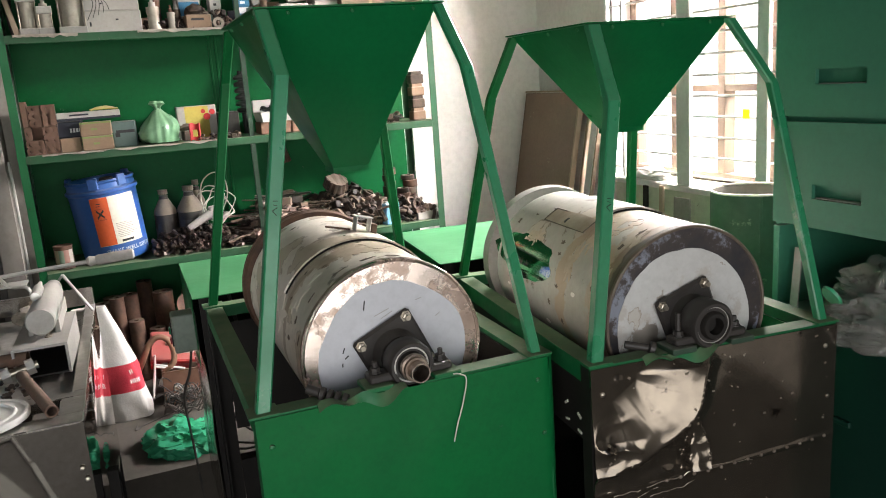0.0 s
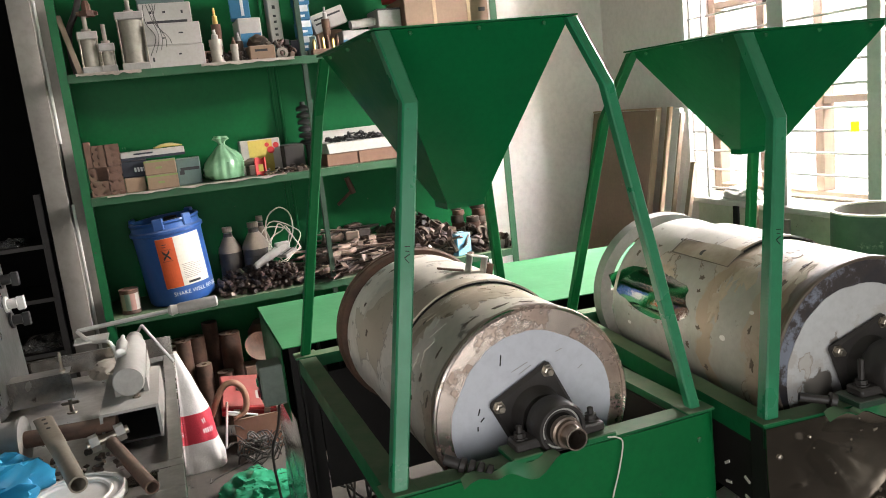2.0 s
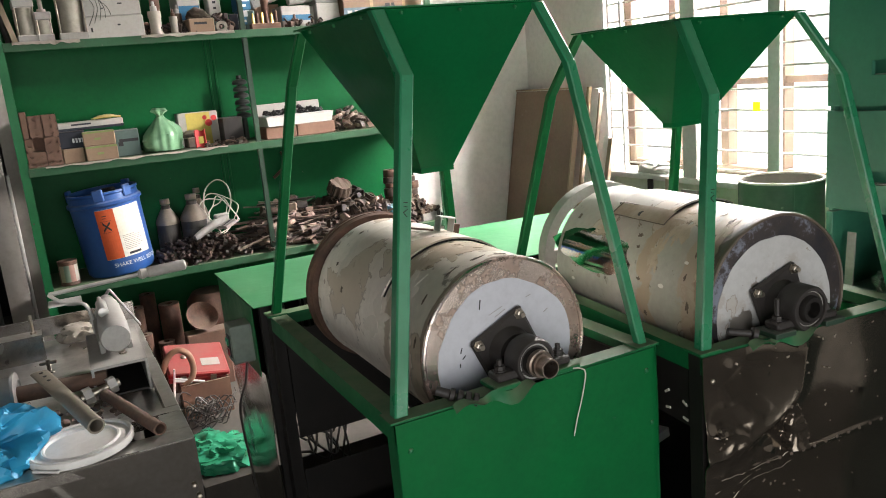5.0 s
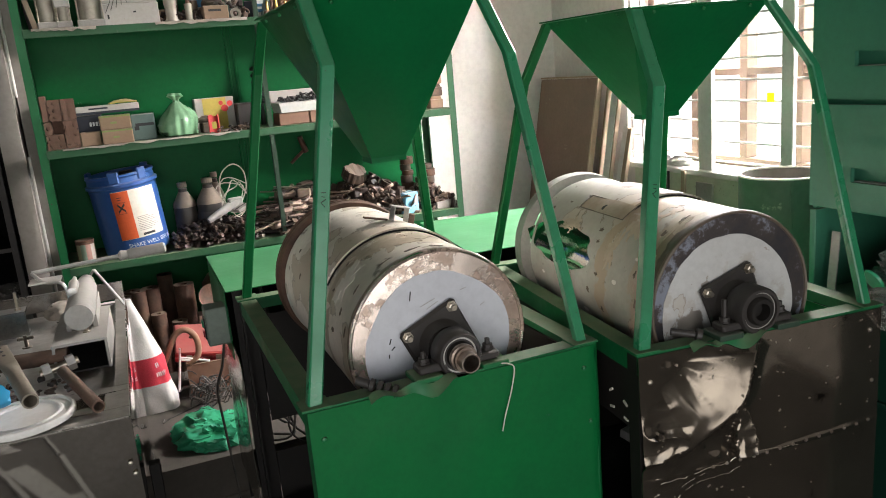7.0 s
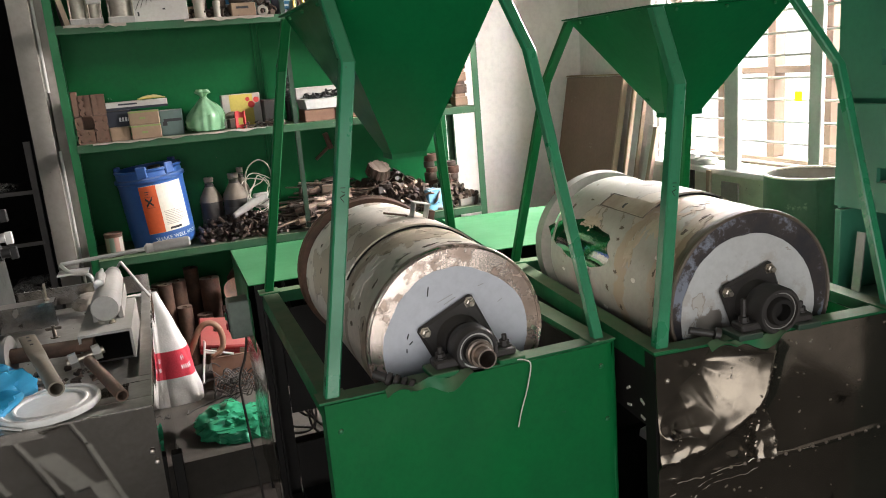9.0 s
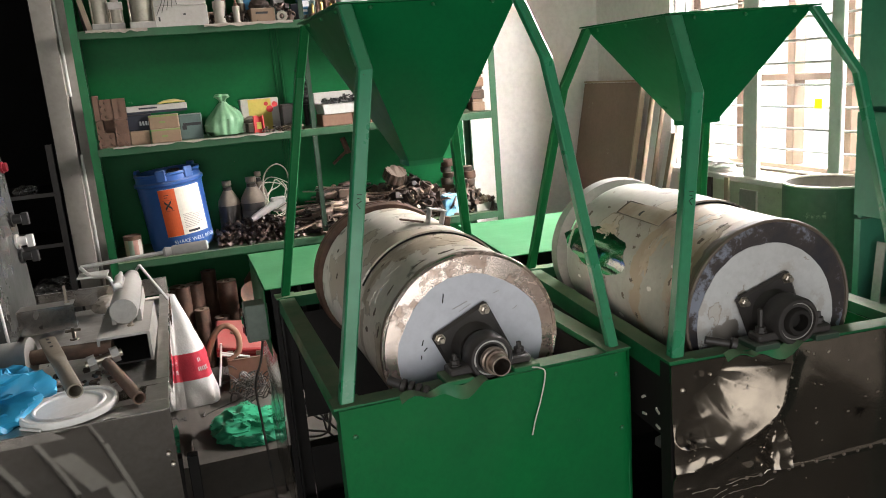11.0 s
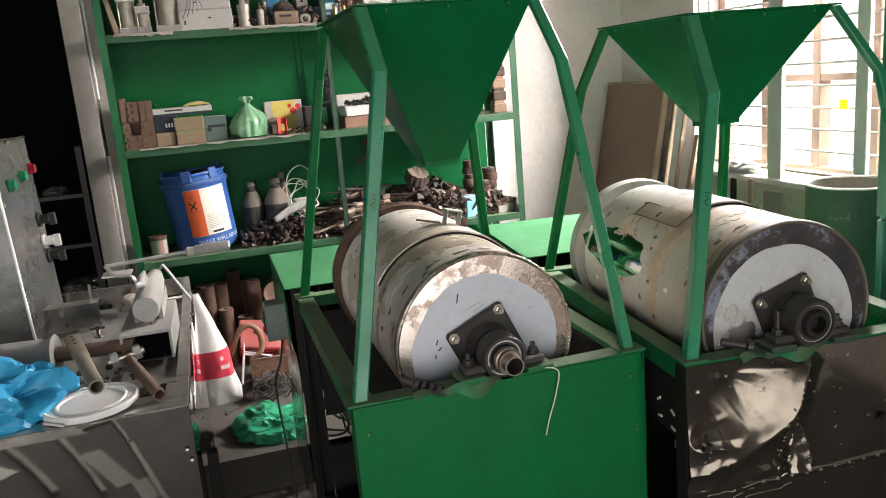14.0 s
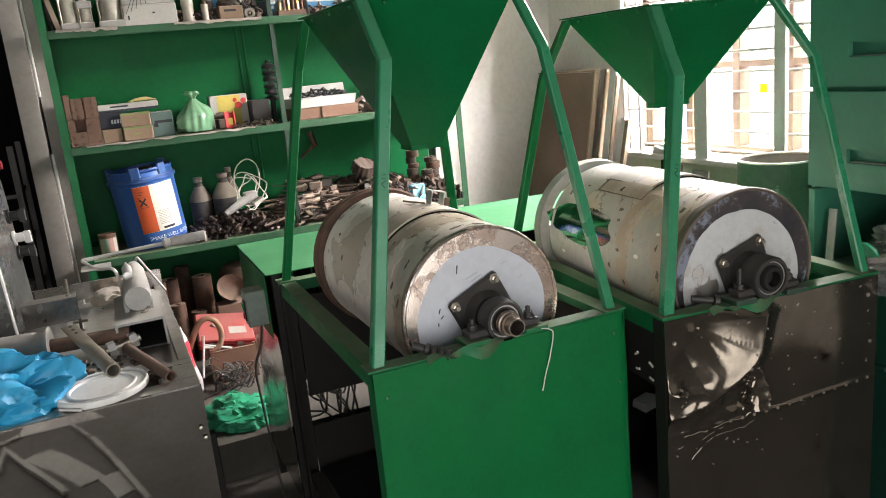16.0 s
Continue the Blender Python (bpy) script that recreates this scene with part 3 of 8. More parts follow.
box(bm, 1.34, 2.15, -3.2, -3.0, 0, 3.0)
box(bm, -3.24, 1.34, -3.2, -3.0, 2.45, 3.0)
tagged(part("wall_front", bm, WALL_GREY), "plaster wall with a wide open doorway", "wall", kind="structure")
bm = B()
box(bm, 5.0, 5.05, -4.0, 6.0, -1.0, 5.0)
tagged(part("backdrop", bm, OUTSIDE), "glaring white overcast daylight outside", "backdrop", kind="structure")


# ---- window ----
def window():
    w = thing("window_1", "white steel window with horizontal security bars", "window", (WX, 0, 0), kind="structure")
    bm = B()
    for y0, y1, z0, z1 in ((WY0, WY0 + 0.05, WZ0, WZ1), (WY1 - 0.05, WY1, WZ0, WZ1), (WY0 + 0.05, WY1 - 0.05, WZ0, WZ0 + 0.04), (WY0 + 0.05, WY1 - 0.05, WZ1 - 0.05, WZ1)):
        box(bm, 0.10, 0.16, y0, y1, z0, z1, 0.004)
    part("window_frame", bm, BROWN_FRAME, w)
    for y in (1.652, 1.343, 1.048, 0.742):
        bm = B()
        box(bm, 0.095, 0.155, y - 0.022, y + 0.022, WZ0 + 0.04, WZ1 - 0.05, 0.003)
        part("mullion", bm, BROWN_FRAME, w)
    for z in (1.297, 1.745):
        bm = B()
        box(bm, 0.10, 0.15, WY0 + 0.05, WY1 - 0.05, z - 0.015, z + 0.015, 0.003)
        part("transom", bm, BROWN_FRAME, w)
    for y, half in ((1.965, 0.010), (1.837, 0.007), (1.400, 0.043), (0.950, 0.029), (0.640, 0.018)):
        bm = B()
        box(bm, -0.062, -0.040, y - half, y + half, WZ0, WZ1, 0.003)
        part("grille_post", bm, WHITE_FRAME, w)
    k = 0
    z = WZ0 + 0.045
    while z < WZ1:
        bm = B()
        tube(bm, [(-0.045, WY0 + 0.02, z), (-0.045, WY1 - 0.01, z)], 0.005, 6)
        part("grille_bar", bm, WHITE_FRAME, w)
        z += 0.0845
    bm = B()
    box(bm, -0.07, 0.22, WY0 - 0.02, WY1 + 0.02, WZ0 - 0.03, WZ0 - 0.001, 0.006)
    part("sill", bm, WHITE_FRAME, w)
    return w


window()


# ---- the roasting machines ----
def machine(at, turn, p, first):
    W, D, H = 0.604, 0.86, p["H"]
    m = thing("drum_roaster", p["label"], "machine", at, turn, "drum roasters")
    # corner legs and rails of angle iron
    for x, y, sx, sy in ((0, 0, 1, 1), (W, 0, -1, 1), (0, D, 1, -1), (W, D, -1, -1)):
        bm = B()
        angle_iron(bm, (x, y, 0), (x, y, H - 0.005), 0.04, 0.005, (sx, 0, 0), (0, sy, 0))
        # Legs other than the first machine's front pair carry shade in their colour.
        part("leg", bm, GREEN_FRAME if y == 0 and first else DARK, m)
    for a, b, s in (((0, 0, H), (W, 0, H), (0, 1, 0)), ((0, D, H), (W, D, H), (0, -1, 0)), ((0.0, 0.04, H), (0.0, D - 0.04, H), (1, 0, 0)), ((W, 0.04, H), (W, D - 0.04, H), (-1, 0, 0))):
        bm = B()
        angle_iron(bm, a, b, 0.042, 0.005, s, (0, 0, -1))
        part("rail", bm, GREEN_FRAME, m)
    for x in (0.005, W - 0.035):
        bm = B()
        box(bm, x, x + 0.03, 0.04, D - 0.04, 0.20, 0.23)
        part("lower_rail", bm, DARK, m)
    # front sheet, a little dished, with a strip of its upper lip torn and curled
    bm = B()
    wob = p["wob"]
    dents = p["dents"]

    def face(u, v):
        x, z = u * (W if p["ridge"] else W + 0.018), 0.10 + v * (H - 0.104)
        y = -0.004 - wob * noise.noise((u * 3, v * 3, at[0])) - 0.4 * wob * noise.noise((u * 8, v * 8, 4 + at[0]))
        for dx, dz, rx, rz, hgt in dents:
            y -= hgt * math.exp(-((x - dx) / rx) ** 2 - ((z - dz) / rz) ** 2)
        if p["ridge"]:
            y -= ridge_height(p["ridge"], x, z, H)
        elif x > W - 0.016:
            # the sheet's edge is rolled back round the corner leg
            a = min(1.0, (x - W + 0.016) / 0.034) * math.pi / 2
            x, y = W - 0.016 + 0.034 * math.sin(a), y + 0.034 * (1 - math.cos(a))
        return (x, y, z)
    sheet(bm, face, 180 if dents else 90, 210 if dents else 40, 0.002)
    panel = part("front_panel", bm, p["panel"], m, p["panel_label"], smooth=True)
    # Broken metal tubes draw the bright glints along the sheet's creases.
    for k, line in enumerate(p["creases"]):
        pts = []
        for x, z, _ in smoothline([(q[0], q[1], 0) for q in line], 8):
            x, z = x + 0.004 * noise.noise((x * 60, k, 1)), z + 0.005 * noise.noise((x * 55, k, 5))
            pts.append((x, face(x / W, (z - 0.10) / (H - 0.104))[1] + 0.0005, z))
        run = []
        for i, q in enumerate(pts + [None]):
            if q and noise.noise((q[0] * 75, k * 3.1, 9)) > -0.25:
                run.append(q)
                continue
            if len(run) > 2:
                bm = B()
                tube(bm, run, 0.0007 + 0.0012 * abs(noise.noise((i * 0.7, k, 4))), 6)
                part("crease", bm, CREASE, panel, smooth=True)
            run = []
    for k, (x, z, s) in enumerate(p["flakes"]):
        bm = B()
        y = face(x / W, (z - 0.10) / (H - 0.104))[1]
        ring = [(x + s * (0.6 + 0.5 * noise.noise((i * 1.3, k, 2))) * math.cos(i * math.pi / 4.5), z + s * (0.6 + 0.5 * noise.noise((i * 1.3, k, 7))) * math.sin(i * math.pi / 4.5)) for i in range(9)]
        lo = [bm.verts.new((a, y - 0.0005, q)) for a, q in ring]
        hi = [bm.verts.new((a, y - 0.003 - 0.003 * (i % 2), q)) for i, (a, q) in enumerate(ring)]
        bm.faces.new(hi)
        for i in range(9):
            bm.faces.new((lo[i], hi[i], hi[(i + 1) % 9], lo[(i + 1) % 9]))
        part("flake", bm, CREASE, panel)
    if p["ridge"]:
        # dimples of spot welds along the lower seam, dried splashes over the sheet
        for k in range(13):
            x = 0.17 + 0.034 * k
            z = 0.557 + 0.06 * max(0.0, x - 0.3)
            bm = B()
            lathe(bm, (x, face(x / W, (z - 0.10) / (H - 0.104))[1] + 0.0005, z), (0, -1, 0), [(0, 0.0045), (0.0022, 0.0035), (0.0032, 0)], 8)
            part("weld_dimple", bm, PIPE_STEEL, panel)
        rnd = random.Random(23)
        for k in range(46):
            x, z, s = rnd.uniform(0.01, 0.59), 0.45 + 0.38 * rnd.random() ** 0.8, rnd.uniform(0.0008, 0.0024)
            bm = B()
            box(bm, -s * rnd.uniform(0.6, 2.5), s * rnd.uniform(0.6, 2.5), -0.0006, 0.001, -s, s, 0.0, pose(x, face(x / W, (z - 0.10) / (H - 0.104))[1], z, 0, rnd.uniform(-70, 70), 0))
            part("splash", bm, CREASE if k % 3 else CHIP, panel)
    bm = B()
    sheet(bm, lambda u, v: (0.115 + 0.17 * u, -0.006 - v * (0.016 + 0.012 * math.sin(u * 9)), H + 0.004 + 0.012 * math.sin(u * 7.5) * v + 0.006 * math.sin(u * 15) - 0.012 * v), 16, 3, 0.0016)
    part("curled_lip", bm, GREEN_FRAME, m, "bent green strip of the upper edge", smooth=True)
    # The first machine's sheet is coloured dark for the shade inside its frame.
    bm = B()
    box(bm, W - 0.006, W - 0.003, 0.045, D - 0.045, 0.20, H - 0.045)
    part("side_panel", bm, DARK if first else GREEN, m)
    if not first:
        # Strip coloured dark for the shade in the gap between the machines.
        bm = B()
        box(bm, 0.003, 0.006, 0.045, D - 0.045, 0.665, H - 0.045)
        side = part("side_panel", bm, DARK, m, "side strip coloured dark for the gap's shade")
        # Pale chips stand in for light that shows through small slots.
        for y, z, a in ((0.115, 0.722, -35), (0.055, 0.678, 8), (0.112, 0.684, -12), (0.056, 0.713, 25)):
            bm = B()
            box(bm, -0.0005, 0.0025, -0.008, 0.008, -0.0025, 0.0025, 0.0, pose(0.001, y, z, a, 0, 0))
            part("paper_scrap", bm, PAPER, side, "pale chip drawn for light through a slot")
    # Tray colour holds the darkness inside the frame.
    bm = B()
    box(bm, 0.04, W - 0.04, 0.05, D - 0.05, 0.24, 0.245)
    part("tray", bm, SHADE_BLACK, m)
    # Dark rear sheets added to block the lit floor behind the frame.
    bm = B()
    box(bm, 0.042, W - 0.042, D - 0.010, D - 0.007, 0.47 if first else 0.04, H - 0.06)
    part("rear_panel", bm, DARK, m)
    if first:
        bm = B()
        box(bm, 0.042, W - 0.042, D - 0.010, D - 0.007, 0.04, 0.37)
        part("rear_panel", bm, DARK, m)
    for x, z in ((0.025, H - 0.06), (W - 0.03, H - 0.05), (W - 0.02, H - 0.17)):
        bm = B()
        lathe(bm, (x, -0.004, z), (0, -1, 0), [(0, 0.006), (0.003, 0.005), (0.0045, 0)], 8)
        part("rivet", bm, GREEN_FRAME if first else BOLT, m)
    # hopper
    x0, x1, y0, y1, zt, c0, c1, d0, d1, zb = p["hopper"]
    hop = part("hopper", hopper_mesh(x0, x1, y0, y1, zt, c0, c1, d0, d1, zb), HOPPER_GREEN, m, "tapered green sheet-metal hopper")
    hop.matrix_basis = pose(p["hop_at"][0], p["hop_at"][1], 0, 0, 0, p["hop_at"][2])
    for (ax, ay, bx, by, cx, cy, dx, dy) in ((x0, y0, x1, y0, c1, d0, c0, d0), (x0, y1, x0, y0, c0, d0, c0, d1)):
        for k in (0.15, 0.5, 0.85):
            bm = B()
            lathe(bm, (ax + (bx - ax) * k, ay + (by - ay) * k - 0.004, zt - 0.012), (0, -1, 0.2), [(0, 0.004), (0.003, 0.003), (0.004, 0)], 8)
            part("rivet", bm, GREEN_FRAME, hop)
    # four bent posts
    for (foot, knee, top), pw in zip(p["posts"], (0.027, 0.022, 0.024, 0.024)):
        bm = B()
        post(bm, [(*foot, H - 0.001), knee, top], pw)
        # Sheen of the front posts and shade of the rear are in the paint.
        q = part("post", bm, POST_PAINT if foot[1] < 0.1 else GREEN, m)
        for s in (0.62,) if pw > 0.025 else ():
            a = Vector((*foot, H)).lerp(Vector(knee), s)
            d = (Vector(knee) - Vector((*foot, H))).normalized()
            c = a + Vector((0, -pw / 2 - 0.0012, 0))
            for k in range(4):
                bm = B()
                e = 0.0045 if k % 2 else -0.0035
                bar(bm, c + d * (0.009 * k - 0.02) + Vector((-e, 0, 0)), c + d * (0.006 * k - 0.012) + Vector((e, 0, 0)), 0.0012, 0.0012, 0.0)
                part("pen_mark", bm, DARK, q)
        bm = B()
        box(bm, foot[0] - 0.028, foot[0] + 0.028, foot[1] - 0.026, foot[1] + 0.026, H - 0.001, H + 0.004, 0.001)
        part("foot_plate", bm, GREEN_FRAME, q)
    # drum
    cx, cz, R, f0, f1 = p["drum"]
    m_d = new("drum")
    m_d.parent = m
    m_d.matrix_basis = pose(cx, 0, cz)
    tagged(m_d, p["drum_label"])
    bm = B()
    lathe(bm, (0, f0, 0), (0, 1, 0), [(0.006, R - 0.006), (0.0, R - 0.003), (0.0, R), (0.012, R + 0.003), (0.02, R), (f1 - f0 - 0.02, R), (f1 - f0 - 0.012, R + 0.003), (f1 - f0, R), (f1 - f0, 0)], 72)
    part("shell", bm, p["shell"], m_d, smooth=True)
    bm = B()
    lathe(bm, (0, f0 + 0.004, 0), (0, 1, 0), [(0, 0.03), (0, R - 0.0035), (0.004, R - 0.0035), (0.004, 0.03)], 72, True)
    part("end_ring", bm, p["rim"], m_d, p["rim_label"])
    bm = B()
    lathe(bm, (0, f0 - 0.001, 0), (0, 1, 0), [(0.0, R - 0.004 + 0.0), (-0.002, R - 0.001), (0.0, R + 0.002), (0.004, R + 0.0032), (0.009, R + 0.002), (0.009, R - 0.004)], 72, True)
    for v in bm.verts:
        v.co *= 1 + 0.004 * noise.noise(v.co * 60)
    part("rolled_edge", bm, p["edge"], m_d, smooth=True)
    # film on the end, with an uneven edge
    bm = B()
    seg = 72
    front = []
    for i in range(seg):
        a = 2 * math.pi * i / seg
        r = R * (p["disc_r"] + 0.035 * noise.noise((math.cos(a) * 1.4, math.sin(a) * 1.4, at[0] * 5 + 2)) + 0.012 * noise.noise((math.cos(a) * 6, math.sin(a) * 6, 3)))
        front.append((r * math.cos(a) + p["disc_off"][0], r * math.sin(a) + p["disc_off"][1]))
    va = [bm.verts.new((x, f0 + 0.0025, z)) for x, z in front]
    vb = [bm.verts.new((x, f0 + 0.0038, z)) for x, z in front]
    bm.faces.new(va)
    bm.faces.new(vb[::-1])
    for i in range(seg):
        bm.faces.new((va[i], vb[i], vb[(i + 1) % seg], va[(i + 1) % seg]))
    part("end_film", bm, p["disc"], m_d, p["disc_label"])
    # hatch on the shell
    h0, h1, a0, a1 = p["hatch"]
    bm = B()
    sheet(bm, lambda u, v: ((R + 0.0045) * math.cos(a0 + (a1 - a0) * u), h0 + (h1 - h0) * v, (R + 0.0045) * math.sin(a0 + (a1 - a0) * u)), 40, 2, 0.004)
    part("hatch", bm, p["shell"], m_d, smooth=True)
    for hv in (h0 - 0.003, h1 + 0.003):
        bm = B()
        tube(bm, [((R + 0.003) * math.cos(a0 + (a1 - a0) * k / 36), hv, (R + 0.003) * math.sin(a0 + (a1 - a0) * k / 36)) for k in range(37)], 0.0022, 6)
        part("seam", bm, DARK, m_d)
    return m, m_d


def film_patch(parent, R, a, y, ra, ry, mat, seed, name, rag=0.35, lift=0.0008, label=""):
    """A ragged thin layer on a drum's shell round the angle a and the place y along it."""
    bm = B()
    rows, seg = 6, 36
    mid = bm.verts.new(((R + lift) * math.cos(radians(a)), y, (R + lift) * math.sin(radians(a))))
    last = None
    for k in range(1, rows + 2):
        row = []
        for i in range(seg):
            w = 2 * math.pi * i / seg
            edge = 1 + rag * noise.noise((math.cos(w) * 1.5, math.sin(w) * 1.5, seed * 3.7)) + 0.6 * rag * noise.noise((math.cos(w) * 5, math.sin(w) * 5, seed * 1.9))
            s = edge * min(k, rows) / rows
            r = R + (lift if k <= rows else -0.001)
            row.append(bm.verts.new((r * math.cos(radians(a + ra * s * math.cos(w))), y + ry * s * math.sin(w), r * math.sin(radians(a + ra * s * math.cos(w))))))
        for i in range(seg):
            j = (i + 1) % seg
            bm.faces.new((mid, row[i], row[j]) if last is None else (last[i], row[i], row[j], last[j]))
        last = row
    bmesh.ops.recalc_face_normals(bm, faces=bm.faces)
    return part(name, bm, mat, parent, label, smooth=True)


def ridge_height(line, x, z, H):
    """How far a buckled sheet stands out: a sharp fold along a line of (x, z, height), with a long slope on its upper side."""
    q, best = Vector((x, z)), None
    for a, b in zip(line, line[1:]):
        p, d = Vector(a[:2]), Vector(b[:2]) - Vector(a[:2])
        s = min(1.0, max(0.0, (q - p).dot(d) / d.length_squared))
        off = q - p - d * s
        if best is None or off.length < best[0]:
            best = (off.length, d.x * off.y - d.y * off.x, a[2] + (b[2] - a[2]) * s)
    far, side, tall = best
    far += 0.004 * noise.noise((x * 30, z * 30, 2)) * max(0.0, 1 - far / 0.03)
    h = tall * max(0.0, 1 - max(far, 0) / 0.15) ** 1.15 if side < 0 else tall * math.exp(-max(far, 0) / 0.022)
    h *= min(1.0, max(0.0, (H - 0.004 - z) / 0.028))
    h += 0.0035 * math.exp(-((z - 0.557 - 0.06 * max(0.0, x - 0.3)) / 0.005) ** 2) * (0.6 + 0.5 * noise.noise((x * 20, 3, 1)))
    low = min(1.0, max(0.0, (0.66 - z) / 0.05)) if x < 0.19 else min(1.0, max(0.0, (0.70 - z) / 0.04))
    h += low * 0.0022 * noise.noise((x * 15, z * 15, 6)) * max(0.0, 1 - x / 0.34)
    # sharp little folds under the ridge
    fold = max(0.0, 1 - 7 * abs(noise.noise((x * 11 + z * 4, z * 13, 8))))
    h += low * 0.0016 * fold * max(0.0, 1 - x / 0.36) * min(1.0, max(0.0, (z - 0.44) / 0.08))
    # a lifted flap of the sheet below the fold
    wide = 0.010 + 0.022 * min(1.0, max(0.0, (0.70 - z) / 0.10)) + 0.006 * noise.noise((z * 40, 5, 2))
    inside = min(1.0, max(0.0, (wide - abs(x - 0.238)) / 0.006)) * min(1.0, max(0.0, (z - 0.572) / 0.006)) * min(1.0, max(0.0, (0.70 - z) / 0.006))
    h += inside * max(0.0, 0.19 * (x - 0.205) + 0.20 * (0.70 - z) + 0.0012 * noise.noise((x * 45, z * 45, 4)))
    # the crumpled corner beside the front leg
    near = math.exp(-((x - 0.050) / 0.075) ** 4 - ((z - 0.632) / 0.070) ** 4)
    wave = max(0.0, 1 - 3.2 * abs(noise.noise((x * 10 - z * 8, z * 12 + x * 5, 3)))) ** 1.3
    h += near * (0.0052 * wave + 0.002 * noise.noise((x * 24, z * 24, 12)))
    return h


def hopper_mesh(x0, x1, y0, y1, zt, c0, c1, d0, d1, zb, th=0.002):
    bm = B()

    def loop(a0, a1, b0, b1, z):
        return [bm.verts.new(q) for q in ((a0, b0, z), (a1, b0, z), (a1, b1, z), (a0, b1, z))]
    out = [loop(x0 - 0.012, x1 + 0.012, y0 - 0.012, y1 + 0.012, zt), loop(x0 - 0.012, x1 + 0.012, y0 - 0.012, y1 + 0.012, zt - 0.003), loop(x0, x1, y0, y1, zt - 0.004), loop(c0, c1, d0, d1, zb + 0.012), loop(c0, c1, d0, d1, zb),
           loop(c0 + th, c1 - th, d0 + th, d1 - th, zb), loop(c0 + th, c1 - th, d0 + th, d1 - th, zb + 0.012), loop(x0 + th, x1 - th, y0 + th, y1 - th, zt)]
    for lo, hi in zip(out, out[1:] + out[:1]):
        for i in range(4):
            bm.faces.new((lo[i], lo[(i + 1) % 4], hi[(i + 1) % 4], hi[i]))
    return bm


def square_flange(parent, cx, y, cz, side, turn, name="flange_bearing"):
    m = pose(cx, y, cz, 0, turn, 0)
    bm = B()
    box(bm, -side / 2, side / 2, -0.012, 0, -side / 2, side / 2, 0.006, m)
    plate = part(name, bm, CAST, parent, "black cast square flange on the drum end")
    bm = B()
    lathe(bm, (cx, y - 0.012, cz), (0, -1, 0), [(0, 0.05), (0.012, 0.045), (0.03, 0.042), (0.03, 0.02)], 32)
    part("hub", bm, CAST, plate, smooth=True)
    for a in range(4):
        w = math.radians(45 + 90 * a - turn)
        x, z = cx + side * 0.57 * math.cos(w), cz + side * 0.57 * math.sin(w)
        bm = B()
        lathe(bm, (x, y - 0.012, z), (0, -1, 0), [(0, 0.012), (0.002, 0.012), (0.002, 0.009), (0.010, 0.009), (0.011, 0.006), (0.017, 0.006), (0.017, 0)], 6)
        part("bolt", bm, BOLT, plate)
    return plate


def pillow_block(parent, cx, y0, y1, cz, r, base_z, stub):
    bm = B()
    ym = (y0 + y1) / 2
    box(bm, cx - 0.085, cx + 0.085, ym - 0.02, ym + 0.02, base_z, base_z + 0.017, 0.004)
    lathe(bm, (cx, y1, cz), (0, -1, 0), [(0, r * 0.6), (0, r * 0.92), (0.006, r), (y1 - y0 - 0.006, r), (y1 - y0, r * 0.92), (y1 - y0, r * 0.80), (y1 - y0 - 0.006, r * 0.78), (y1 - y0 - 0.006, r * 0.6)], 40, True)
    b = part("pillow_block", bm, CAST, parent, "black cast-iron pillow-block bearing", smooth=True)
    bm = B()
    thin = 0.70 if stub else 0.735
    lathe(bm, (cx, y0 + 0.008, cz), (0, -1, 0), [(0, r * 0.77), (0.003, r * 0.77), (0.003, r * thin), (0, r * thin)], 40, True)
    part("seal_ring", bm, ALU if stub else GREY_METAL, b)
    bm = B()
    lathe(bm, (cx, y1 - 0.004, cz), (0, -1, 0), [(0, 0.018), (0, r * 0.60), (y1 - y0 - 0.004, r * 0.60), (y1 - y0 + 0.002, r * 0.52), (y1 - y0 + 0.002, 0.018)], 40, True)
    part("inner_ring", bm, DARK, b, smooth=True)
    if stub:
        bm = B()
        lathe(bm, (cx, y1 + 0.03, cz), (0, -1, 0), [(0, 0.014), (0, 0.021), (y1 - y0 + 0.034, 0.021), (y1 - y0 + 0.036, 0.027), (y1 - y0 + 0.046, 0.027), (y1 - y0 + 0.048, 0.0235), (y1 - y0 + 0.056, 0.0235), (y1 - y0 + 0.056, 0.0190), (y1 - y0 + 0.078, 0.0190), (y1 - y0 + 0.078, 0.0165), (0.02, 0.0165)], 32, True)
        part("shaft_pipe", bm, PIPE_STEEL, b, "worn steel stub of shaft pipe", smooth=True)
    else:
        bm = B()
        lathe(bm, (cx, y1 + 0.03, cz), (0, -1, 0), [(0, 0), (0, 0.0175), (y1 - y0 + 0.012, 0.0175), (y1 - y0 + 0.012, 0)], 24)
        part("shaft", bm, DARK, b, smooth=True)
    for s in (-1, 1):
        x, tall = cx + s * 0.068, 0.022 if stub or s > 0 else 0.048
        bm = B()
        lathe(bm, (x, ym, base_z + 0.017), (0, 0, 1), [(0, 0.013), (0.003, 0.013), (0.003, 0.0105), (0.011, 0.0105), (0.011, 0.0055), (tall, 0.0055), (tall + 0.002, 0)], 8)
        part("bolt", bm, CAST, b)
    return b


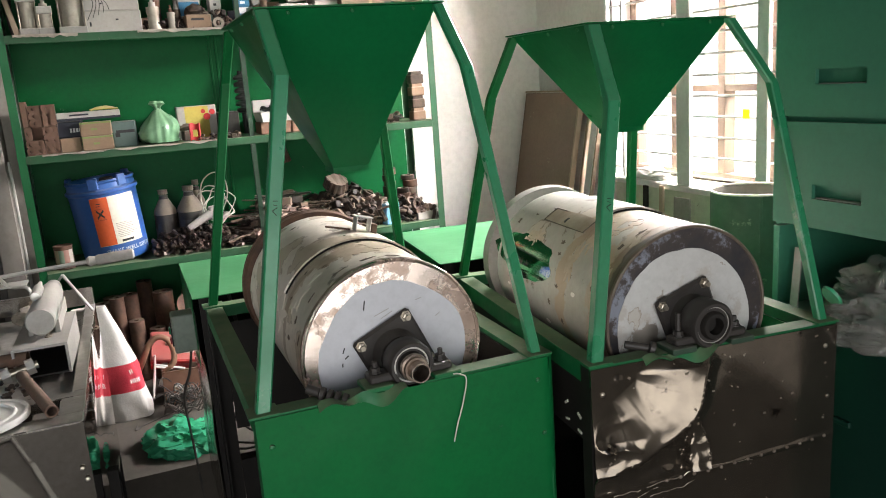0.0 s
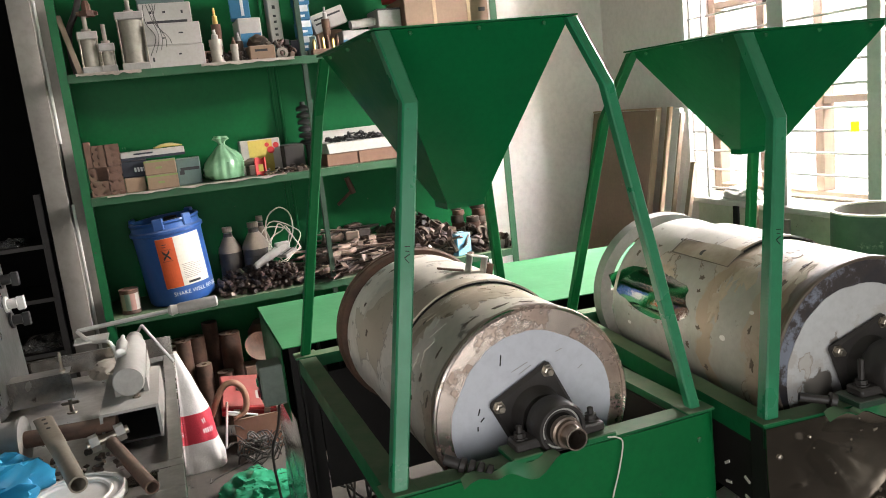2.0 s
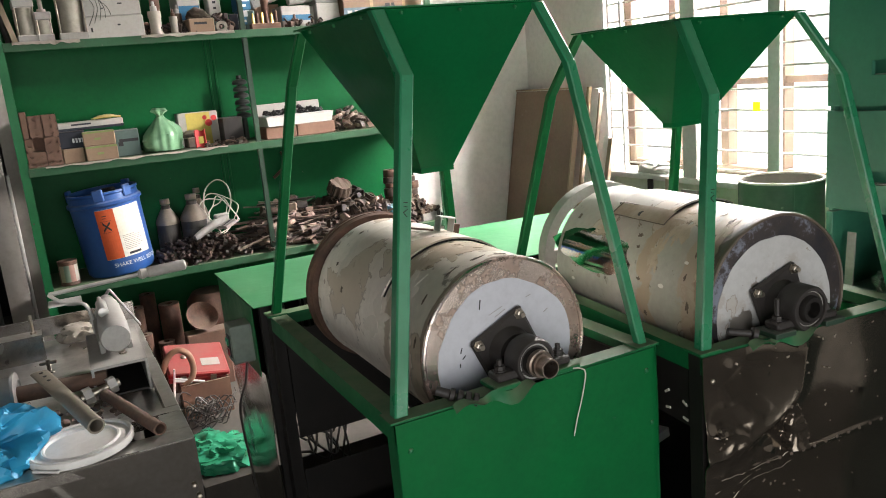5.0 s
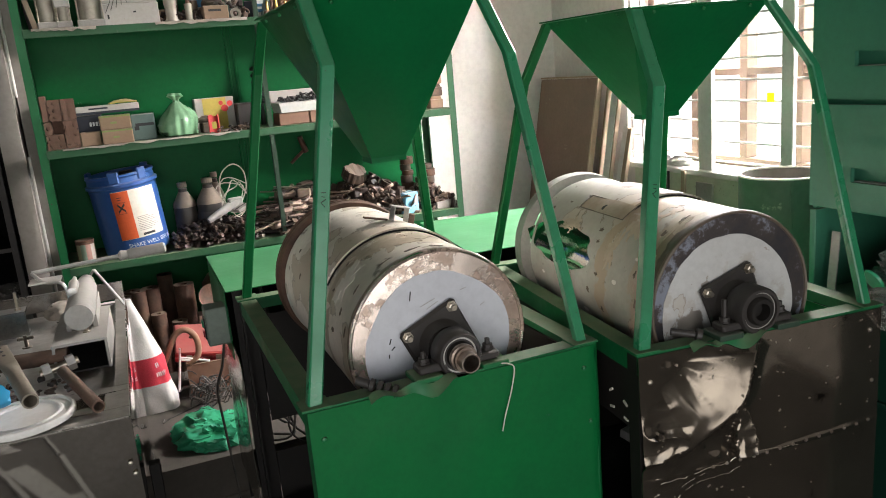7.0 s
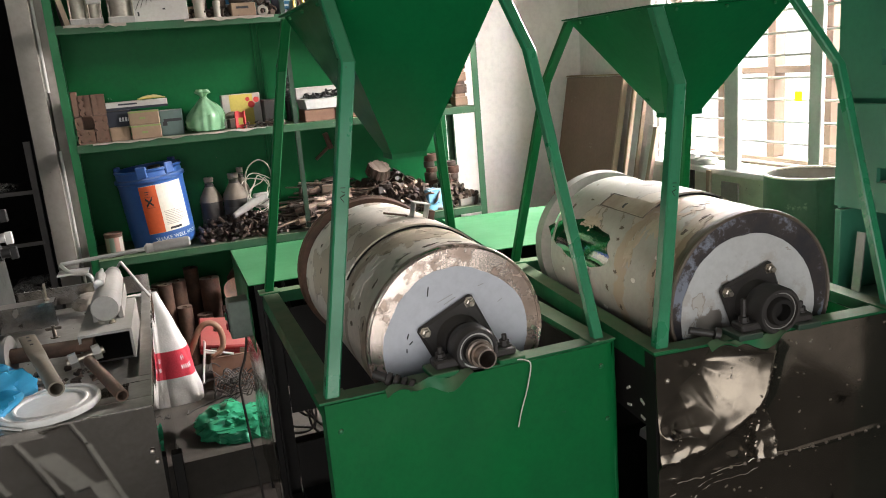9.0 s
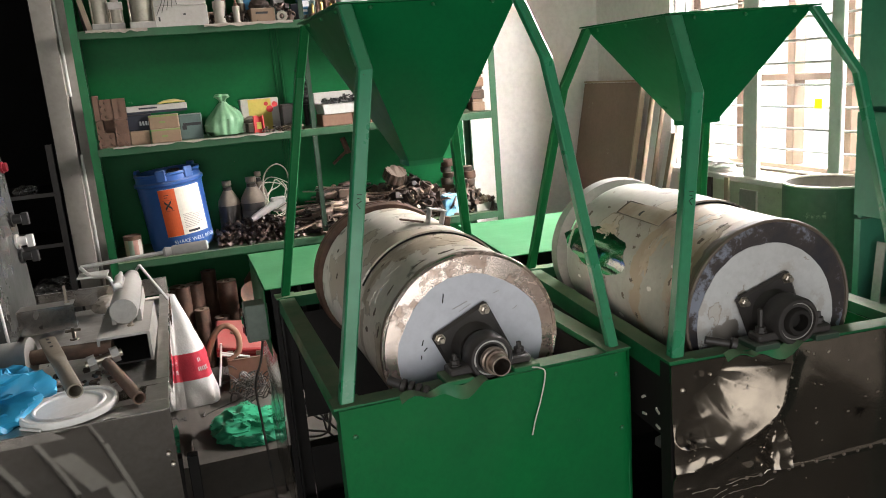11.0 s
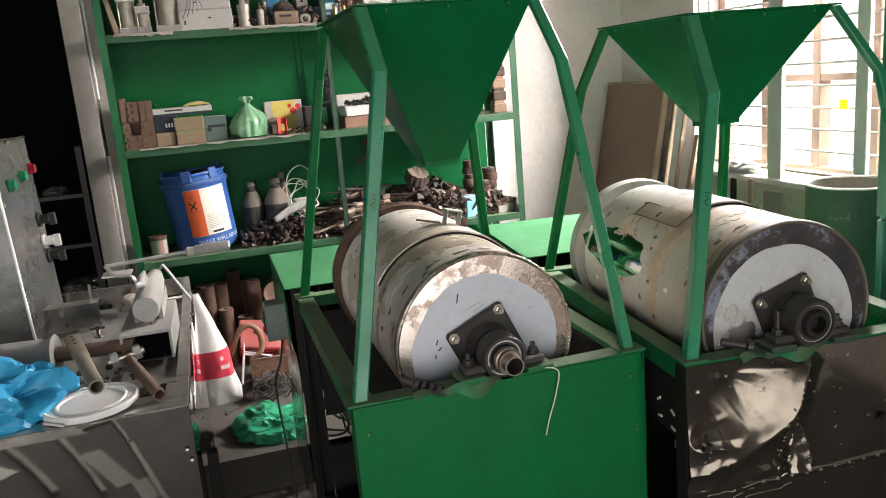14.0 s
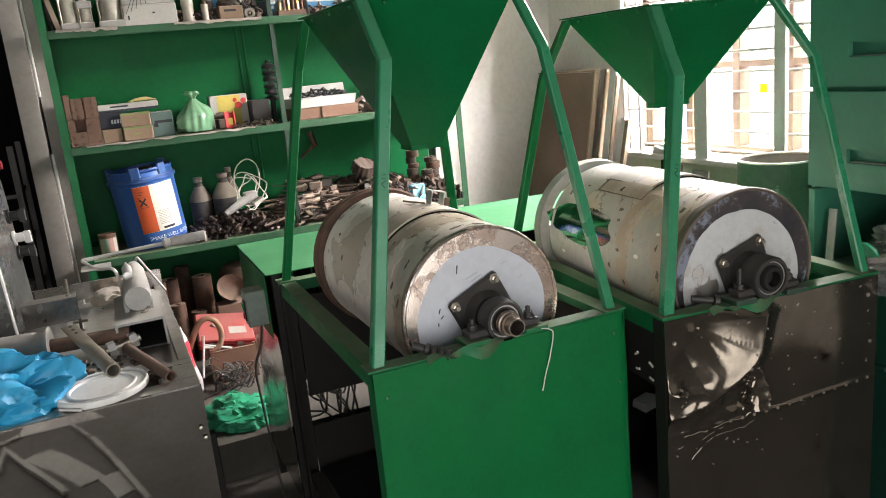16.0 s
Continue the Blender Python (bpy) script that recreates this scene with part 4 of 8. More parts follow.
def motor_cover(at, turn, x0, x1, y0, y1, z, label):
    t = thing("motor_cover", label, "machine cover", at, turn, "motor covers")
    bm = B()
    box(bm, x0, x1, y0, y1, z - 0.003, z, 0.001)
    part("top_sheet", bm, GREEN_TABLE, t, "glossy green painted top sheet")
    for x, name in ((x0 + 0.012, "side_sheet"), (x1 - 0.014, "side_sheet")):
        bm = B()
        sheet(bm, lambda u, v: (x + 0.010 * noise.noise((u * 2.4, v * 3.0, 1.0)), y0 + 0.02 + u * (y1 - y0 - 0.075), 0.12 + v * 0.545), 16, 20, 0.002)
        part(name, bm, COVER_STEEL, t, "dull stainless side sheet", smooth=True)
        bm = B()
        sheet(bm, lambda u, v: (x - 0.012 + 0.002 * noise.noise((u * 2, v * 2, 4.0)), y0 + 0.02 + u * (y1 - y0 - 0.075), 0.66 + v * (z - 0.664)), 12, 8, 0.002)
        part("skirt", bm, GREEN, t, "green painted upper skirt", smooth=True)
    # Back sheet and legs are coloured dark to keep the cover's inside black.
    bm = B()
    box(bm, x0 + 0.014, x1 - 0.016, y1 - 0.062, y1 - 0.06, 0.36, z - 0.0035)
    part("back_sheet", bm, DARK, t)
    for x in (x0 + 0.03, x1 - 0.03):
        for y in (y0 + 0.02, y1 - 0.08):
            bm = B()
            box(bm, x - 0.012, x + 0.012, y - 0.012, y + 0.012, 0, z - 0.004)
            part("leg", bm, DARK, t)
    return t


M1 = dict(label="green drum roasting machine with a green hopper above", H=0.85, wob=0.004, dents=(), ridge=(), creases=(), flakes=(), panel=GREEN, panel_label="green painted front sheet", shell=FILM1, rim=RIM, edge=RIM_DULL, disc=FILM_DISC,
          drum_label="stainless drum in dusty white protective film", rim_label="bare polished steel rim", disc_label="blue-white protective film", disc_r=0.835, disc_off=(0.0, -0.014),
          hop_at=(0.3055, 0.4165, 0.0), hopper=(-0.1805, 0.1805, -0.2265, 0.2265, 1.574, -0.0155, 0.0685, -0.0165, 0.0585, 1.226), drum=(0.306, 0.885, 0.190, 0.105, 0.745), hatch=(0.335, 0.60, radians(30), radians(150)),
          posts=(((0.018, 0.019), (0.137, 0.109, 1.447), (0.128, 0.188, 1.569)), ((0.583, 0.022), (0.515, 0.128, 1.444), (0.487, 0.190, 1.569)), ((0.020, 0.835), (0.118, 0.745, 1.445), (0.130, 0.650, 1.566)), ((0.584, 0.835), (0.516, 0.742, 1.445), (0.484, 0.648, 1.566))))
M2 = dict(label="drum roasting machine with soiled steel front and green hopper", H=0.838, wob=0.0008, dents=((0.236, 0.572, 0.026, 0.010, 0.004), (0.17, 0.580, 0.020, 0.012, 0.005), (0.12, 0.572, 0.012, 0.008, 0.003), (0.03, 0.655, 0.012, 0.010, 0.004), (0.06, 0.80, 0.012, 0.012, 0.002), (0.50, 0.66, 0.10, 0.12, 0.004)),
          ridge=smoothline(((0.30, 0.850, 0.012), (0.258, 0.800, 0.026), (0.231, 0.721, 0.036), (0.190, 0.678, 0.034), (0.149, 0.652, 0.028), (0.096, 0.622, 0.020), (-0.010, 0.598, 0.011)), 5),
          creases=(((0.035, 0.550), (0.109, 0.549), (0.152, 0.557), (0.207, 0.558), (0.246, 0.567), (0.388, 0.558)), ((0.062, 0.487), (0.108, 0.520), (0.147, 0.530), (0.213, 0.533), (0.26, 0.548)), ((0.020, 0.524), (0.071, 0.521), (0.109, 0.535), (0.155, 0.548))),
          flakes=((0.031, 0.670, 0.005), (0.084, 0.804, 0.004), (0.235, 0.819, 0.003), (0.259, 0.773, 0.003), (0.232, 0.683, 0.004), (0.040, 0.655, 0.003), (0.31, 0.815, 0.003), (0.33, 0.74, 0.002), (0.345, 0.735, 0.002), (0.27, 0.62, 0.003), (0.12, 0.46, 0.003), (0.26, 0.46, 0.003)), panel=SOILED, panel_label="soiled and dented stainless front sheet", shell=FILM2, rim=BLUE_RIM, edge=CHIP, disc=FILM_DISC2,
          drum_label="stainless drum in torn dirty white film", rim_label="scorched bluish bare steel rim", disc_label="stained white protective film", disc_r=0.85, disc_off=(-0.006, -0.020),
          hop_at=(0.298, 0.3985, 4.0), hopper=(-0.182, 0.182, -0.182, 0.182, 1.513, 0.009, 0.122, 0.058, 0.092, 1.254), drum=(0.276, 0.885, 0.195, 0.072, 0.700), hatch=(0.315, 0.532, radians(40), radians(116)),
          posts=(((0.025, 0.025), (0.118, 0.097, 1.354), (0.131, 0.197, 1.508)), ((0.583, 0.022), (0.560, 0.165, 1.360), (0.492, 0.228, 1.508)), ((0.020, 0.835), (0.083, 0.683, 1.358), (0.108, 0.566, 1.508)), ((0.584, 0.835), (0.528, 0.700, 1.350), (0.466, 0.598, 1.508))))
AT1, AT2, TURN2 = (0, 0, 0), (0.646, -0.088, 0), -5.0
m1, d1 = machine(AT1, 0, M1, True)
m2, d2 = machine(AT2, TURN2, M2, False)
square_flange(d1, 0, 0.1065, 0, 0.135, -25)
pillow_block(m1, 0.306, 0.0, 0.05, 0.887, 0.046, 0.862, True)
square_flange(d2, 0, 0.0735, 0, 0.135, -20)
pillow_block(m2, 0.276, -0.02, 0.035, 0.887, 0.050, 0.852, False)
for mm, cx, y0, z0, z1 in ((m1, 0.306, -0.008, 0.8505, 0.8615), (m2, 0.276, -0.022, 0.8385, 0.8515)):
    for s in (-1, 1):
        bm = B()
        box(bm, cx + s * 0.070 - 0.028, cx + s * 0.070 + 0.028, y0, y0 + 0.062, z0, z1, 0.002)
        part("mount_pad", bm, GREEN_FRAME if mm is m1 else UPRIGHT_DARK, mm)
for k, (x, z, a, s) in enumerate(((-0.055, 0.105, 80, 0.020), (-0.02, 0.085, 20, 0.035), (-0.01, 0.078, 25, 0.028), (0.10, 0.06, 30, 0.012), (-0.105, 0.02, 70, 0.012), (-0.10, 0.005, 40, 0.010), (0.06, 0.10, 15, 0.014), (-0.11, -0.01, 85, 0.008))):
    bm = B()
    w = 0.0022 if k in (0, 4, 5, 7) else 0.001
    box(bm, -s / 2, s / 2, -0.0008, 0.0, -w / 2, w / 2, 0.0, pose(x, 0.1075, z, 0, -a, 0))
    part("scratch", bm, DARK if w > 0.002 else GREY_METAL, d1)
R2 = 0.195
bm = B()
sheet(bm, lambda u, v: ((R2 + 0.0075 + 0.003 * math.sin(v * 5)) * math.cos(radians(115.5 + 13 * u)), 0.302 + 0.212 * v, (R2 + 0.0075 + 0.003 * math.sin(v * 5)) * math.sin(radians(115.5 + 13 * u))), 8, 12, 0.003)
flap = part("hatch_flap", bm, FLAP, d2, "brown-stained flap with a bolt hole", smooth=True)
for line in ([(128.5, 0.302 + 0.212 * k / 12) for k in range(13)], [(115.5 + 13 * k / 6, 0.302) for k in range(7)], [(115.5 + 13 * k / 6, 0.514) for k in range(7)], [(115.5, 0.302 + 0.212 * k / 12) for k in range(13)]):
    bm = B()
    tube(bm, [((R2 + 0.0085) * math.cos(radians(a)), y, (R2 + 0.0085) * math.sin(radians(a))) for a, y in line], 0.0016, 6)
    part("flap_edge", bm, CHIP, flap, smooth=True)
bm = B()
p0 = Vector((math.cos(radians(124)), 0, math.sin(radians(124))))
cyl(bm, p0 * (R2 + 0.008) + Vector((0, 0.405, 0)), p0 * (R2 + 0.0125) + Vector((0, 0.405, 0)), 0.009, seg=14)
part("bolt_hole", bm, BLACK, flap)
for k, (a, y, s) in enumerate(((170, 0.235, 0.011), (203, 0.40, 0.013), (150, 0.17, 0.008), (188, 0.62, 0.009), (160, 0.44, 0.006))):
    bm = B()
    m = pose((R2 + 0.0005) * math.cos(radians(a)), y, (R2 + 0.0005) * math.sin(radians(a)), 0, 90 - a, 0)
    ring = [m @ Vector((s * (0.5 + 0.4 * abs(noise.noise((i, k, 3)))) * math.cos(i * 0.785), s * (0.9 + 0.5 * noise.noise((i, k, 8))) * math.sin(i * 0.785), 0.0)) for i in range(8)]
    top = [bm.verts.new(q + p * 0.0) for q, p in ((q, Vector((0, 0, 0))) for q in ring)]
    low = [bm.verts.new(q * 0.985 + Vector((0, q.y * 0.015, 0))) for q in ring]
    bm.faces.new(top)
    for i in range(8):
        bm.faces.new((top[i], low[i], low[(i + 1) % 8], top[(i + 1) % 8]))
    part("film_chip", bm, WHITE_FRAME, d2)
film_patch(d2, R2, 159, 0.535, 17, 0.165, TORN_STEEL, 5, "film_tear", 0.22, label="bare shining steel where the film is torn away")
for k, (a, y, ra, ry, mat) in enumerate(((142, 0.50, 6, 0.035, TAN_FILM), (128, 0.25, 16, 0.030, TAN_FILM), (150, 0.275, 15, 0.020, TAN_FILM), (100, 0.24, 13, 0.035, TAN_FILM), (108, 0.19, 8, 0.02, TAN_FILM), (118, 0.235, 4, 0.05, TAN_FILM), (135, 0.65, 5, 0.012, CHIP), (125, 0.59, 1.6, 0.012, CHIP), (170, 0.32, 2.5, 0.010, CHIP), (184, 0.36, 3, 0.014, CHIP), (160, 0.16, 4, 0.008, CHIP), (143, 0.15, 5, 0.009, CHIP), (128, 0.14, 6, 0.008, CHIP), (178, 0.14, 6, 0.009, CHIP), (112, 0.135, 7, 0.007, CHIP), (152, 0.125, 9, 0.010, TAN_FILM), (120, 0.12, 10, 0.010, TAN_FILM), (194, 0.30, 3, 0.009, CHIP), (139, 0.365, 3, 0.016, CHIP), (148, 0.352, 2, 0.010, CHIP))):
    small = 0.5 if mat == CHIP else 1.0
    film_patch(d2, R2, a, y, ra * small, ry * small, mat, 11 + k, "film_patch" if mat != CHIP else "glue_chip", 1.1 if mat != PALE_FILM else 0.5)
for k, (a, y, ra, ry, mat) in enumerate(((118, 0.29, 12, 0.035, TAN_FILM), (102, 0.255, 11, 0.05, TAN_FILM), (140, 0.25, 14, 0.030, PALE_FILM), (126, 0.40, 7, 0.03, PALE_FILM), (80, 0.28, 12, 0.03, TAN_FILM), (95, 0.54, 16, 0.02, TAN_FILM), (133, 0.62, 12, 0.03, PALE_FILM), (165, 0.35, 10, 0.05, PALE_FILM), (112, 0.31, 10, 0.012, PALE_FILM), (121, 0.558, 2.5, 0.008, CHIP), (89, 0.322, 3, 0.005, CHIP), (94, 0.49, 2.5, 0.006, CHIP), (108, 0.44, 2, 0.008, CHIP), (131, 0.30, 3, 0.007, CHIP), (150, 0.29, 2, 0.010, CHIP), (158, 0.20, 4, 0.009, CHIP), (172, 0.24, 3, 0.012, CHIP), (139, 0.17, 6, 0.006, CHIP), (118, 0.16, 8, 0.005, CHIP), (98, 0.155, 9, 0.006, CHIP), (82, 0.15, 8, 0.005, CHIP), (166, 0.15, 7, 0.007, CHIP), (148, 0.48, 3, 0.009, CHIP), (160, 0.58, 4, 0.010, CHIP), (144, 0.66, 3, 0.008, CHIP), (112, 0.68, 4, 0.007, CHIP))):
    lift = 0.0052 if 0.335 < y < 0.60 and a < 150 else 0.0008
    small = 0.5 if mat == CHIP else 1.0
    film_patch(d1, 0.190, a, y, ra * small, ry * small, mat, 51 + k, "film_patch" if mat != CHIP else "glue_chip", 1.1, lift)
motor_cover(AT1, 0, -0.03, 0.628, 0.875, 1.40, 0.868, "green-topped steel motor cover behind the roaster")
motor_cover(AT2, TURN2, -0.03, 0.66, 0.90, 1.47, 0.868, "green-topped steel motor cover behind the second roaster")

# rear pulleys on the drums
bm = B()
lathe(bm, (0, 0.765, 0), (0, 1, 0), [(0, 0.03), (0, 0.20), (0.008, 0.205), (0.014, 0.190), (0.020, 0.205), (0.028, 0.205), (0.034, 0.190), (0.040, 0.205), (0.048, 0.20), (0.048, 0.03)], 64, True)
part("pulley", bm, RUST, d1, "rusty grooved pulley wheel", smooth=True)
bm = B()
lathe(bm, (0, 0.755, 0), (0, 1, 0), [(0, 0.172), (0, 0.202), (0.035, 0.205), (0.035, 0.172)], 64, True)
box(bm, -0.172, 0.172, 0.765, 0.785, -0.02, 0.02)
part("pulley", bm, GREY_METAL, d2, "grey-filmed open pulley rim", smooth=True)
bm = B()
cyl(bm, (0, 0.69, 0), (0, 0.86, 0), 0.02)
part("rear_shaft", bm, DARK, d2)
bm = B()
cyl(bm, (0, 0.735, 0), (0, 0.86, 0), 0.02)
part("rear_shaft", bm, DARK, d1)


# ---- shelves ----
SX0, SX1, SXM, SY0, SY1 = -0.553, 1.315, 0.392, 2.287, 2.70
SHELF_Z = (0.722, 1.222, 1.705)


def shelves():
    s = thing("shelf_unit", "tall green steel shelf unit crowded with parts", "shelves", (0, 0, 0))
    for x in (SX0, SXM, SX1):
        for y, sy in ((SY0, 1), (SY1, -1)):
            if x == SXM and sy == -1:
                continue
            bm = B()
            angle_iron(bm, (x, y, 0.15), (x, y, 2.25), 0.032 if x != SXM else 0.020, 0.004, (1 if x < 1 else -1, 0, 0), (0, sy, 0))
            part("upright", bm, UPRIGHT_DARK if x == SXM else GREEN_FRAME if x == SX0 else SHELF_EDGE, s)
    for z in SHELF_Z + (2.22,):
        bm = B()
        box(bm, SX0 + 0.005, SX1 - 0.005, SY0 + 0.005, SY1 - 0.005, z - 0.004, z)
        q = part("shelf_board", bm, GREEN_SHELF, s)
        bm = B()
        box(bm, SX0 + 0.030, SX1 - 0.033, SY0 - 0.003, SY0 + 0.004, z - 0.032, z + 0.001, 0.001)
        part("front_edge", bm, SHELF_EDGE, q)
    bm = B()
    box(bm, SX0 + 0.004, 1.275, SY1 - 0.012, SY1 - 0.008, 0.16, 2.24)
    part("back_sheet", bm, GREEN_SHELF, s, "green painted back sheet")
    for x in (0.30, 0.33):
        bm = B()
        box(bm, x, x + 0.012, SY1 - 0.022, SY1 - 0.012, 0.16, 2.24, 0.002)
        part("back_rib", bm, GREEN_SHELF, s)
    return s


shelves()


# ---- drawer cabinet by the window ----
def holed_panel(bm, x, th, y0, y1, z0, z1, a0, a1, c0, c1):
    """A panel across x with one oblong hole through it."""
    outer, inner = ((y0, z0), (y1, z0), (y1, z1), (y0, z1)), ((a0, c0), (a1, c0), (a1, c1), (a0, c1))
    lay = [[bm.verts.new((q, *w)) for w in loop] for q in (x, x + th) for loop in (outer, inner)]
    for i in range(4):
        k = (i + 1) % 4
        bm.faces.new((lay[0][i], lay[0][k], lay[1][k], lay[1][i]))
        bm.faces.new((lay[2][i], lay[3][i], lay[3][k], lay[2][k]))
        bm.faces.new((lay[0][i], lay[2][i], lay[2][k], lay[0][k]))
        bm.faces.new((lay[1][i], lay[1][k], lay[3][k], lay[3][i]))


def cabinet():
    X, Y0, Y1 = 1.40, -0.48, 0.20
    c = thing("drawer_cabinet", "tall teal-green steel cabinet with recessed pulls", "cabinet", (0, 0, 0))
    for name, a in (("drawer_case", (X + 0.034, 2.10, Y0, Y1, 0.985, 2.2)), ("side_wall", (X + 0.004, 2.10, Y1 - 0.02, Y1, 0.0, 0.984)), ("side_wall", (X + 0.004, 2.10, Y0, Y0 + 0.02, 0.0, 0.984)),
                    ("back_wall", (2.08, 2.10, Y0 + 0.021, Y1 - 0.021, 0.0, 0.984)), ("bay_floor", (X + 0.004, 2.079, Y0 + 0.021, Y1 - 0.021, 0.74, 0.765)), ("case_edge", (X + 0.013, X + 0.033, Y1 - 0.014, Y1, 0.985, 2.2))):
        bm = B()
        box(bm, *a, 0.002)
        part(name, bm, TEAL, c)
    for z0, z1, hz in ((0.995, 1.255, 1.085), (1.268, 1.60, 1.362), (1.612, 2.19, 1.85)):
        bm = B()
        y0, y1, h0, h1 = -0.065, 0.075, hz - 0.018, hz + 0.018
        holed_panel(bm, X, 0.012, Y0 + 0.01, Y1 - 0.002, z0, z1, y0, y1, h0, h1)
        d = part("drawer_front", bm, TEAL, c)
        bm = B()
        box(bm, X + 0.013, X + 0.032, y0, y1, h0 - 0.004, h0 + 0.002)
        part("recessed_pull", bm, GREY_METAL, d)
    # Door and handle take the shade into their colour.
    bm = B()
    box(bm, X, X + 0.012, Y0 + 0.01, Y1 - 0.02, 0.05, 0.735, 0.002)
    d = part("lower_door", bm, SHADED_TEAL, c, "lower door, its green darkened for the low light")
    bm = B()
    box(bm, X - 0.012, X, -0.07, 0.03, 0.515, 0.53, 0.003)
    part("handle", bm, SHADED_TEAL, d)
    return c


cabinet()

# green cylinder standing by the window
cy = thing("steel_cylinder", "green painted open steel cylinder by the window", "cylinder", (1.768, 0.648, 0))
bm = B()
lathe(bm, (0, 0, 0), (0, 0, 1), [(0, 0.139), (0.985, 0.139), (0.985, 0.133), (0, 0.133)], 64, True)
part("shell", bm, PALE_GREEN, cy, smooth=True)
bm = B()
lathe(bm, (0, 0, 0.9855), (0, 0, 1), [(0, 0.141), (0.006, 0.140), (0.006, 0.132), (0, 0.131)], 64, True)
part("rim", bm, PAPER, cy, "pale worn cut edge", smooth=True)
bm = B()
lathe(bm, (0, 0, 0.30), (0, 0, 1), [(0, 0.1325), (0.684, 0.1325), (0.684, 0.1305), (0, 0.1305)], 48, True)
part("lining", bm, WALL_GREY, cy, "pale unpainted inside", smooth=True)
bm = B()
box(bm, -0.004, 0.004, -0.1412, -0.1388, 0.0, 0.984, 0.0008, pose(0, 0, 0, 0, 0, -35))
part("weld_seam", bm, PALE_GREEN, cy)

# board and planks that lean beside the window
bd = thing("fibre_board", "large brown fibre board leaning on the wall", "board")
bm = B()
hexa(bm, [(1.80, 2.13, 0.0), (1.825, 2.13, 0.0), (1.825, 2.70, 0.0), (1.80, 2.70, 0.0), (2.05, 2.15, 1.30), (2.075, 2.15, 1.30), (2.075, 2.72, 1.30), (2.05, 2.72, 1.30)])
part("panel", bm, BOARD, bd)
bm = B()
hexa(bm, [(1.797, 2.117, 0.0), (1.827, 2.117, 0.0), (1.827, 2.129, 0.0), (1.797, 2.129, 0.0), (2.047, 2.137, 1.302), (2.077, 2.137, 1.302), (2.077, 2.149, 1.302), (2.047, 2.149, 1.302)])
part("edge_strip", bm, TIMBER, bd)
bm = B()
hexa(bm, [(2.046, 2.137, 1.303), (2.078, 2.137, 1.303), (2.078, 2.722, 1.303), (2.046, 2.722, 1.303), (2.047, 2.137, 1.311), (2.079, 2.137, 1.311), (2.079, 2.722, 1.311), (2.047, 2.722, 1.311)])
part("edge_strip", bm, TIMBER, bd)

# ---- steel bench machine ----
BX0, BX1, BY0, BY1, BZ = -1.35, -0.30, 0.30, 1.30, 0.80


def bench():
    b = thing("steel_bench", "stainless steel bench machine with open top frame", "bench", (0, 0, 0))
    bm = B()
    sheet(bm, lambda u, v: (BX0 + (BX1 - BX0) * u, BY0 - 0.003 * noise.noise((u * 3, v * 2, 7)) - 0.0008 * max(0.0, 1 - 9 * abs(noise.noise((u * 3 + v, v * 1.6, 5)))), 0.08 + v * (BZ - 0.084)), 110, 70, 0.002)
    part("front_sheet", bm, MIRROR, b, "mirror-like stainless front sheet", smooth=True)
    bm = B()
    sheet(bm, lambda u, v: (BX1 + 0.003 * noise.noise((u * 3, v * 3, 3)), BY0 + 0.004 + (BY1 - BY0 - 0.008) * u, 0.30 + v * (BZ - 0.304)), 30, 16, 0.002)
    part("side_sheet", bm, MIRROR, b, smooth=True)
    for x0, x1, y0, y1 in ((BX0, BX1, BY0, BY0 + 0.055), (BX0, BX1, 0.455, 0.49), (BX1 - 0.05, BX1, BY0 + 0.055, 0.455), (-0.66, -0.61, BY0 + 0.055, 0.455), (BX1 - 0.03, BX1, 0.49, BY1)):
        bm = B()
        box(bm, x0, x1, y0, y1, BZ - 0.025, BZ, 0.002)
        part("top_bar", bm, STEEL_DUSTY, b)
    bm = B()
    box(bm, BX0, BX1 - 0.03, 0.49, BY1, BZ - 0.022, BZ - 0.016)
    part("top_sheet", bm, STEEL_DUSTY, b)
    bm = B()
    box(bm, BX0, BX1, BY1 - 0.006, BY1, BZ, BZ + 0.055, 0.001)
    part("rear_lip", bm, STEEL_DUSTY, b)
    bm = B()
    box(bm, BX0 + 0.05, BX1 - 0.05, BY0 + 0.05, 0.46, BZ - 0.20, BZ - 0.19)
    part("inner_tray", bm, DARK, b)
    # dark brace beside the bench, rivets near the corner of the front sheet
    bm = B()
    box(bm, BX1 + 0.006, BX1 + 0.032, 0.56, 0.59, 0.0, 0.56, 0.002)
    part("side_brace", bm, DARK, b)
    for x, z in ((-0.016, 0.70), (-0.010, 0.675), (-0.016, 0.45)):
        bm = B()
        lathe(bm, (BX1 + x, BY0 - 0.005, z), (0, -1, 0), [(0, 0.005), (0.003, 0.004), (0.0042, 0)], 10)
        part("rivet", bm, BOLT, b)
    for x in (BX0 + 0.02, BX1 - 0.02):
        for y in (BY0 + 0.025, BY1 - 0.02):
            bm = B()
            box(bm, x - 0.018, x + 0.018, y - 0.018, y + 0.018, 0, BZ - 0.026, 0.002)
            part("leg", bm, DARK, b)
    return b


bench()

# ---- materials of the smaller things ----
def card(name, col, k=0.85, **kw):
    return material(name, col, tuple(c * k for c in col), rough=0.7, scale=9, fine=90, bump=0.08, dust=kw.pop("dust", 0.55), dust_col=(0.36, 0.32, 0.27), **kw)


KRAFT = card("kraft_cardboard", (0.26, 0.172, 0.11), spots=0.25, spot_col=(0.12, 0.08, 0.055), spot_scale=16)
WHITE_CARD = card("white_carton", (0.40, 0.38, 0.345), spots=0.35, spot_col=(0.3, 0.27, 0.23))
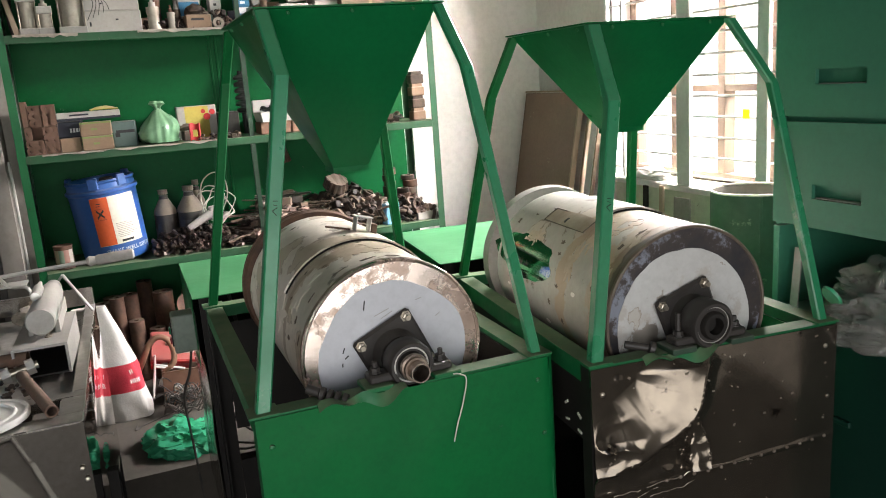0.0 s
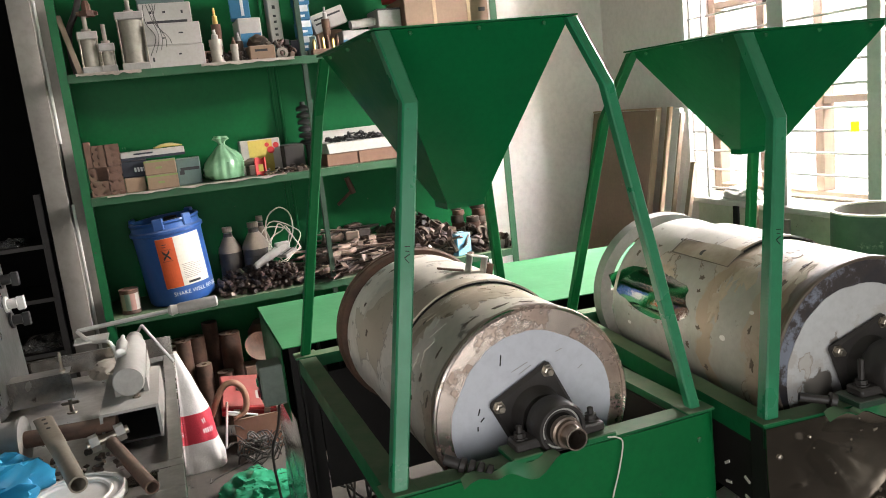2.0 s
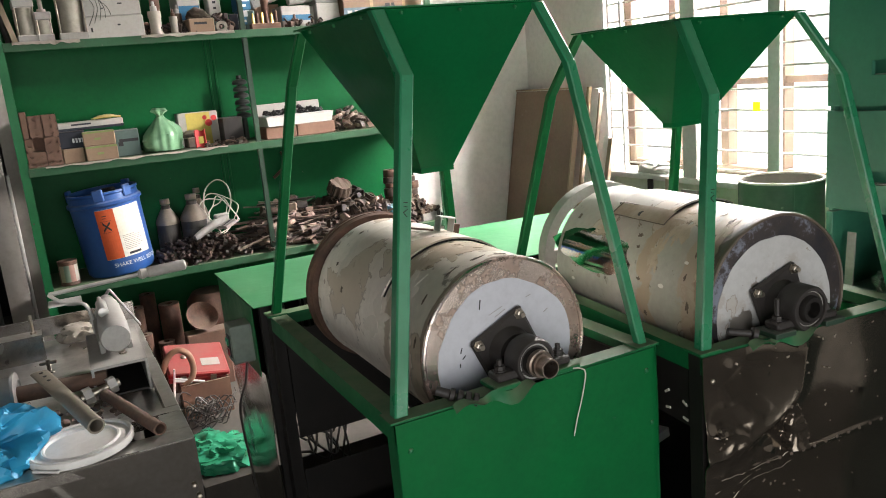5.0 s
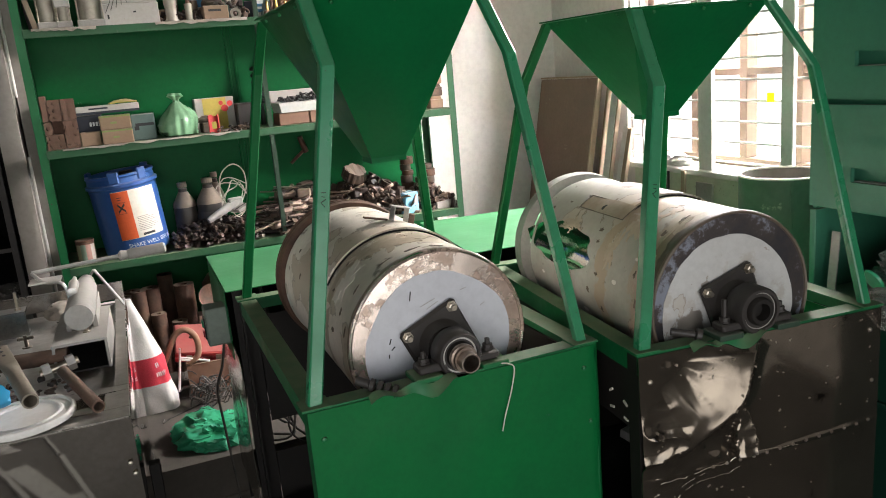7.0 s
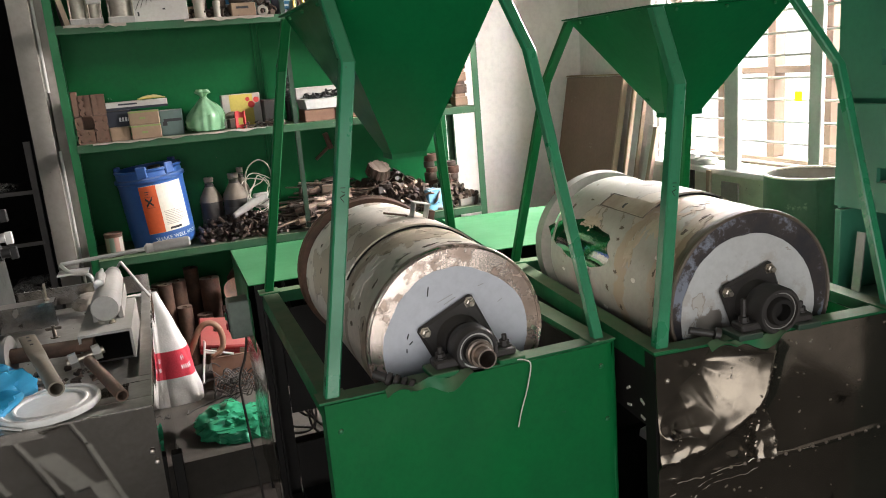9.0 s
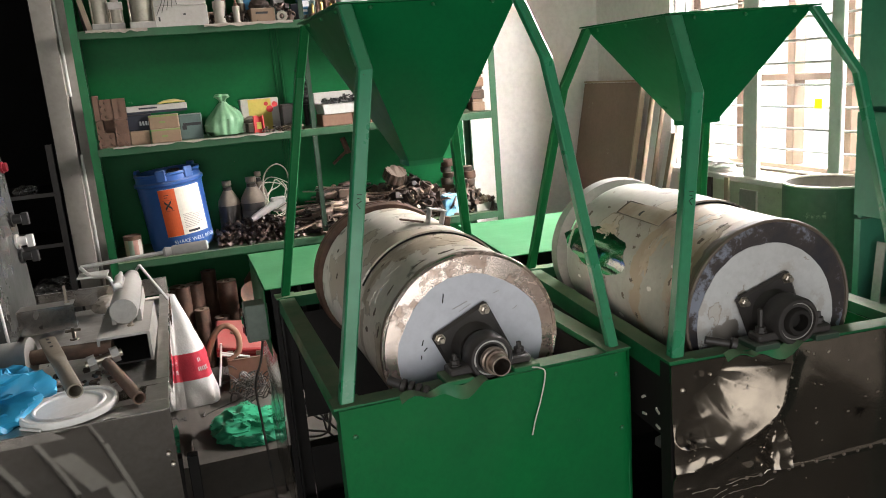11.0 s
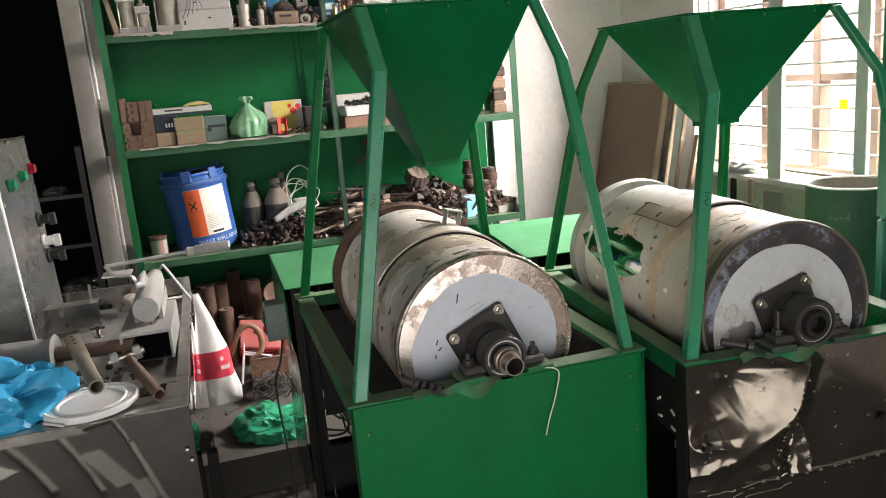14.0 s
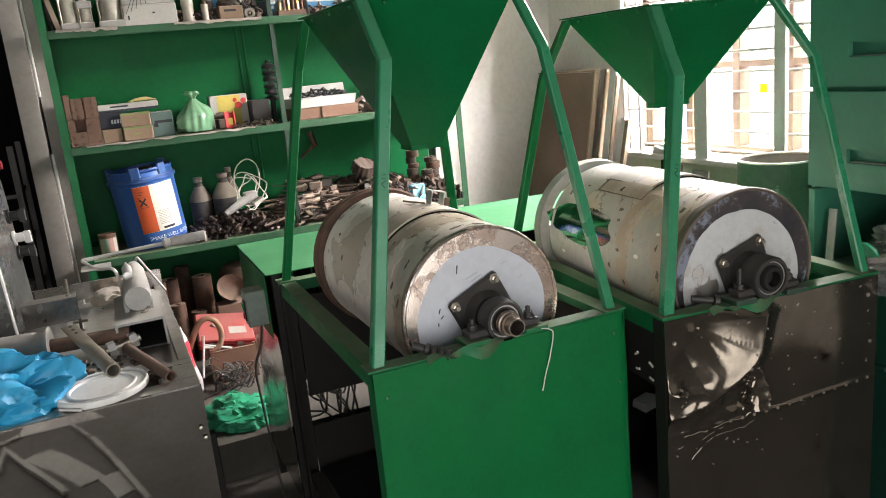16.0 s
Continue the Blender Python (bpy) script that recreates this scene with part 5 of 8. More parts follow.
BLUE_CARD = card("blue_carton", (0.03, 0.15, 0.28))
NAVY_CARD = card("navy_carton", (0.012, 0.015, 0.026))
RED_CARD = card("red_carton", (0.50, 0.03, 0.03))
YELLOW_CARD = card("yellow_carton", (0.50, 0.40, 0.08))
SLATE_CARD = card("slate_carton", (0.09, 0.14, 0.13))
INK = material("black_ink", (0.02, 0.02, 0.022), None, rough=0.6, scale=20, bump=0.0)
WHITE_INK = material("white_ink", (0.75, 0.75, 0.75), None, rough=0.6, scale=20, bump=0.0)
BROWN_BLOCK = material("brown_clay_block", (0.17, 0.095, 0.065), (0.11, 0.065, 0.045), rough=0.8, scale=14, fine=90, bump=0.3, dust=0.5, dust_col=(0.28, 0.22, 0.17))
GREASY = material("oily_scrap_steel", (0.11, 0.075, 0.055), (0.05, 0.04, 0.033), rough=0.42, rough2=0.7, metal=0.45, scale=16, amount=1.0, fine=90, bump=0.3, dust=0.6, dust_col=(0.30, 0.24, 0.19), random_tint=0.25)
SCRAP = bpy.data.materials.new("mixed_scrap")
SCRAP.use_nodes = True
_n, _l = SCRAP.node_tree.nodes, SCRAP.node_tree.links
_g, _r = _n.new("ShaderNodeNewGeometry"), _n.new("ShaderNodeValToRGB")
_r.color_ramp.elements[0].color, _r.color_ramp.elements[1].color = (0.022, 0.015, 0.011, 1), (0.36, 0.26, 0.20, 1)
_e = _r.color_ramp.elements.new(0.5)
_e.color = (0.085, 0.055, 0.040, 1)
_t = _n.new("ShaderNodeTexNoise")
_t.inputs["Scale"].default_value = 40
_m = _n.new("ShaderNodeMix")
_m.data_type = "RGBA"
_m.inputs[0].default_value = 0.35
_l.new(_g.outputs["Random Per Island"], _r.inputs[0])
_l.new(_r.outputs[0], _m.inputs[6])
_l.new(_t.outputs["Color"], _m.inputs[7])
_m.blend_type = "MULTIPLY"
_l.new(_m.outputs[2], _n["Principled BSDF"].inputs["Base Color"])
_n["Principled BSDF"].inputs["Roughness"].default_value = 0.55
_n["Principled BSDF"].inputs["Metallic"].default_value = 0.1
GREASY_MIX = SCRAP.copy()
GREASY_MIX.name = "dark_studs"
_q = next(x for x in GREASY_MIX.node_tree.nodes if x.type == "VALTORGB").color_ramp.elements
_q[0].color, _q[1].color, _q[2].color = (0.014, 0.009, 0.007, 1), (0.05, 0.030, 0.022, 1), (0.22, 0.15, 0.12, 1)
DULL_TIN = material("dull_dented_tin", (0.095, 0.088, 0.078), (0.06, 0.054, 0.046), rough=0.5, metal=0.3, scale=12, fine=80, bump=0.2)
DUSTY_TOP = material("dusty_tan_plastic", (0.27, 0.22, 0.165), (0.17, 0.14, 0.11), rough=0.55, scale=12, fine=80)
PIPE_TAN = material("tan_weathered_pipe", (0.27, 0.235, 0.185), (0.17, 0.14, 0.11), rough=0.5, metal=0.3, scale=14, fine=90, bump=0.2, spots=0.3, spot_col=(0.10, 0.08, 0.06))
PVC = material("white_pvc", (0.72, 0.71, 0.68), (0.62, 0.6, 0.56), rough=0.4, scale=8, fine=60, bump=0.05)
CABLE_WHITE = material("cream_cable", (0.66, 0.62, 0.52), None, rough=0.5, scale=30, bump=0.0)
CABLE_BLACK = material("black_cable", (0.02, 0.02, 0.02), (0.10, 0.085, 0.07), rough=0.55, scale=25, bump=0.0)
PALE_BAG = material("pale_green_bag", (0.28, 0.50, 0.30), (0.14, 0.36, 0.17), rough=0.22, scale=9, fine=50, bump=0.3)
PALE_BAG.node_tree.nodes["Principled BSDF"].inputs["Transmission Weight"].default_value = 0.25
CLEAR_FILM = material("clear_plastic_film", (0.80, 0.79, 0.75), (0.55, 0.53, 0.49), rough=0.07, coat=0.8, scale=12, fine=50, bump=0.3)
CLEAR_FILM.node_tree.nodes["Principled BSDF"].inputs["Transmission Weight"].default_value = 0.8
SACK = material("woven_sack", (0.66, 0.64, 0.61), (0.55, 0.52, 0.48), rough=0.6, scale=9, fine=140, bump=0.35)
SACK_RED = material("red_sack_print", (0.55, 0.035, 0.06), (0.45, 0.03, 0.05), rough=0.6, scale=9, fine=140, bump=0.35)
RED_PAINT = material("red_enamel", (0.36, 0.02, 0.025), (0.27, 0.018, 0.02), rough=0.4, scale=7, fine=70, dust=0.5, dust_col=(0.34, 0.2, 0.17))
BROWN_BOX = material("worn_brown_box", (0.24, 0.13, 0.085), (0.17, 0.09, 0.06), rough=0.75, scale=7, fine=60, bump=0.25, dust=0.4)
BOTTLE = material("smoky_bottle", (0.045, 0.041, 0.038), (0.11, 0.09, 0.072), rough=0.35, spec=0.3, scale=9, fine=60, dust=0.5, dust_col=(0.2, 0.18, 0.155))
ORANGE_HOSE = material("tan_hose", (0.30, 0.16, 0.10), (0.22, 0.12, 0.08), rough=0.55, scale=14, fine=80)
BRASS = material("brass", (0.48, 0.33, 0.11), (0.35, 0.24, 0.08), rough=0.3, metal=1.0, scale=20, fine=90)
RED_BUTTON = material("red_button_plastic", (0.30, 0.015, 0.03), None, rough=0.3, scale=20, bump=0.0)
GREEN_BUTTON = material("green_button_plastic", (0.01, 0.22, 0.09), None, rough=0.3, scale=20, bump=0.0)
NEWS = material("old_newspaper", (0.36, 0.32, 0.27), (0.24, 0.21, 0.17), rough=0.85, scale=14, fine=120, bump=0.1)


def carton(name, label, x0, x1, y0, y1, z0, z1, mat, turn=0.0, tilt=0.0, marks=(), group="", mark_mat=None, category="box"):
    """A closed carton with softened edges, a taped seam and printed bars on its front."""
    cx, cy = (x0 + x1) / 2, (y0 + y1) / 2
    w, d, h = x1 - x0, y1 - y0, z1 - z0
    t = thing(name, label, category, (cx, cy, z0), turn, group)
    if tilt:
        t.matrix_basis = pose(cx, cy, z0, 0, tilt, turn)
    bm = B()
    box(bm, -w / 2, w / 2, -d / 2, d / 2, 0, h, min(0.003, h * 0.1))
    part("carton", bm, mat, t)
    bm = B()
    box(bm, -w / 2 + 0.002, w / 2 - 0.002, -0.004, 0.004, h, h + 0.0008)
    part("lid_seam", bm, INK if mat is not NAVY_CARD else SLATE_CARD, t)
    for a0, a1, b0, b1 in marks:
        bm = B()
        box(bm, -w / 2 + a0 * w, -w / 2 + a1 * w, -d / 2 - 0.0012, -d / 2 + 0.001, b0 * h, b1 * h)
        part("print", bm, mark_mat or INK, t)
    return t


def text_bm(words, size):
    cu = bpy.data.curves.new("words", "FONT")
    cu.body, cu.size, cu.extrude = words, size, 0.0
    ob = new("words", cu)
    dg = bpy.context.evaluated_depsgraph_get()
    me = ob.evaluated_get(dg).to_mesh()
    bm = B()
    bm.from_mesh(me)
    ob.evaluated_get(dg).to_mesh_clear()
    bpy.data.objects.remove(ob)
    bpy.data.curves.remove(cu)
    return bm


# ---- things on the top shelf ----
Z1, Z2, Z3, Z4 = 1.7055, 1.2225, 0.7225, 0.1505


def air_cylinder(x, y, r, h, rod, head, group="pneumatic cylinders"):
    t = thing("air_cylinder", "dusty aluminium pneumatic cylinder standing on the shelf", "cylinder", (x, y, Z1), random.uniform(-6, 6), group)
    bm = B()
    box(bm, -r - 0.008, r + 0.008, -r - 0.008, r + 0.008, 0, 0.03, 0.003)
    part("end_cap", bm, GREY_METAL, t)
    bm = B()
    lathe(bm, (0, 0, 0.03), (0, 0, 1), [(0, r), (h - 0.06, r)], 32)
    part("barrel", bm, SATIN_ALU, t, smooth=True)
    bm = B()
    box(bm, -r - 0.008, r + 0.008, -r - 0.008, r + 0.008, h - 0.03, h, 0.003)
    part("end_cap", bm, GREY_METAL, t)
    for sx in (-1, 1):
        for sy in (-1, 1):
            bm = B()
            cyl(bm, (sx * (r + 0.002), sy * (r + 0.002), 0.03), (sx * (r + 0.002), sy * (r + 0.002), h - 0.03), 0.003, seg=8)
            part("tie_rod", bm, BOLT, t)
    bm = B()
    lathe(bm, (0, 0, h), (0, 0, 1), [(0, head * 0.9), (0.012, head * 0.9), (0.012, head * 0.45), (rod, head * 0.45), (rod, 0)], 20)
    part("piston_rod", bm, SATIN_ALU, t, smooth=True)
    return t


air_cylinder(-0.430, 2.37, 0.030, 0.165, 0.06, 0.02)
air_cylinder(-0.366, 2.36, 0.022, 0.115, 0.075, 0.018)
air_cylinder(-0.262, 2.37, 0.046, 0.228, 0.15, 0.02)
t = thing("valve_head", "rusty brass valve head on the cylinder", "valve", (-0.415, 2.37, Z1 + 0.225))
bm = B()
lathe(bm, (0, 0, 0), (0, 0, 1), [(0, 0.03), (0.02, 0.032), (0.02, 0.018), (0.045, 0.016), (0.06, 0.01), (0.06, 0)], 8)
box(bm, -0.04, 0.04, -0.012, 0.012, 0.004, 0.018, 0.002)
part("body", bm, RUST, t)
t = thing("wooden_stick", "grey weathered stick leaning at the shelf end", "stick")
bm = B()
hexa(bm, [(-0.485, 2.335, Z1), (-0.465, 2.335, Z1), (-0.465, 2.36, Z1), (-0.485, 2.36, Z1), (-0.535, 2.40, 1.945), (-0.515, 2.40, 1.945), (-0.515, 2.425, 1.945), (-0.535, 2.425, 1.945)])
part("shaft", bm, TIMBER, t)
t = thing("rubber_hose", "short dark hose curling over the shelf end", "hose")
bm = B()
tube(bm, smoothline([(-0.50, 2.50, Z1 + 0.014), (-0.51, 2.52, Z1 + 0.10), (-0.50, 2.50, Z1 + 0.19), (-0.46, 2.46, Z1 + 0.26), (-0.43, 2.45, Z1 + 0.34)]), 0.013, 10)
part("tube", bm, CABLE_BLACK, t, smooth=True)
carton("white_carton", "white carton with dark print at its edge", -0.222, 0.005, 2.325, 2.60, Z1, Z1 + 0.088, WHITE_CARD, 0, marks=((0.1, 0.13, 0.3, 0.5), (0.55, 0.6, 0.55, 0.62)), group="white cartons")
carton("white_carton", "white carton stacked on another white carton", -0.218, 0.0, 2.33, 2.60, Z1 + 0.089, Z1 + 0.176, WHITE_CARD, 1, marks=((0.6, 0.68, 0.5, 0.56), (0.3, 0.34, 0.3, 0.36)), group="white cartons")
carton("white_carton", "narrow white carton with a black printed band", -0.222, -0.02, 2.35, 2.58, Z1 + 0.177, Z1 + 0.258, WHITE_CARD, -1, marks=((0.12, 0.9, 0.02, 0.14), (0.2, 0.24, 0.5, 0.62), (0.45, 0.5, 0.5, 0.6), (0.8, 0.84, 0.45, 0.6)), group="white cartons")
carton("dark_case", "dark grey case on top of the cartons", -0.225, -0.04, 2.38, 2.60, Z1 + 0.2595, Z1 + 0.345, SLATE_CARD, 0)
t = thing("torn_wire", "thin black wires hanging over the cartons", "wire")
bm = B()
for k in range(5):
    x = -0.205 + 0.012 * k
    tube(bm, smoothline([(x, 2.322, Z1 + 0.25), (x + 0.02 * math.sin(k), 2.316, Z1 + 0.18), (x + 0.03, 2.314, Z1 + 0.12), (x + 0.01 * k, 2.315, Z1 + 0.05 + 0.01 * k)], 4), 0.0014, 5)
part("strands", bm, CABLE_BLACK, t)


def little_cylinder(x, y, z, r, h, mat, label, cap=GREY_METAL, tilt=0):
    t = thing("metal_fitting", label, "fitting", (x, y, z), 0, "metal fittings")
    t.matrix_basis = pose(x, y, z, 0, tilt, 0)
    bm = B()
    lathe(bm, (0, 0, 0), (0, 0, 1), [(0, 0), (0, r), (h * 0.12, r), (h * 0.12, r * 0.85), (h * 0.7, r * 0.85), (h * 0.75, r * 0.95), (h, r * 0.9), (h, 0)], 24)
    part("body", bm, mat, t, smooth=True)
    bm = B()
    lathe(bm, (0, 0, h), (0, 0, 1), [(0, r * 0.5), (h * 0.2, r * 0.45), (h * 0.22, r * 0.25), (h * 0.4, r * 0.2), (h * 0.4, 0)], 16)
    part("spigot", bm, cap, t, smooth=True)
    return t


little_cylinder(0.056, 2.36, Z1, 0.029, 0.10, SATIN_ALU, "dull aluminium filter body on the shelf")
little_cylinder(0.128, 2.35, Z1, 0.018, 0.075, SATIN_ALU, "small grey metal valve on the shelf", RUST)
little_cylinder(0.075, 2.44, Z1, 0.022, 0.17, RUST, "tall rusty brass fitting at the back", BRASS)
little_cylinder(0.155, 2.40, Z1, 0.02, 0.09, GREASY, "oily steel fitting on the shelf")
carton("open_box", "open brown carton of small metal parts", 0.185, 0.292, 2.34, 2.44, Z1, Z1 + 0.062, KRAFT, 3, marks=((0.2, 0.7, 0.6, 0.75),))
crumple("scrap_bag", 3, (0.05, 0.045, 0.035), GREASY, None, 3, 0.5, 0.6)
bpy.data.objects["scrap_bag"].location = (0.238, 2.39, Z1 + 0.0635)
tagged(bpy.data.objects["scrap_bag"], "clump of oily parts in the open carton", "parts")
t = thing("bearing_ring", "steel bearing ring standing on its edge", "bearing", (0.325, 2.345, Z1 + 0.024))
bm = B()
lathe(bm, (0, 0, 0), (0, 1, 0), [(0, 0.012), (0, 0.024), (0.014, 0.024), (0.014, 0.012)], 28, True)
part("ring", bm, SATIN_ALU, t, smooth=True)
carton("blue_carton", "bright blue carton with white print", 0.150, 0.235, 2.47, 2.56, Z1 + 0.192, Z1 + 0.300, BLUE_CARD, -6, marks=((0.55, 0.7, 0.1, 0.9),), mark_mat=WHITE_INK, group="blue cartons")
carton("white_carton", "pale carton that carries the blue carton", 0.165, 0.262, 2.44, 2.60, Z1 + 0.06, Z1 + 0.19, WHITE_CARD, 2, marks=((0.05, 0.95, 0.05, 0.5),), mark_mat=BLUE_CARD, group="white cartons")
carton("parts_box", "low grey box under the cartons", 0.15, 0.34, 2.46, 2.64, Z1, Z1 + 0.059, GREY_METAL, 0)
carton("white_carton", "tall white carton with black print down its side", 0.310, 0.362, 2.48, 2.58, Z1 + 0.06, Z1 + 0.31, WHITE_CARD, 0, marks=((0.35, 0.6, 0.2, 0.24), (0.35, 0.6, 0.3, 0.34), (0.35, 0.6, 0.42, 0.46), (0.35, 0.6, 0.52, 0.56), (0.35, 0.6, 0.66, 0.72)), group="white cartons")
for k in range(4):
    carton("blue_carton", "small blue and white carton in a stack", 0.425, 0.480, 2.42, 2.53, Z1 + 0.03 + 0.066 * k, Z1 + 0.0955 + 0.066 * k, BLUE_CARD, (-4, 3, -2, 5)[k], marks=((0.1, 0.9, 0.55, 0.95), (0.2, 0.6, 0.2, 0.35)), mark_mat=WHITE_INK, group="blue cartons")
carton("parts_box", "shallow steel tray under the blue cartons", 0.40, 0.66, 2.43, 2.63, Z1, Z1 + 0.029, GREY_METAL, 0)
carton("white_carton", "white carton leaning askew among parts", 0.50, 0.66, 2.46, 2.56, Z1 + 0.125, Z1 + 0.205, WHITE_CARD, 0, tilt=-17, marks=((0.1, 0.9, 0.65, 0.75), (0.1, 0.5, 0.4, 0.5)), group="white cartons")
carton("kraft_carton", "squashed kraft carton behind the peg block", 0.51, 0.63, 2.50, 2.62, Z1 + 0.0295, Z1 + 0.122, KRAFT, 5, group="kraft cartons")
t = thing("peg_block", "brown block holding a row of steel pegs", "tool block", (0.52, 2.36, Z1))
bm = B()
box(bm, -0.066, 0.066, -0.022, 0.022, 0, 0.028, 0.002)
part("block", bm, BROWN_BLOCK, t)
for k in range(6):
    bm = B()
    lathe(bm, (-0.052 + 0.021 * k, 0, 0.028), (0, 0, 1), [(0, 0.007), (0.03 + 0.008 * (k % 3), 0.007), (0.045 + 0.01 * (k % 2), 0.003), (0.046 + 0.01 * (k % 2), 0)], 10)
    part("peg", bm, RUST if k % 2 else BRASS, t)
little_cylinder(0.545, 2.42, Z1 + 0.0295, 0.02, 0.13, RUST, "rusty pipe fitting behind the peg block")
t = thing("grey_can", "grey metal canister lying on its side", "canister", (0.655, 2.42, Z1 + 0.125))
bm = B()
lathe(bm, (0, 0, 0), (1, 0.1, 0.1), [(0, 0), (0, 0.02), (0.11, 0.02), (0.115, 0.015), (0.125, 0.015), (0.125, 0)], 20)
part("body", bm, GREY_METAL, t, smooth=True)
carton("white_carton", "white carton with blue stripe on the shelf", 0.60, 0.74, 2.38, 2.50, Z1, Z1 + 0.10, WHITE_CARD, 4, marks=((0.0, 1.0, 0.35, 0.6),), mark_mat=BLUE_CARD, group="white cartons")
carton("white_carton", "grey-white carton beside the cardboard box", 0.775, 0.885, 2.38, 2.56, Z1, Z1 + 0.105, WHITE_CARD, 0, group="white cartons")
carton("white_carton", "flat grey carton on a white carton", 0.775, 0.885, 2.39, 2.55, Z1 + 0.1055, Z1 + 0.185, GREY_METAL, 2, marks=((0.0, 1.0, 0.9, 1.0),), group="white cartons")
carton("red_carton", "red carton with white lettered panel", 0.86, 0.985, 2.45, 2.58, Z1 + 0.2255, Z1 + 0.31, RED_CARD, 0, marks=((0.2, 0.28, 0.3, 0.6), (0.32, 0.40, 0.3, 0.6), (0.44, 0.52, 0.3, 0.6), (0.56, 0.64, 0.3, 0.6), (0.7, 0.78, 0.3, 0.6)), mark_mat=WHITE_INK)
b = carton("cardboard_box", "large brown corrugated cardboard box with tape", 0.893, 1.300, 2.345, 2.62, Z1, Z1 + 0.225, KRAFT, 0, marks=((0.52, 0.58, 0.30, 0.40), (0.60, 0.64, 0.30, 0.40), (0.88, 0.96, 0.62, 0.7)))
bm = B()
box(bm, -0.2025, 0.2025, -0.1388, -0.1374, 0.012, 0.075)
band = part("print_band", bm, card("slate_blue_print", (0.13, 0.19, 0.23)), b, "faded slate-blue printed band")
for k, x in enumerate((-0.185, -0.150, -0.118, -0.09, -0.055, -0.020, 0.015, 0.055, 0.095, 0.135)):
    bm = B()
    box(bm, x, x + (0.022, 0.018, 0.010)[k % 3], -0.1396, -0.1386, 0.025, 0.062)
    part("print", bm, PAPER, band)
for a in (0.35, 0.76):
    bm = B()
    box(bm, -0.2035 + a * 0.407 - 0.008, -0.2035 + a * 0.407 + 0.008, -0.1392, -0.1372, 0.0, 0.2252)
    part("tape_strip", bm, card("tape_%d" % int(a * 100), (0.48, 0.34, 0.2)), b)
for k, (x0, x1) in enumerate(((-0.49, -0.25), (-0.02, 0.36))):
    t = thing("newspaper_sheet", "yellowed newspaper lining the shelf edge", "paper", (0, 0, 0), 0, "newspaper sheets")
    bm = B()
    sheet(bm, lambda u, v: (x0 + (x1 - x0) * u, 2.284 - 0.012 * v + 0.0, Z1 + 0.0018 - v * (0.012 + 0.010 * noise.noise((u * 9, k, 1))) - 0.001 * u), 24, 2, 0.0006)
    part("sheet", bm, NEWS, t)

# ---- things on the middle shelf ----
def drilled_block(x0, z0, nx, nz, turn, w, h, d=0.05):
    """A block with rows of round holes that go into it."""
    t = thing("drilled_block", "brown drilled clay block stacked on the shelf", "block", (x0, 2.345, z0), turn, "drilled blocks")
    bm = B()
    cw, ch = w / nx, h / nz
    r, seg = min(cw, ch) * 0.27, 12
    for i in range(nx):
        for j in range(nz):
            cx, cz = (i + 0.5) * cw, (j + 0.5) * ch
            ring, inner = [], []
            sq = []
            for k in range(seg):
                a = 2 * math.pi * k / seg
                c, s = math.cos(a), math.sin(a)
                q = 1 / max(abs(c), abs(s))
                sq.append(bm.verts.new((cx + c * q * cw / 2, 0, cz + s * q * ch / 2)))
                ring.append(bm.verts.new((cx + c * r, 0, cz + s * r)))
                inner.append(bm.verts.new((cx + c * r, 0.03, cz + s * r)))
            for k in range(seg):
                m = (k + 1) % seg
                bm.faces.new((sq[k], sq[m], ring[m], ring[k]))
                bm.faces.new((ring[k], ring[m], inner[m], inner[k]))
            bm.faces.new(inner)
    bmesh.ops.remove_doubles(bm, verts=bm.verts, dist=1e-5)
    box(bm, 0, w, 0.0, d, 0, 0.001)
    box(bm, 0, w, 0.0, d, h - 0.001, h)
    box(bm, 0, 0.001, 0, d, 0, h)
    box(bm, w - 0.001, w, 0, d, 0, h)
    box(bm, 0, w, d - 0.001, d, 0, h)
    part("block", bm, BROWN_BLOCK, t)
    return t


drilled_block(-0.518, Z2, 2, 2, 0, 0.070, 0.062)
drilled_block(-0.446, Z2, 2, 3, 1, 0.056, 0.116)
drilled_block(-0.518, Z2 + 0.0625, 1, 1, 0, 0.030, 0.053)
drilled_block(-0.492, Z2 + 0.1165, 1, 3, -1, 0.048, 0.088)
drilled_block(-0.441, Z2 + 0.1170, 1, 3, 2, 0.053, 0.088)
carton("brown_block", "plain brown block standing on a drilled block", -0.519, -0.4935, 2.346, 2.39, Z2 + 0.1160, Z2 + 0.222, BROWN_BLOCK, 0, category="block")
carton("brown_block", "plain brown block behind the drilled blocks", -0.51, -0.42, 2.42, 2.50, Z2, Z2 + 0.190, BROWN_BLOCK, 0, category="block")
carton("kraft_carton", "small kraft carton at the shelf edge", -0.388, -0.308, 2.345, 2.42, Z2, Z2 + 0.06, KRAFT, 0, group="kraft cartons")
carton("navy_carton", "dark navy carton with pale lettering", -0.394, -0.294, 2.36, 2.50, Z2 + 0.0605, Z2 + 0.130, NAVY_CARD, 0, marks=((0.5, 0.58, 0.3, 0.55), (0.62, 0.70, 0.3, 0.55), (0.74, 0.82, 0.3, 0.55), (0.86, 0.94, 0.3, 0.55)), mark_mat=WHITE_INK)
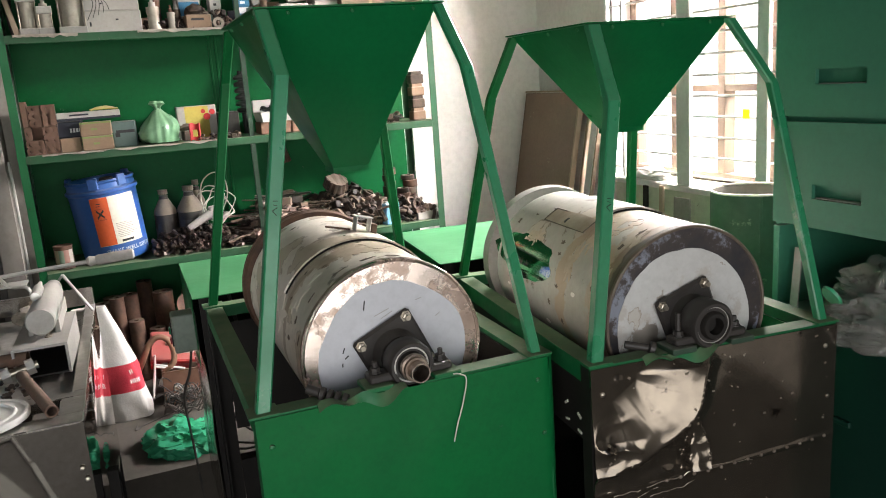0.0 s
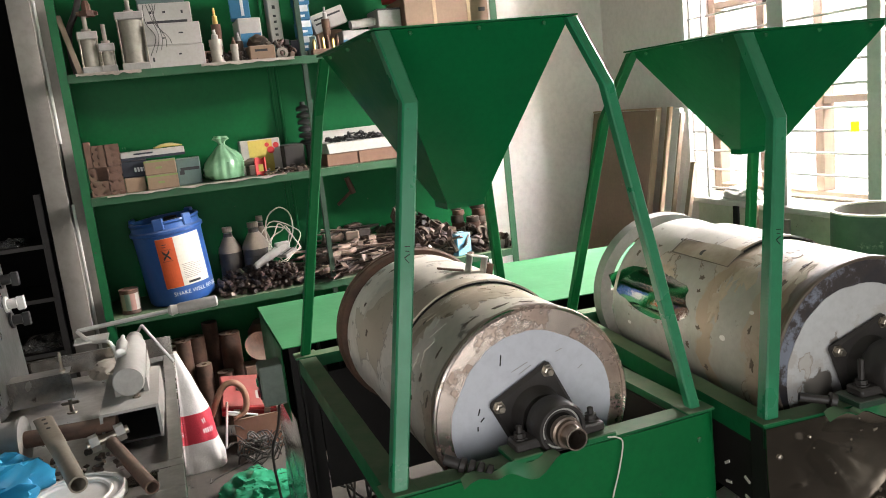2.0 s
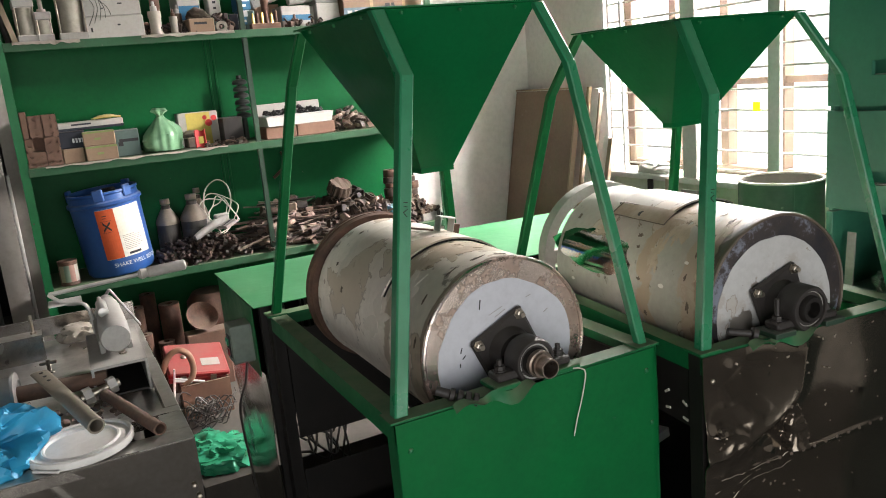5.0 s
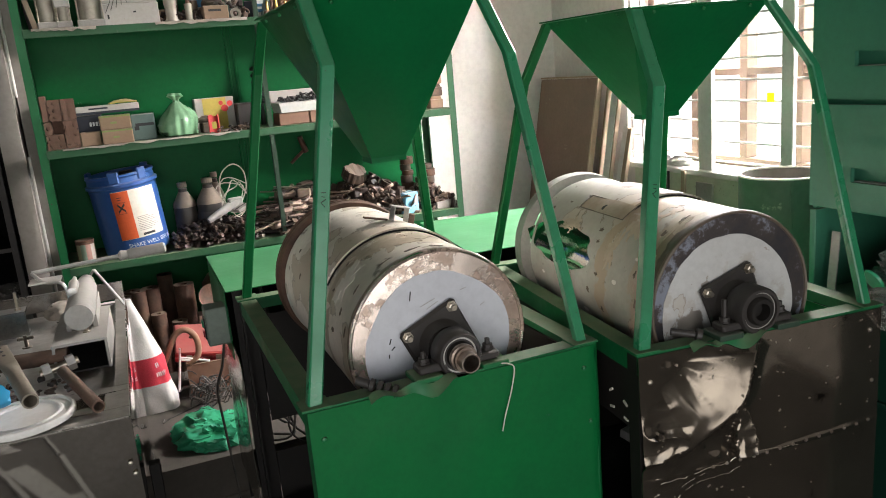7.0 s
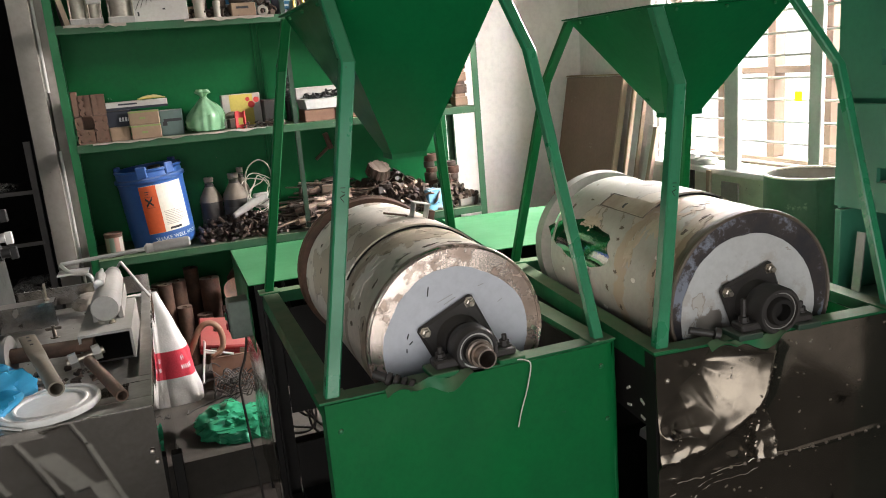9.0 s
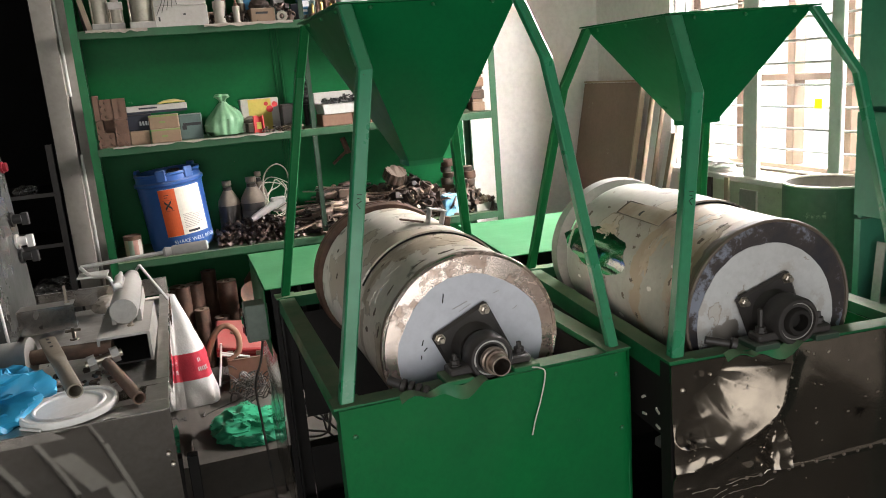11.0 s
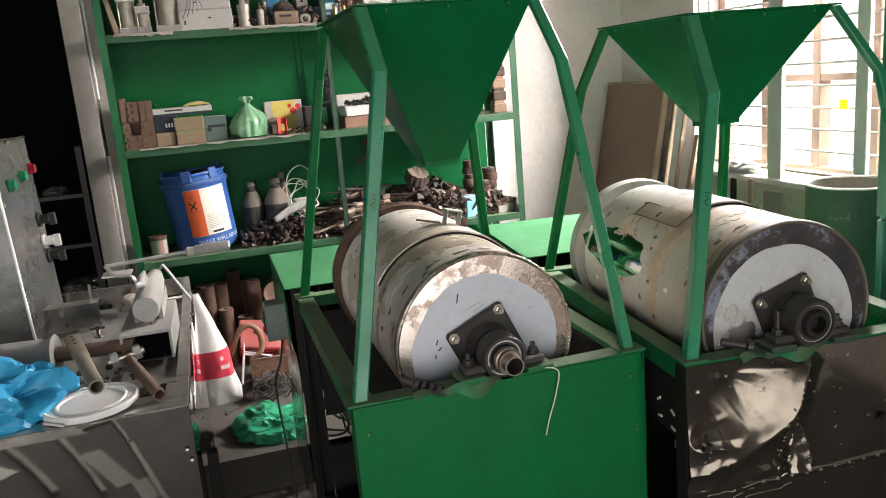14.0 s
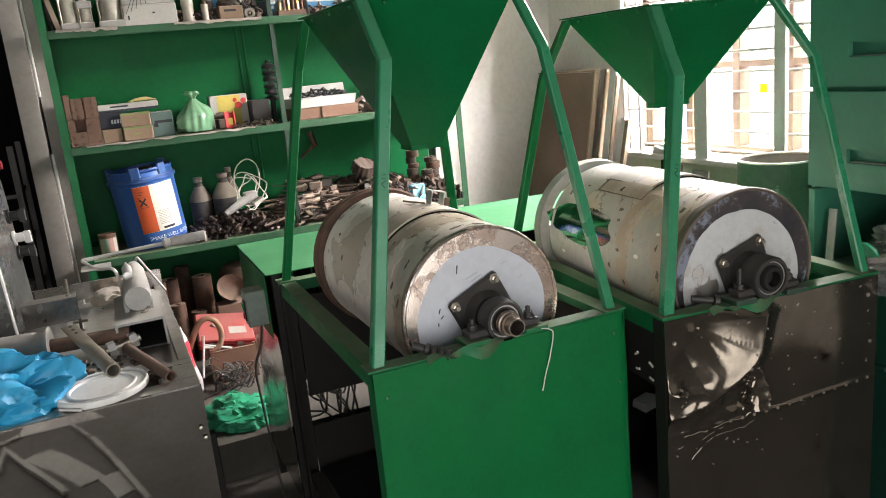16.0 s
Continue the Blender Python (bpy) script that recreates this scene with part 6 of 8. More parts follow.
for k in range(2):
    carton("kraft_carton", "kraft carton with a green band, stacked", -0.304, -0.180, 2.335, 2.42, Z2 + 0.0605 * k, Z2 + 0.06 + 0.0605 * k, KRAFT, (1, -2)[k], marks=((0.0, 1.0, 0.86, 0.98), (0.35, 0.55, 0.4, 0.55)), mark_mat=card("olive_print%d" % k, (0.20, 0.24, 0.08)), group="kraft cartons")
carton("slate_carton", "dark slate carton with a tool picture", -0.176, -0.080, 2.39, 2.50, Z2, Z2 + 0.112, SLATE_CARD, -3, marks=((0.15, 0.95, 0.55, 0.66), (0.1, 0.3, 0.40, 0.55)))
carton("white_carton", "long white and blue carton lying on the others", -0.392, -0.140, 2.36, 2.46, Z2 + 0.1305, Z2 + 0.165, WHITE_CARD, 4, marks=((0.0, 1.0, 0.0, 0.3), (0.2, 0.5, 0.55, 0.75)), mark_mat=NAVY_CARD, group="white cartons")
t = thing("yellow_packet", "yellow foil packet on the long carton", "packet", (-0.20, 2.375, Z2 + 0.166), 12)
bm = B()
sheet(bm, lambda u, v: (-0.055 + 0.11 * u, -0.02 + 0.04 * v, 0.006 + 0.012 * math.sin(math.pi * u) * math.sin(math.pi * v) + 0.003 * noise.noise((u * 5, v * 5, 2))), 14, 8, 0.004)
part("foil", bm, YELLOW_CARD, t, smooth=True)
t = thing("green_plastic_bag", "knotted pale green plastic bag on the shelf", "bag", (0.022, 2.43, Z2))
bm = B()
prof = [(0.0, 0.060), (0.006, 0.078), (0.025, 0.086), (0.05, 0.087), (0.075, 0.080), (0.10, 0.066), (0.12, 0.048), (0.138, 0.028), (0.150, 0.014), (0.156, 0.012), (0.164, 0.018), (0.175, 0.030), (0.186, 0.022)]
rings = lathe(bm, (0, 0, 0), (0, 0, 1), [(0, 0.0)] + prof, 64)
for ring in rings[1:]:
    for v in ring:
        a = math.atan2(v.co.y, v.co.x)
        f = 1 + 0.018 * math.sin(13 * a + 9 * v.co.z) * (0.4 + 9 * v.co.z) + 0.26 * noise.noise(v.co * 14) + 0.15 * noise.noise(v.co * 38) + (0.25 * math.sin(5 * a) if v.co.z > 0.155 else 0)
        v.co.x *= f
        v.co.y *= f
        v.co.z += 0.006 * noise.noise(v.co * 30) if v.co.z > 0.01 else 0
part("bag", bm, PALE_BAG, t, smooth=True)
b = carton("fruit_carton", "white and yellow carton with red fruit print", 0.105, 0.283, 2.52, 2.60, Z2, Z2 + 0.152, WHITE_CARD, 0, marks=((0.20, 0.80, 0.03, 0.98),), mark_mat=YELLOW_CARD)
for x, z, r in ((0.045, 0.10, 0.016), (0.07, 0.12, 0.013), (0.03, 0.125, 0.010)):
    bm = B()
    cyl(bm, (x, -0.0425, z), (x, -0.0402, z), r, seg=20)
    part("fruit_print", bm, RED_CARD, b)
carton("brown_block", "grey stone block in front of the carton", 0.115, 0.175, 2.42, 2.48, Z2, Z2 + 0.045, GREASY, 8, category="block")
crumple("rag", 5, (0.04, 0.03, 0.022), GREASY, None, 3, 0.4, 0.6)
bpy.data.objects["rag"].location = (0.14, 2.45, Z2 + 0.0465)
tagged(bpy.data.objects["rag"], "dark oily rag on a stone block", "rag")
t = thing("snack_packet", "crumpled red and yellow packet at the shelf edge", "packet", (0.160, 2.335, Z2), -8)
bm = B()
sheet(bm, lambda u, v: (-0.02 + 0.04 * u, 0.012 * math.sin(3 * u) + 0.01 * v, 0.002 + 0.075 * v + 0.004 * math.sin(7 * u)), 8, 8, 0.006)
part("foil", bm, RED_CARD, t, smooth=True)
bm = B()
box(bm, -0.008, 0.012, -0.008, -0.005, 0.02, 0.05)
part("print", bm, YELLOW_CARD, t)


def bits(name, label, at, ext, n, seed, kinds, size, mat, category="scrap", lay=0.35, yaw=None, heading=0.12):
    """A heap of loose steel bits: bars, rings, plates and studs lying over one another."""
    rnd = random.Random(seed)
    bm = B()
    for i in range(n):
        x, y = rnd.uniform(-1, 1), rnd.uniform(-1, 1)
        top = (1 - 0.55 * abs(x) ** 1.5) * (1 - 0.35 * y * (1 if y < 0 else -1) * -1 if y < 0 else 1)
        z = rnd.uniform(0.04, 1) * ext[2] * top
        s = size * rnd.uniform(0.6, 1.4)
        kind = rnd.choice(kinds)
        m = Matrix.Translation((x * ext[0], y * ext[1], z)) @ Euler((rnd.gauss(0, lay), rnd.gauss(0, lay), rnd.uniform(0, 6.28) if yaw is None else rnd.gauss(heading, yaw))).to_matrix().to_4x4()
        tmp = B()
        if kind == "bar":
            box(tmp, -s * 2.4, s * 2.4, -s * 0.20, s * 0.20, -s * 0.06, s * 0.06)
        elif kind == "plate":
            box(tmp, -s, s, -s * 0.7, s * 0.7, -s * 0.08, s * 0.08)
        elif kind == "ring":
            lathe(tmp, (0, 0, -s * 0.2), (0, 0, 1), [(0, s * 0.45), (0, s * 0.8), (s * 0.4, s * 0.8), (s * 0.4, s * 0.45)], 16, True)
        elif kind == "stud":
            cyl(tmp, (-s, 0, 0), (s, 0, 0), s * 0.26, seg=8)
            cyl(tmp, (s * 0.6, 0, 0), (s, 0, 0), s * 0.45, seg=6)
        elif kind == "rod":
            cyl(tmp, (-s, 0, 0), (s, 0, 0), s * 0.21, seg=9)
        elif kind == "block":
            box(tmp, -s * 0.6, s * 0.6, -s * 0.45, s * 0.45, -s * 0.4, s * 0.4, s * 0.08)
        elif kind == "elbow":
            tube(tmp, smoothline([(-s, 0, 0), (0, 0, 0), (s * 0.5, s * 0.6, 0.1 * s)], 4), s * 0.3, 8)
        bmesh.ops.transform(tmp, matrix=m, verts=tmp.verts)
        for v in tmp.verts:
            v.co.z = max(v.co.z, 0.0005)
        me = bpy.data.meshes.new("bit")
        tmp.to_mesh(me)
        tmp.free()
        bm.from_mesh(me)
        bpy.data.meshes.remove(me)
    ob = part(name, bm, mat, None, label)
    ob.location = at
    return tagged(ob, label, category, kind="stuff")


bits("small_parts", "oily fittings crowded between the cartons", (0.10, 2.40, Z1), (0.10, 0.05, 0.07), 46, 31, ("stud", "ring", "block", "elbow"), 0.020, GREASY_MIX, "fittings", 0.6)
bits("small_parts", "brown fittings and offcuts beside the peg block", (0.70, 2.365, Z1), (0.09, 0.03, 0.06), 34, 32, ("stud", "ring", "block", "elbow"), 0.017, GREASY_MIX, "fittings", 0.6)
bits("small_parts", "loose fittings heaped behind the white bottles", (0.34, 2.42, Z1), (0.05, 0.04, 0.10), 30, 33, ("stud", "ring", "block"), 0.020, GREASY_MIX, "fittings", 0.6)
bits("small_parts", "loose dark fittings at the shelf edge", (0.22, 2.345, Z2), (0.05, 0.03, 0.03), 18, 4, ("ring", "stud", "block"), 0.012, SCRAP)
carton("dark_case", "dark brown worn case on the shelf", 0.285, 0.375, 2.44, 2.60, Z2, Z2 + 0.115, CAST, 0)
bits("small_parts", "dark blocks and offcuts beside the case", (0.325, 2.36, Z2), (0.05, 0.04, 0.03), 14, 9, ("block", "plate"), 0.02, SCRAP)
rnd = random.Random(77)
for k in range(9):
    x, w = (0.015, 0.40, 0.435, 0.475, 0.68, 0.735, 0.76, 0.30, 0.26)[k], rnd.uniform(0.03, 0.05)
    y, h = rnd.uniform(2.40, 2.43), rnd.uniform(0.05, 0.10)
    carton("parts_box", "small worn carton end wedged among fittings", x - w / 2, x + w / 2, y, y + 0.035, Z1, Z1 + h, (KRAFT, NAVY_CARD, WHITE_CARD, SLATE_CARD)[k % 4], rnd.uniform(-25, 25), tilt=rnd.uniform(-5, 5), group="small cartons")
t = thing("coil_stack", "stack of black coil springs", "springs", (0.425, 2.60, Z2))
for k in range(6):
    bm = B()
    lathe(bm, (0, 0, 0.10 + 0.031 * k), (0, 0, 1), [(0, 0.012), (0.004, 0.033), (0.014, 0.036), (0.022, 0.030), (0.028, 0.012)], 20)
    part("coil", bm, BLACK, t, smooth=True)
bm = B()
cyl(bm, (0, 0, 0.0), (0, 0, 0.30), 0.012)
part("spindle", bm, BLACK, t, smooth=True)
b = carton("brown_block", "low brown wooden box under the tray", 0.60, 0.785, 2.345, 2.50, Z2, Z2 + 0.055, BROWN_BOX, 0, category="box")
t = thing("parts_tray", "white foam tray filled with black bolts", "tray", (0.605, 2.43, Z2 + 0.056), 2)
bm = B()
hexa(bm, [(-0.14, -0.085, 0), (0.165, -0.085, 0), (0.165, 0.085, 0), (-0.14, 0.085, 0), (-0.15, -0.095, 0.045), (0.175, -0.095, 0.045), (0.175, 0.095, 0.045), (-0.15, 0.095, 0.045)])
part("tray", bm, WHITE_PLASTIC, t)
bm = B()
box(bm, -0.15, 0.175, 0.085, 0.095, 0.045, 0.10, 0.003)
part("lid_flap", bm, WHITE_CARD, t)
carton("parts_box", "low grey-brown box that carries the tray", 0.455, 0.598, 2.35, 2.50, Z2, Z2 + 0.055, BROWN_BOX, 0)
bits("bolts", "black bolts heaped in the white tray", (0.615, 2.41, Z2 + 0.102), (0.13, 0.06, 0.035), 110, 11, ("stud", "stud", "ring"), 0.014, BLACK, "bolts")
bits("gears", "brown gears and rings on the shelf", (0.885, 2.42, Z2), (0.09, 0.07, 0.11), 60, 12, ("ring", "ring", "block"), 0.03, SCRAP)
bits("gears", "reddish rings and offcuts on the shelf", (1.08, 2.44, Z2), (0.10, 0.07, 0.06), 30, 13, ("ring", "block", "plate"), 0.026, SCRAP)
t = thing("terminal_stack", "stack of brown connector blocks at the shelf end", "connectors", (1.262, 2.43, Z2))
for k in range(4):
    bm = B()
    box(bm, -0.035, 0.035, -0.03, 0.03, 0.06 * k, 0.06 * k + 0.045, 0.004)
    box(bm, -0.026, 0.026, -0.024, 0.024, 0.06 * k + 0.045, 0.06 * k + 0.06)
    part("connector", bm, GREASY if k % 2 else KRAFT, t)
t = thing("newspaper_sheet", "yellowed newspaper lining the shelf edge", "paper", (0, 0, 0), 0, "newspaper sheets")
bm = B()
sheet(bm, lambda u, v: (-0.46 + 0.72 * u, 2.284 - 0.008 * v, Z2 + 0.0018 - v * (0.006 + 0.012 * noise.noise((u * 12, 3, 1)))), 40, 2, 0.0006)
part("sheet", bm, NEWS, t)

# ---- things on the lower shelf ----
t = thing("paint_tin", "rusty paint tin with a faded coloured label", "tin", (-0.452, 2.372, Z3))
bm = B()
lathe(bm, (0, 0, 0), (0, 0, 1), [(0, 0), (0, 0.038), (0.004, 0.040), (0.010, 0.038), (0.095, 0.038), (0.10, 0.040), (0.104, 0.038), (0.100, 0.034), (0.098, 0)], 36)
part("can", bm, RUST, t, smooth=True)
for k, (c, a) in enumerate((((0.34, 0.30, 0.20), 0), ((0.20, 0.27, 0.20), 1), ((0.34, 0.19, 0.15), 2), ((0.45, 0.42, 0.36), 3))):
    bm = B()
    sheet(bm, lambda u, v: (0.0388 * math.cos(radians(-150 + 32 * a + 32 * u)), 0.0388 * math.sin(radians(-150 + 32 * a + 32 * u)), 0.016 + 0.07 * v), 8, 1, 0.0006)
    part("label_stripe", bm, card("tin_stripe%d" % k, c, spots=0.3), t)


def blue_drum():
    R, H = 0.142, 0.375
    t = thing("plastic_drum", "blue plastic drum with orange and cream warning label", "drum", (-0.245, 2.455, Z3), 9)
    t.matrix_basis = pose(-0.238, 2.455, Z3 + 0.011, 0, -4.5, 9)
    bm = B()
    lathe(bm, (0, 0, 0), (0, 0, 1), [(0, 0), (0, R - 0.012), (0.012, R - 0.004), (0.06, R - 0.002), (0.28, R), (0.300, R + 0.002), (0.306, R + 0.010), (0.318, R + 0.010), (0.324, R + 0.001), (0.345, R - 0.002), (0.352, R + 0.004), (0.360, R + 0.002), (0.360, R - 0.010), (0.335, R - 0.016), (0.333, 0)], 64)
    part("body", bm, BLUE_DRUM, t, smooth=True)
    for a in (-60, 30, 150, 250):
        bm = B()
        c, s = math.cos(radians(a)), math.sin(radians(a))
        box(bm, -0.022, 0.022, -0.008, 0.008, 0.325, 0.375, 0.004, pose((R - 0.002) * c, (R - 0.002) * s, 0, 0, 0, a + 90))
        part("lug", bm, BLUE_DRUM, t)
    bm = B()
    lathe(bm, (0.03, 0.02, 0.334), (0, 0, 1), [(0, 0.03), (0.02, 0.03), (0.024, 0.026), (0.024, 0)], 20)
    part("cap", bm, BLACK, t, smooth=True)

    def curved(a0, a1, z0, z1, r, mat, name, n=14):
        b = B()
        sheet(b, lambda u, v: (r * math.cos(radians(a0 + (a1 - a0) * u)), r * math.sin(radians(a0 + (a1 - a0) * u)), z0 + (z1 - z0) * v), n, 1, 0.0006)
        return part(name, b, mat, t)
    lab = curved(-122, -42, 0.075, 0.290, R + 0.0010, PAPER, "label", 20)
    curved(-122, -93, 0.076, 0.289, R + 0.0018, ORANGE, "orange_panel", 8)
    for s in (-1, 1):
        b = B()
        r = R + 0.0024
        sheet(b, lambda u, v: (r * math.cos(radians(-108.5 + 6.0 * (u - 0.5) * 2) + s * 0.0), r * math.sin(radians(-108.5 + 6.0 * (u - 0.5) * 2)), 0.2175 + s * (u - 0.5) * 0.034 + (v - 0.5) * 0.011), 8, 1, 0.0006)
        part("cross_bar", b, INK, lab)
    for z in (0.192, 0.2405):
        curved(-117, -100, z, z + 0.0012, R + 0.0022, INK, "rule_line", 6)
    for k, w in enumerate((8, 6)):
        curved(-113, -113 + w, 0.262 - 0.010 * k, 0.265 - 0.010 * k, R + 0.0022, INK, "rule_line", 4)
    for k in range(9):
        curved(-88, -88 + (20, 34, 30, 36, 26, 34, 38, 30, 22)[k], 0.165 - 0.0075 * k, 0.1675 - 0.0075 * k, R + 0.0018, GREY_METAL, "print_line", 6)
    curved(-84, -62, 0.082, 0.092, R + 0.0018, INK, "print_box", 6)
    bm = text_bm("SHAKE WELL BEFORE", 0.024)
    for v in bm.verts:
        a = radians(-113) + v.co.x / (R + 0.001)
        v.co = ((R + 0.0012) * math.cos(a), (R + 0.0012) * math.sin(a), 0.040 + v.co.y)
    part("lettering", bm, WHITE_INK, t, "white lettering under the label")
    return t


blue_drum()


def bottle(x, y, r, h, label):
    t = thing("bottle", label, "bottle", (x, y, Z3), 0, "bottles")
    bm = B()
    lathe(bm, (0, 0, 0), (0, 0, 1), [(0, 0), (0, r), (h * 0.03, r * 1.0), (h * 0.60, r), (h * 0.66, r * 0.93), (h * 0.84, r * 0.40), (h * 0.90, r * 0.38), (h * 0.90, 0)], 28)
    part("body", bm, BOTTLE, t, smooth=True)
    bm = B()
    lathe(bm, (0, 0, h * 0.58), (0, 0, 1), [(0, r + 0.001), (h * 0.02, r + 0.001), (h * 0.08, r * 0.93 + 0.001), (h * 0.26, r * 0.40 + 0.001), (h * 0.26, r * 0.3), (0, r * 0.9)], 28, True)
    part("shoulder", bm, DUSTY_TOP, t, "dusty tan shoulder", smooth=True)
    bm = B()
    lathe(bm, (0, 0, h * 0.92), (0, 0, 1), [(0, r * 0.42), (h * 0.08, r * 0.42), (h * 0.08, 0)], 16)
    part("cap", bm, DUSTY_TOP, t)
    bm = B()
    lathe(bm, (0, 0, h * 0.10), (0, 0, 1), [(0, r + 0.0008), (h * 0.36, r + 0.0008)], 28)
    part("label", bm, DULL_TIN if r > 0.055 else BOTTLE, t)


bottle(-0.005, 2.56, 0.052, 0.275, "dusty dark bottle with a narrow neck")
bottle(0.108, 2.53, 0.060, 0.285, "dusty grey bottle with a grey label")
bottle(0.150, 2.61, 0.038, 0.30, "dusty dark bottle at the back")
t = thing("cable_coil", "loose coil of cream electrical cable", "cable", (0.235, 2.52, Z3 + 0.10))
rnd = random.Random(5)
for k in range(4):
    bm = B()
    r, tx, ty, ph = rnd.uniform(0.04, 0.075), rnd.uniform(-0.6, 0.6), rnd.uniform(-0.5, 0.5), rnd.uniform(0, 6)
    tube(bm, [(r * math.cos(a) + 0.02 * math.sin(2 * a + ph) + 0.01 * k - 0.02, 0.035 * math.sin(a + tx) + ty * 0.05, 0.075 + r * 1.15 * math.sin(a) + 0.012 * math.cos(3 * a + ph)) for a in [2 * math.pi * i / 26 for i in range(27)]], 0.0026, 6)
    part("loop", bm, CABLE_WHITE, t, smooth=True)
bm = B()
tube(bm, smoothline([(-0.06, 0.0, 0.02), (-0.075, 0.0, 0.12), (-0.055, 0.0, 0.20), (0.0, 0.0, 0.235), (0.045, 0.0, 0.20), (0.05, 0.0, 0.12), (0.02, 0.0, 0.05)], 6), 0.0032, 6)
part("loop", bm, CABLE_WHITE, t, smooth=True)
bits("steel_studs", "heap of short rusty steel studs", (0.115, 2.425, Z3), (0.20, 0.10, 0.115), 420, 21, ("rod",), 0.030, GREASY_MIX, "studs", 0.16, yaw=0.16, heading=1.75)
t = thing("spray_gun", "grey metal gun-like tool on the studs", "tool", (0.16, 2.40, Z3 + 0.105), 20)
bm = B()
lathe(bm, (-0.09, 0, 0.0), (1, 0, 0.42), [(0, 0), (0, 0.012), (0.02, 0.016), (0.15, 0.021), (0.18, 0.014), (0.18, 0)], 18)
box(bm, 0.02, 0.09, -0.014, 0.014, 0.02, 0.085, 0.006)
part("body", bm, GREY_METAL, t, smooth=True)
carton("paper_tag", "folded grey card lying on the tool", 0.20, 0.265, 2.36, 2.42, Z3 + 0.135, Z3 + 0.15, WHITE_CARD, 25, tilt=-20, category="card")
bits("scrap_bars", "pile of rusty flat bars and blades", (0.54, 2.46, Z3), (0.18, 0.14, 0.19), 360, 22, ("bar", "bar", "bar", "elbow", "block"), 0.044, SCRAP, "scrap", 0.12, yaw=0.45)
bits("scrap_parts", "heap of brown oily machine parts", (0.86, 2.48, Z3), (0.22, 0.14, 0.20), 380, 23, ("block", "ring", "elbow", "plate", "stud"), 0.034, SCRAP, "scrap", 0.5)
bits("scrap_bars", "rusty angle pieces laid along the shelf", (0.80, 2.37, Z3), (0.18, 0.06, 0.07), 50, 24, ("bar", "bar", "elbow"), 0.045, SCRAP, "scrap", 0.12, yaw=0.4)
t = thing("gear_wheel", "brown toothed gear on the heap", "gear", (0.80, 2.46, Z3 + 0.20))
bm = B()
seg = 48
ra = [bm.verts.new(((0.060 if (i // 2) % 2 else 0.056) * math.cos(2 * math.pi * i / seg), (0.060 if (i // 2) % 2 else 0.056) * math.sin(2 * math.pi * i / seg), 0)) for i in range(seg)]
rb = [bm.verts.new((v.co.x * 0.9, v.co.y * 0.9, 0.05)) for v in ra]
for i in range(seg):
    bm.faces.new((ra[i], ra[(i + 1) % seg], rb[(i + 1) % seg], rb[i]))
bm.faces.new(ra[::-1])
bm.faces.new(rb)
for v in bm.verts:
    v.co *= 1 + 0.22 * noise.noise(v.co * 55)
bmesh.ops.rotate(bm, verts=bm.verts, cent=(0, 0, 0), matrix=Euler((0.5, 0.25, 0)).to_matrix())
part("wheel", bm, GREASY, t)
carton("blue_carton", "small sky-blue carton on the shelf edge", 1.005, 1.085, 2.325, 2.40, Z3, Z3 + 0.105, card("sky_carton", (0.22, 0.52, 0.72)), 14, group="blue cartons")
for k, (x, y, r, n) in enumerate(((1.212, 2.50, 0.040, 7), (1.115, 2.54, 0.034, 8), (1.165, 2.46, 0.036, 5))):
    t = thing("bearing_stack", "stack of old brown bearings and flanges", "bearings", (x, y, Z3), 0, "bearing stacks")
    z = 0.0
    for i in range(n):
        hh = 0.026 + 0.012 * ((i * 7 + k) % 3) / 2
        rr = r * (1.0 - 0.16 * ((i * 5 + k) % 4) / 3)
        bm = B()
        lathe(bm, (0.006 * math.sin(i * 3), 0.006 * math.cos(i * 2), z), (0, 0, 1), [(0, rr * 0.45), (0, rr * 0.95), (0.004, rr), (hh - 0.005, rr), (hh - 0.001, rr * 0.95), (hh - 0.001, rr * 0.45)], 24, True)
        part("bearing", bm, RUST if i % 2 else GREASY, t, smooth=True)
        z += hh
bits("scrap_parts", "jumble of dusty rings, rollers and brackets", (1.185, 2.43, Z3), (0.10, 0.10, 0.15), 120, 29, ("ring", "ring", "block", "stud", "elbow"), 0.028, SCRAP, "scrap", 0.6)
carton("white_carton", "flattened white carton at the shelf end", 1.185, 1.29, 2.325, 2.36, Z3, Z3 + 0.05, WHITE_CARD, 0, group="white cartons")
t = thing("crank_handle", "dark crank handle hung on the back sheet", "handle", (0, 0, 0))
bm = B()
tube(bm, smoothline([(0.545, 2.672, 1.01), (0.58, 2.665, 1.04), (0.622, 2.66, 1.075)]), 0.008, 8)
tube(bm, [(0.625, 2.655, 1.06), (0.600, 2.65, 1.14)], 0.014, 10)
part("crank", bm, RUST, t, smooth=True)

# ---- things under the shelves ----
for k, (x, y, r, h) in enumerate(((-0.275, 2.40, 0.032, 0.40), (-0.222, 2.48, 0.040, 0.39), (-0.205, 2.38, 0.034, 0.285), (-0.15, 2.58, 0.035, 0.42), (-0.075, 2.46, 0.046, 0.385), (-0.30, 2.60, 0.04, 0.36), (-0.34, 2.46, 0.035, 0.37), (-0.12, 2.36, 0.035, 0.24))):
    t = thing("steel_tube", "short rusty brown tube standing on end", "tube", (x, y, Z4), 0, "steel tubes")
    bm = B()
    lathe(bm, (0, 0, 0), (0, 0, 1), [(0, r), (h, r), (h, r * 0.35), (h - 0.03, r * 0.33), (0, r * 0.33)], 28, True)
    part("tube", bm, RUST, t, smooth=True)
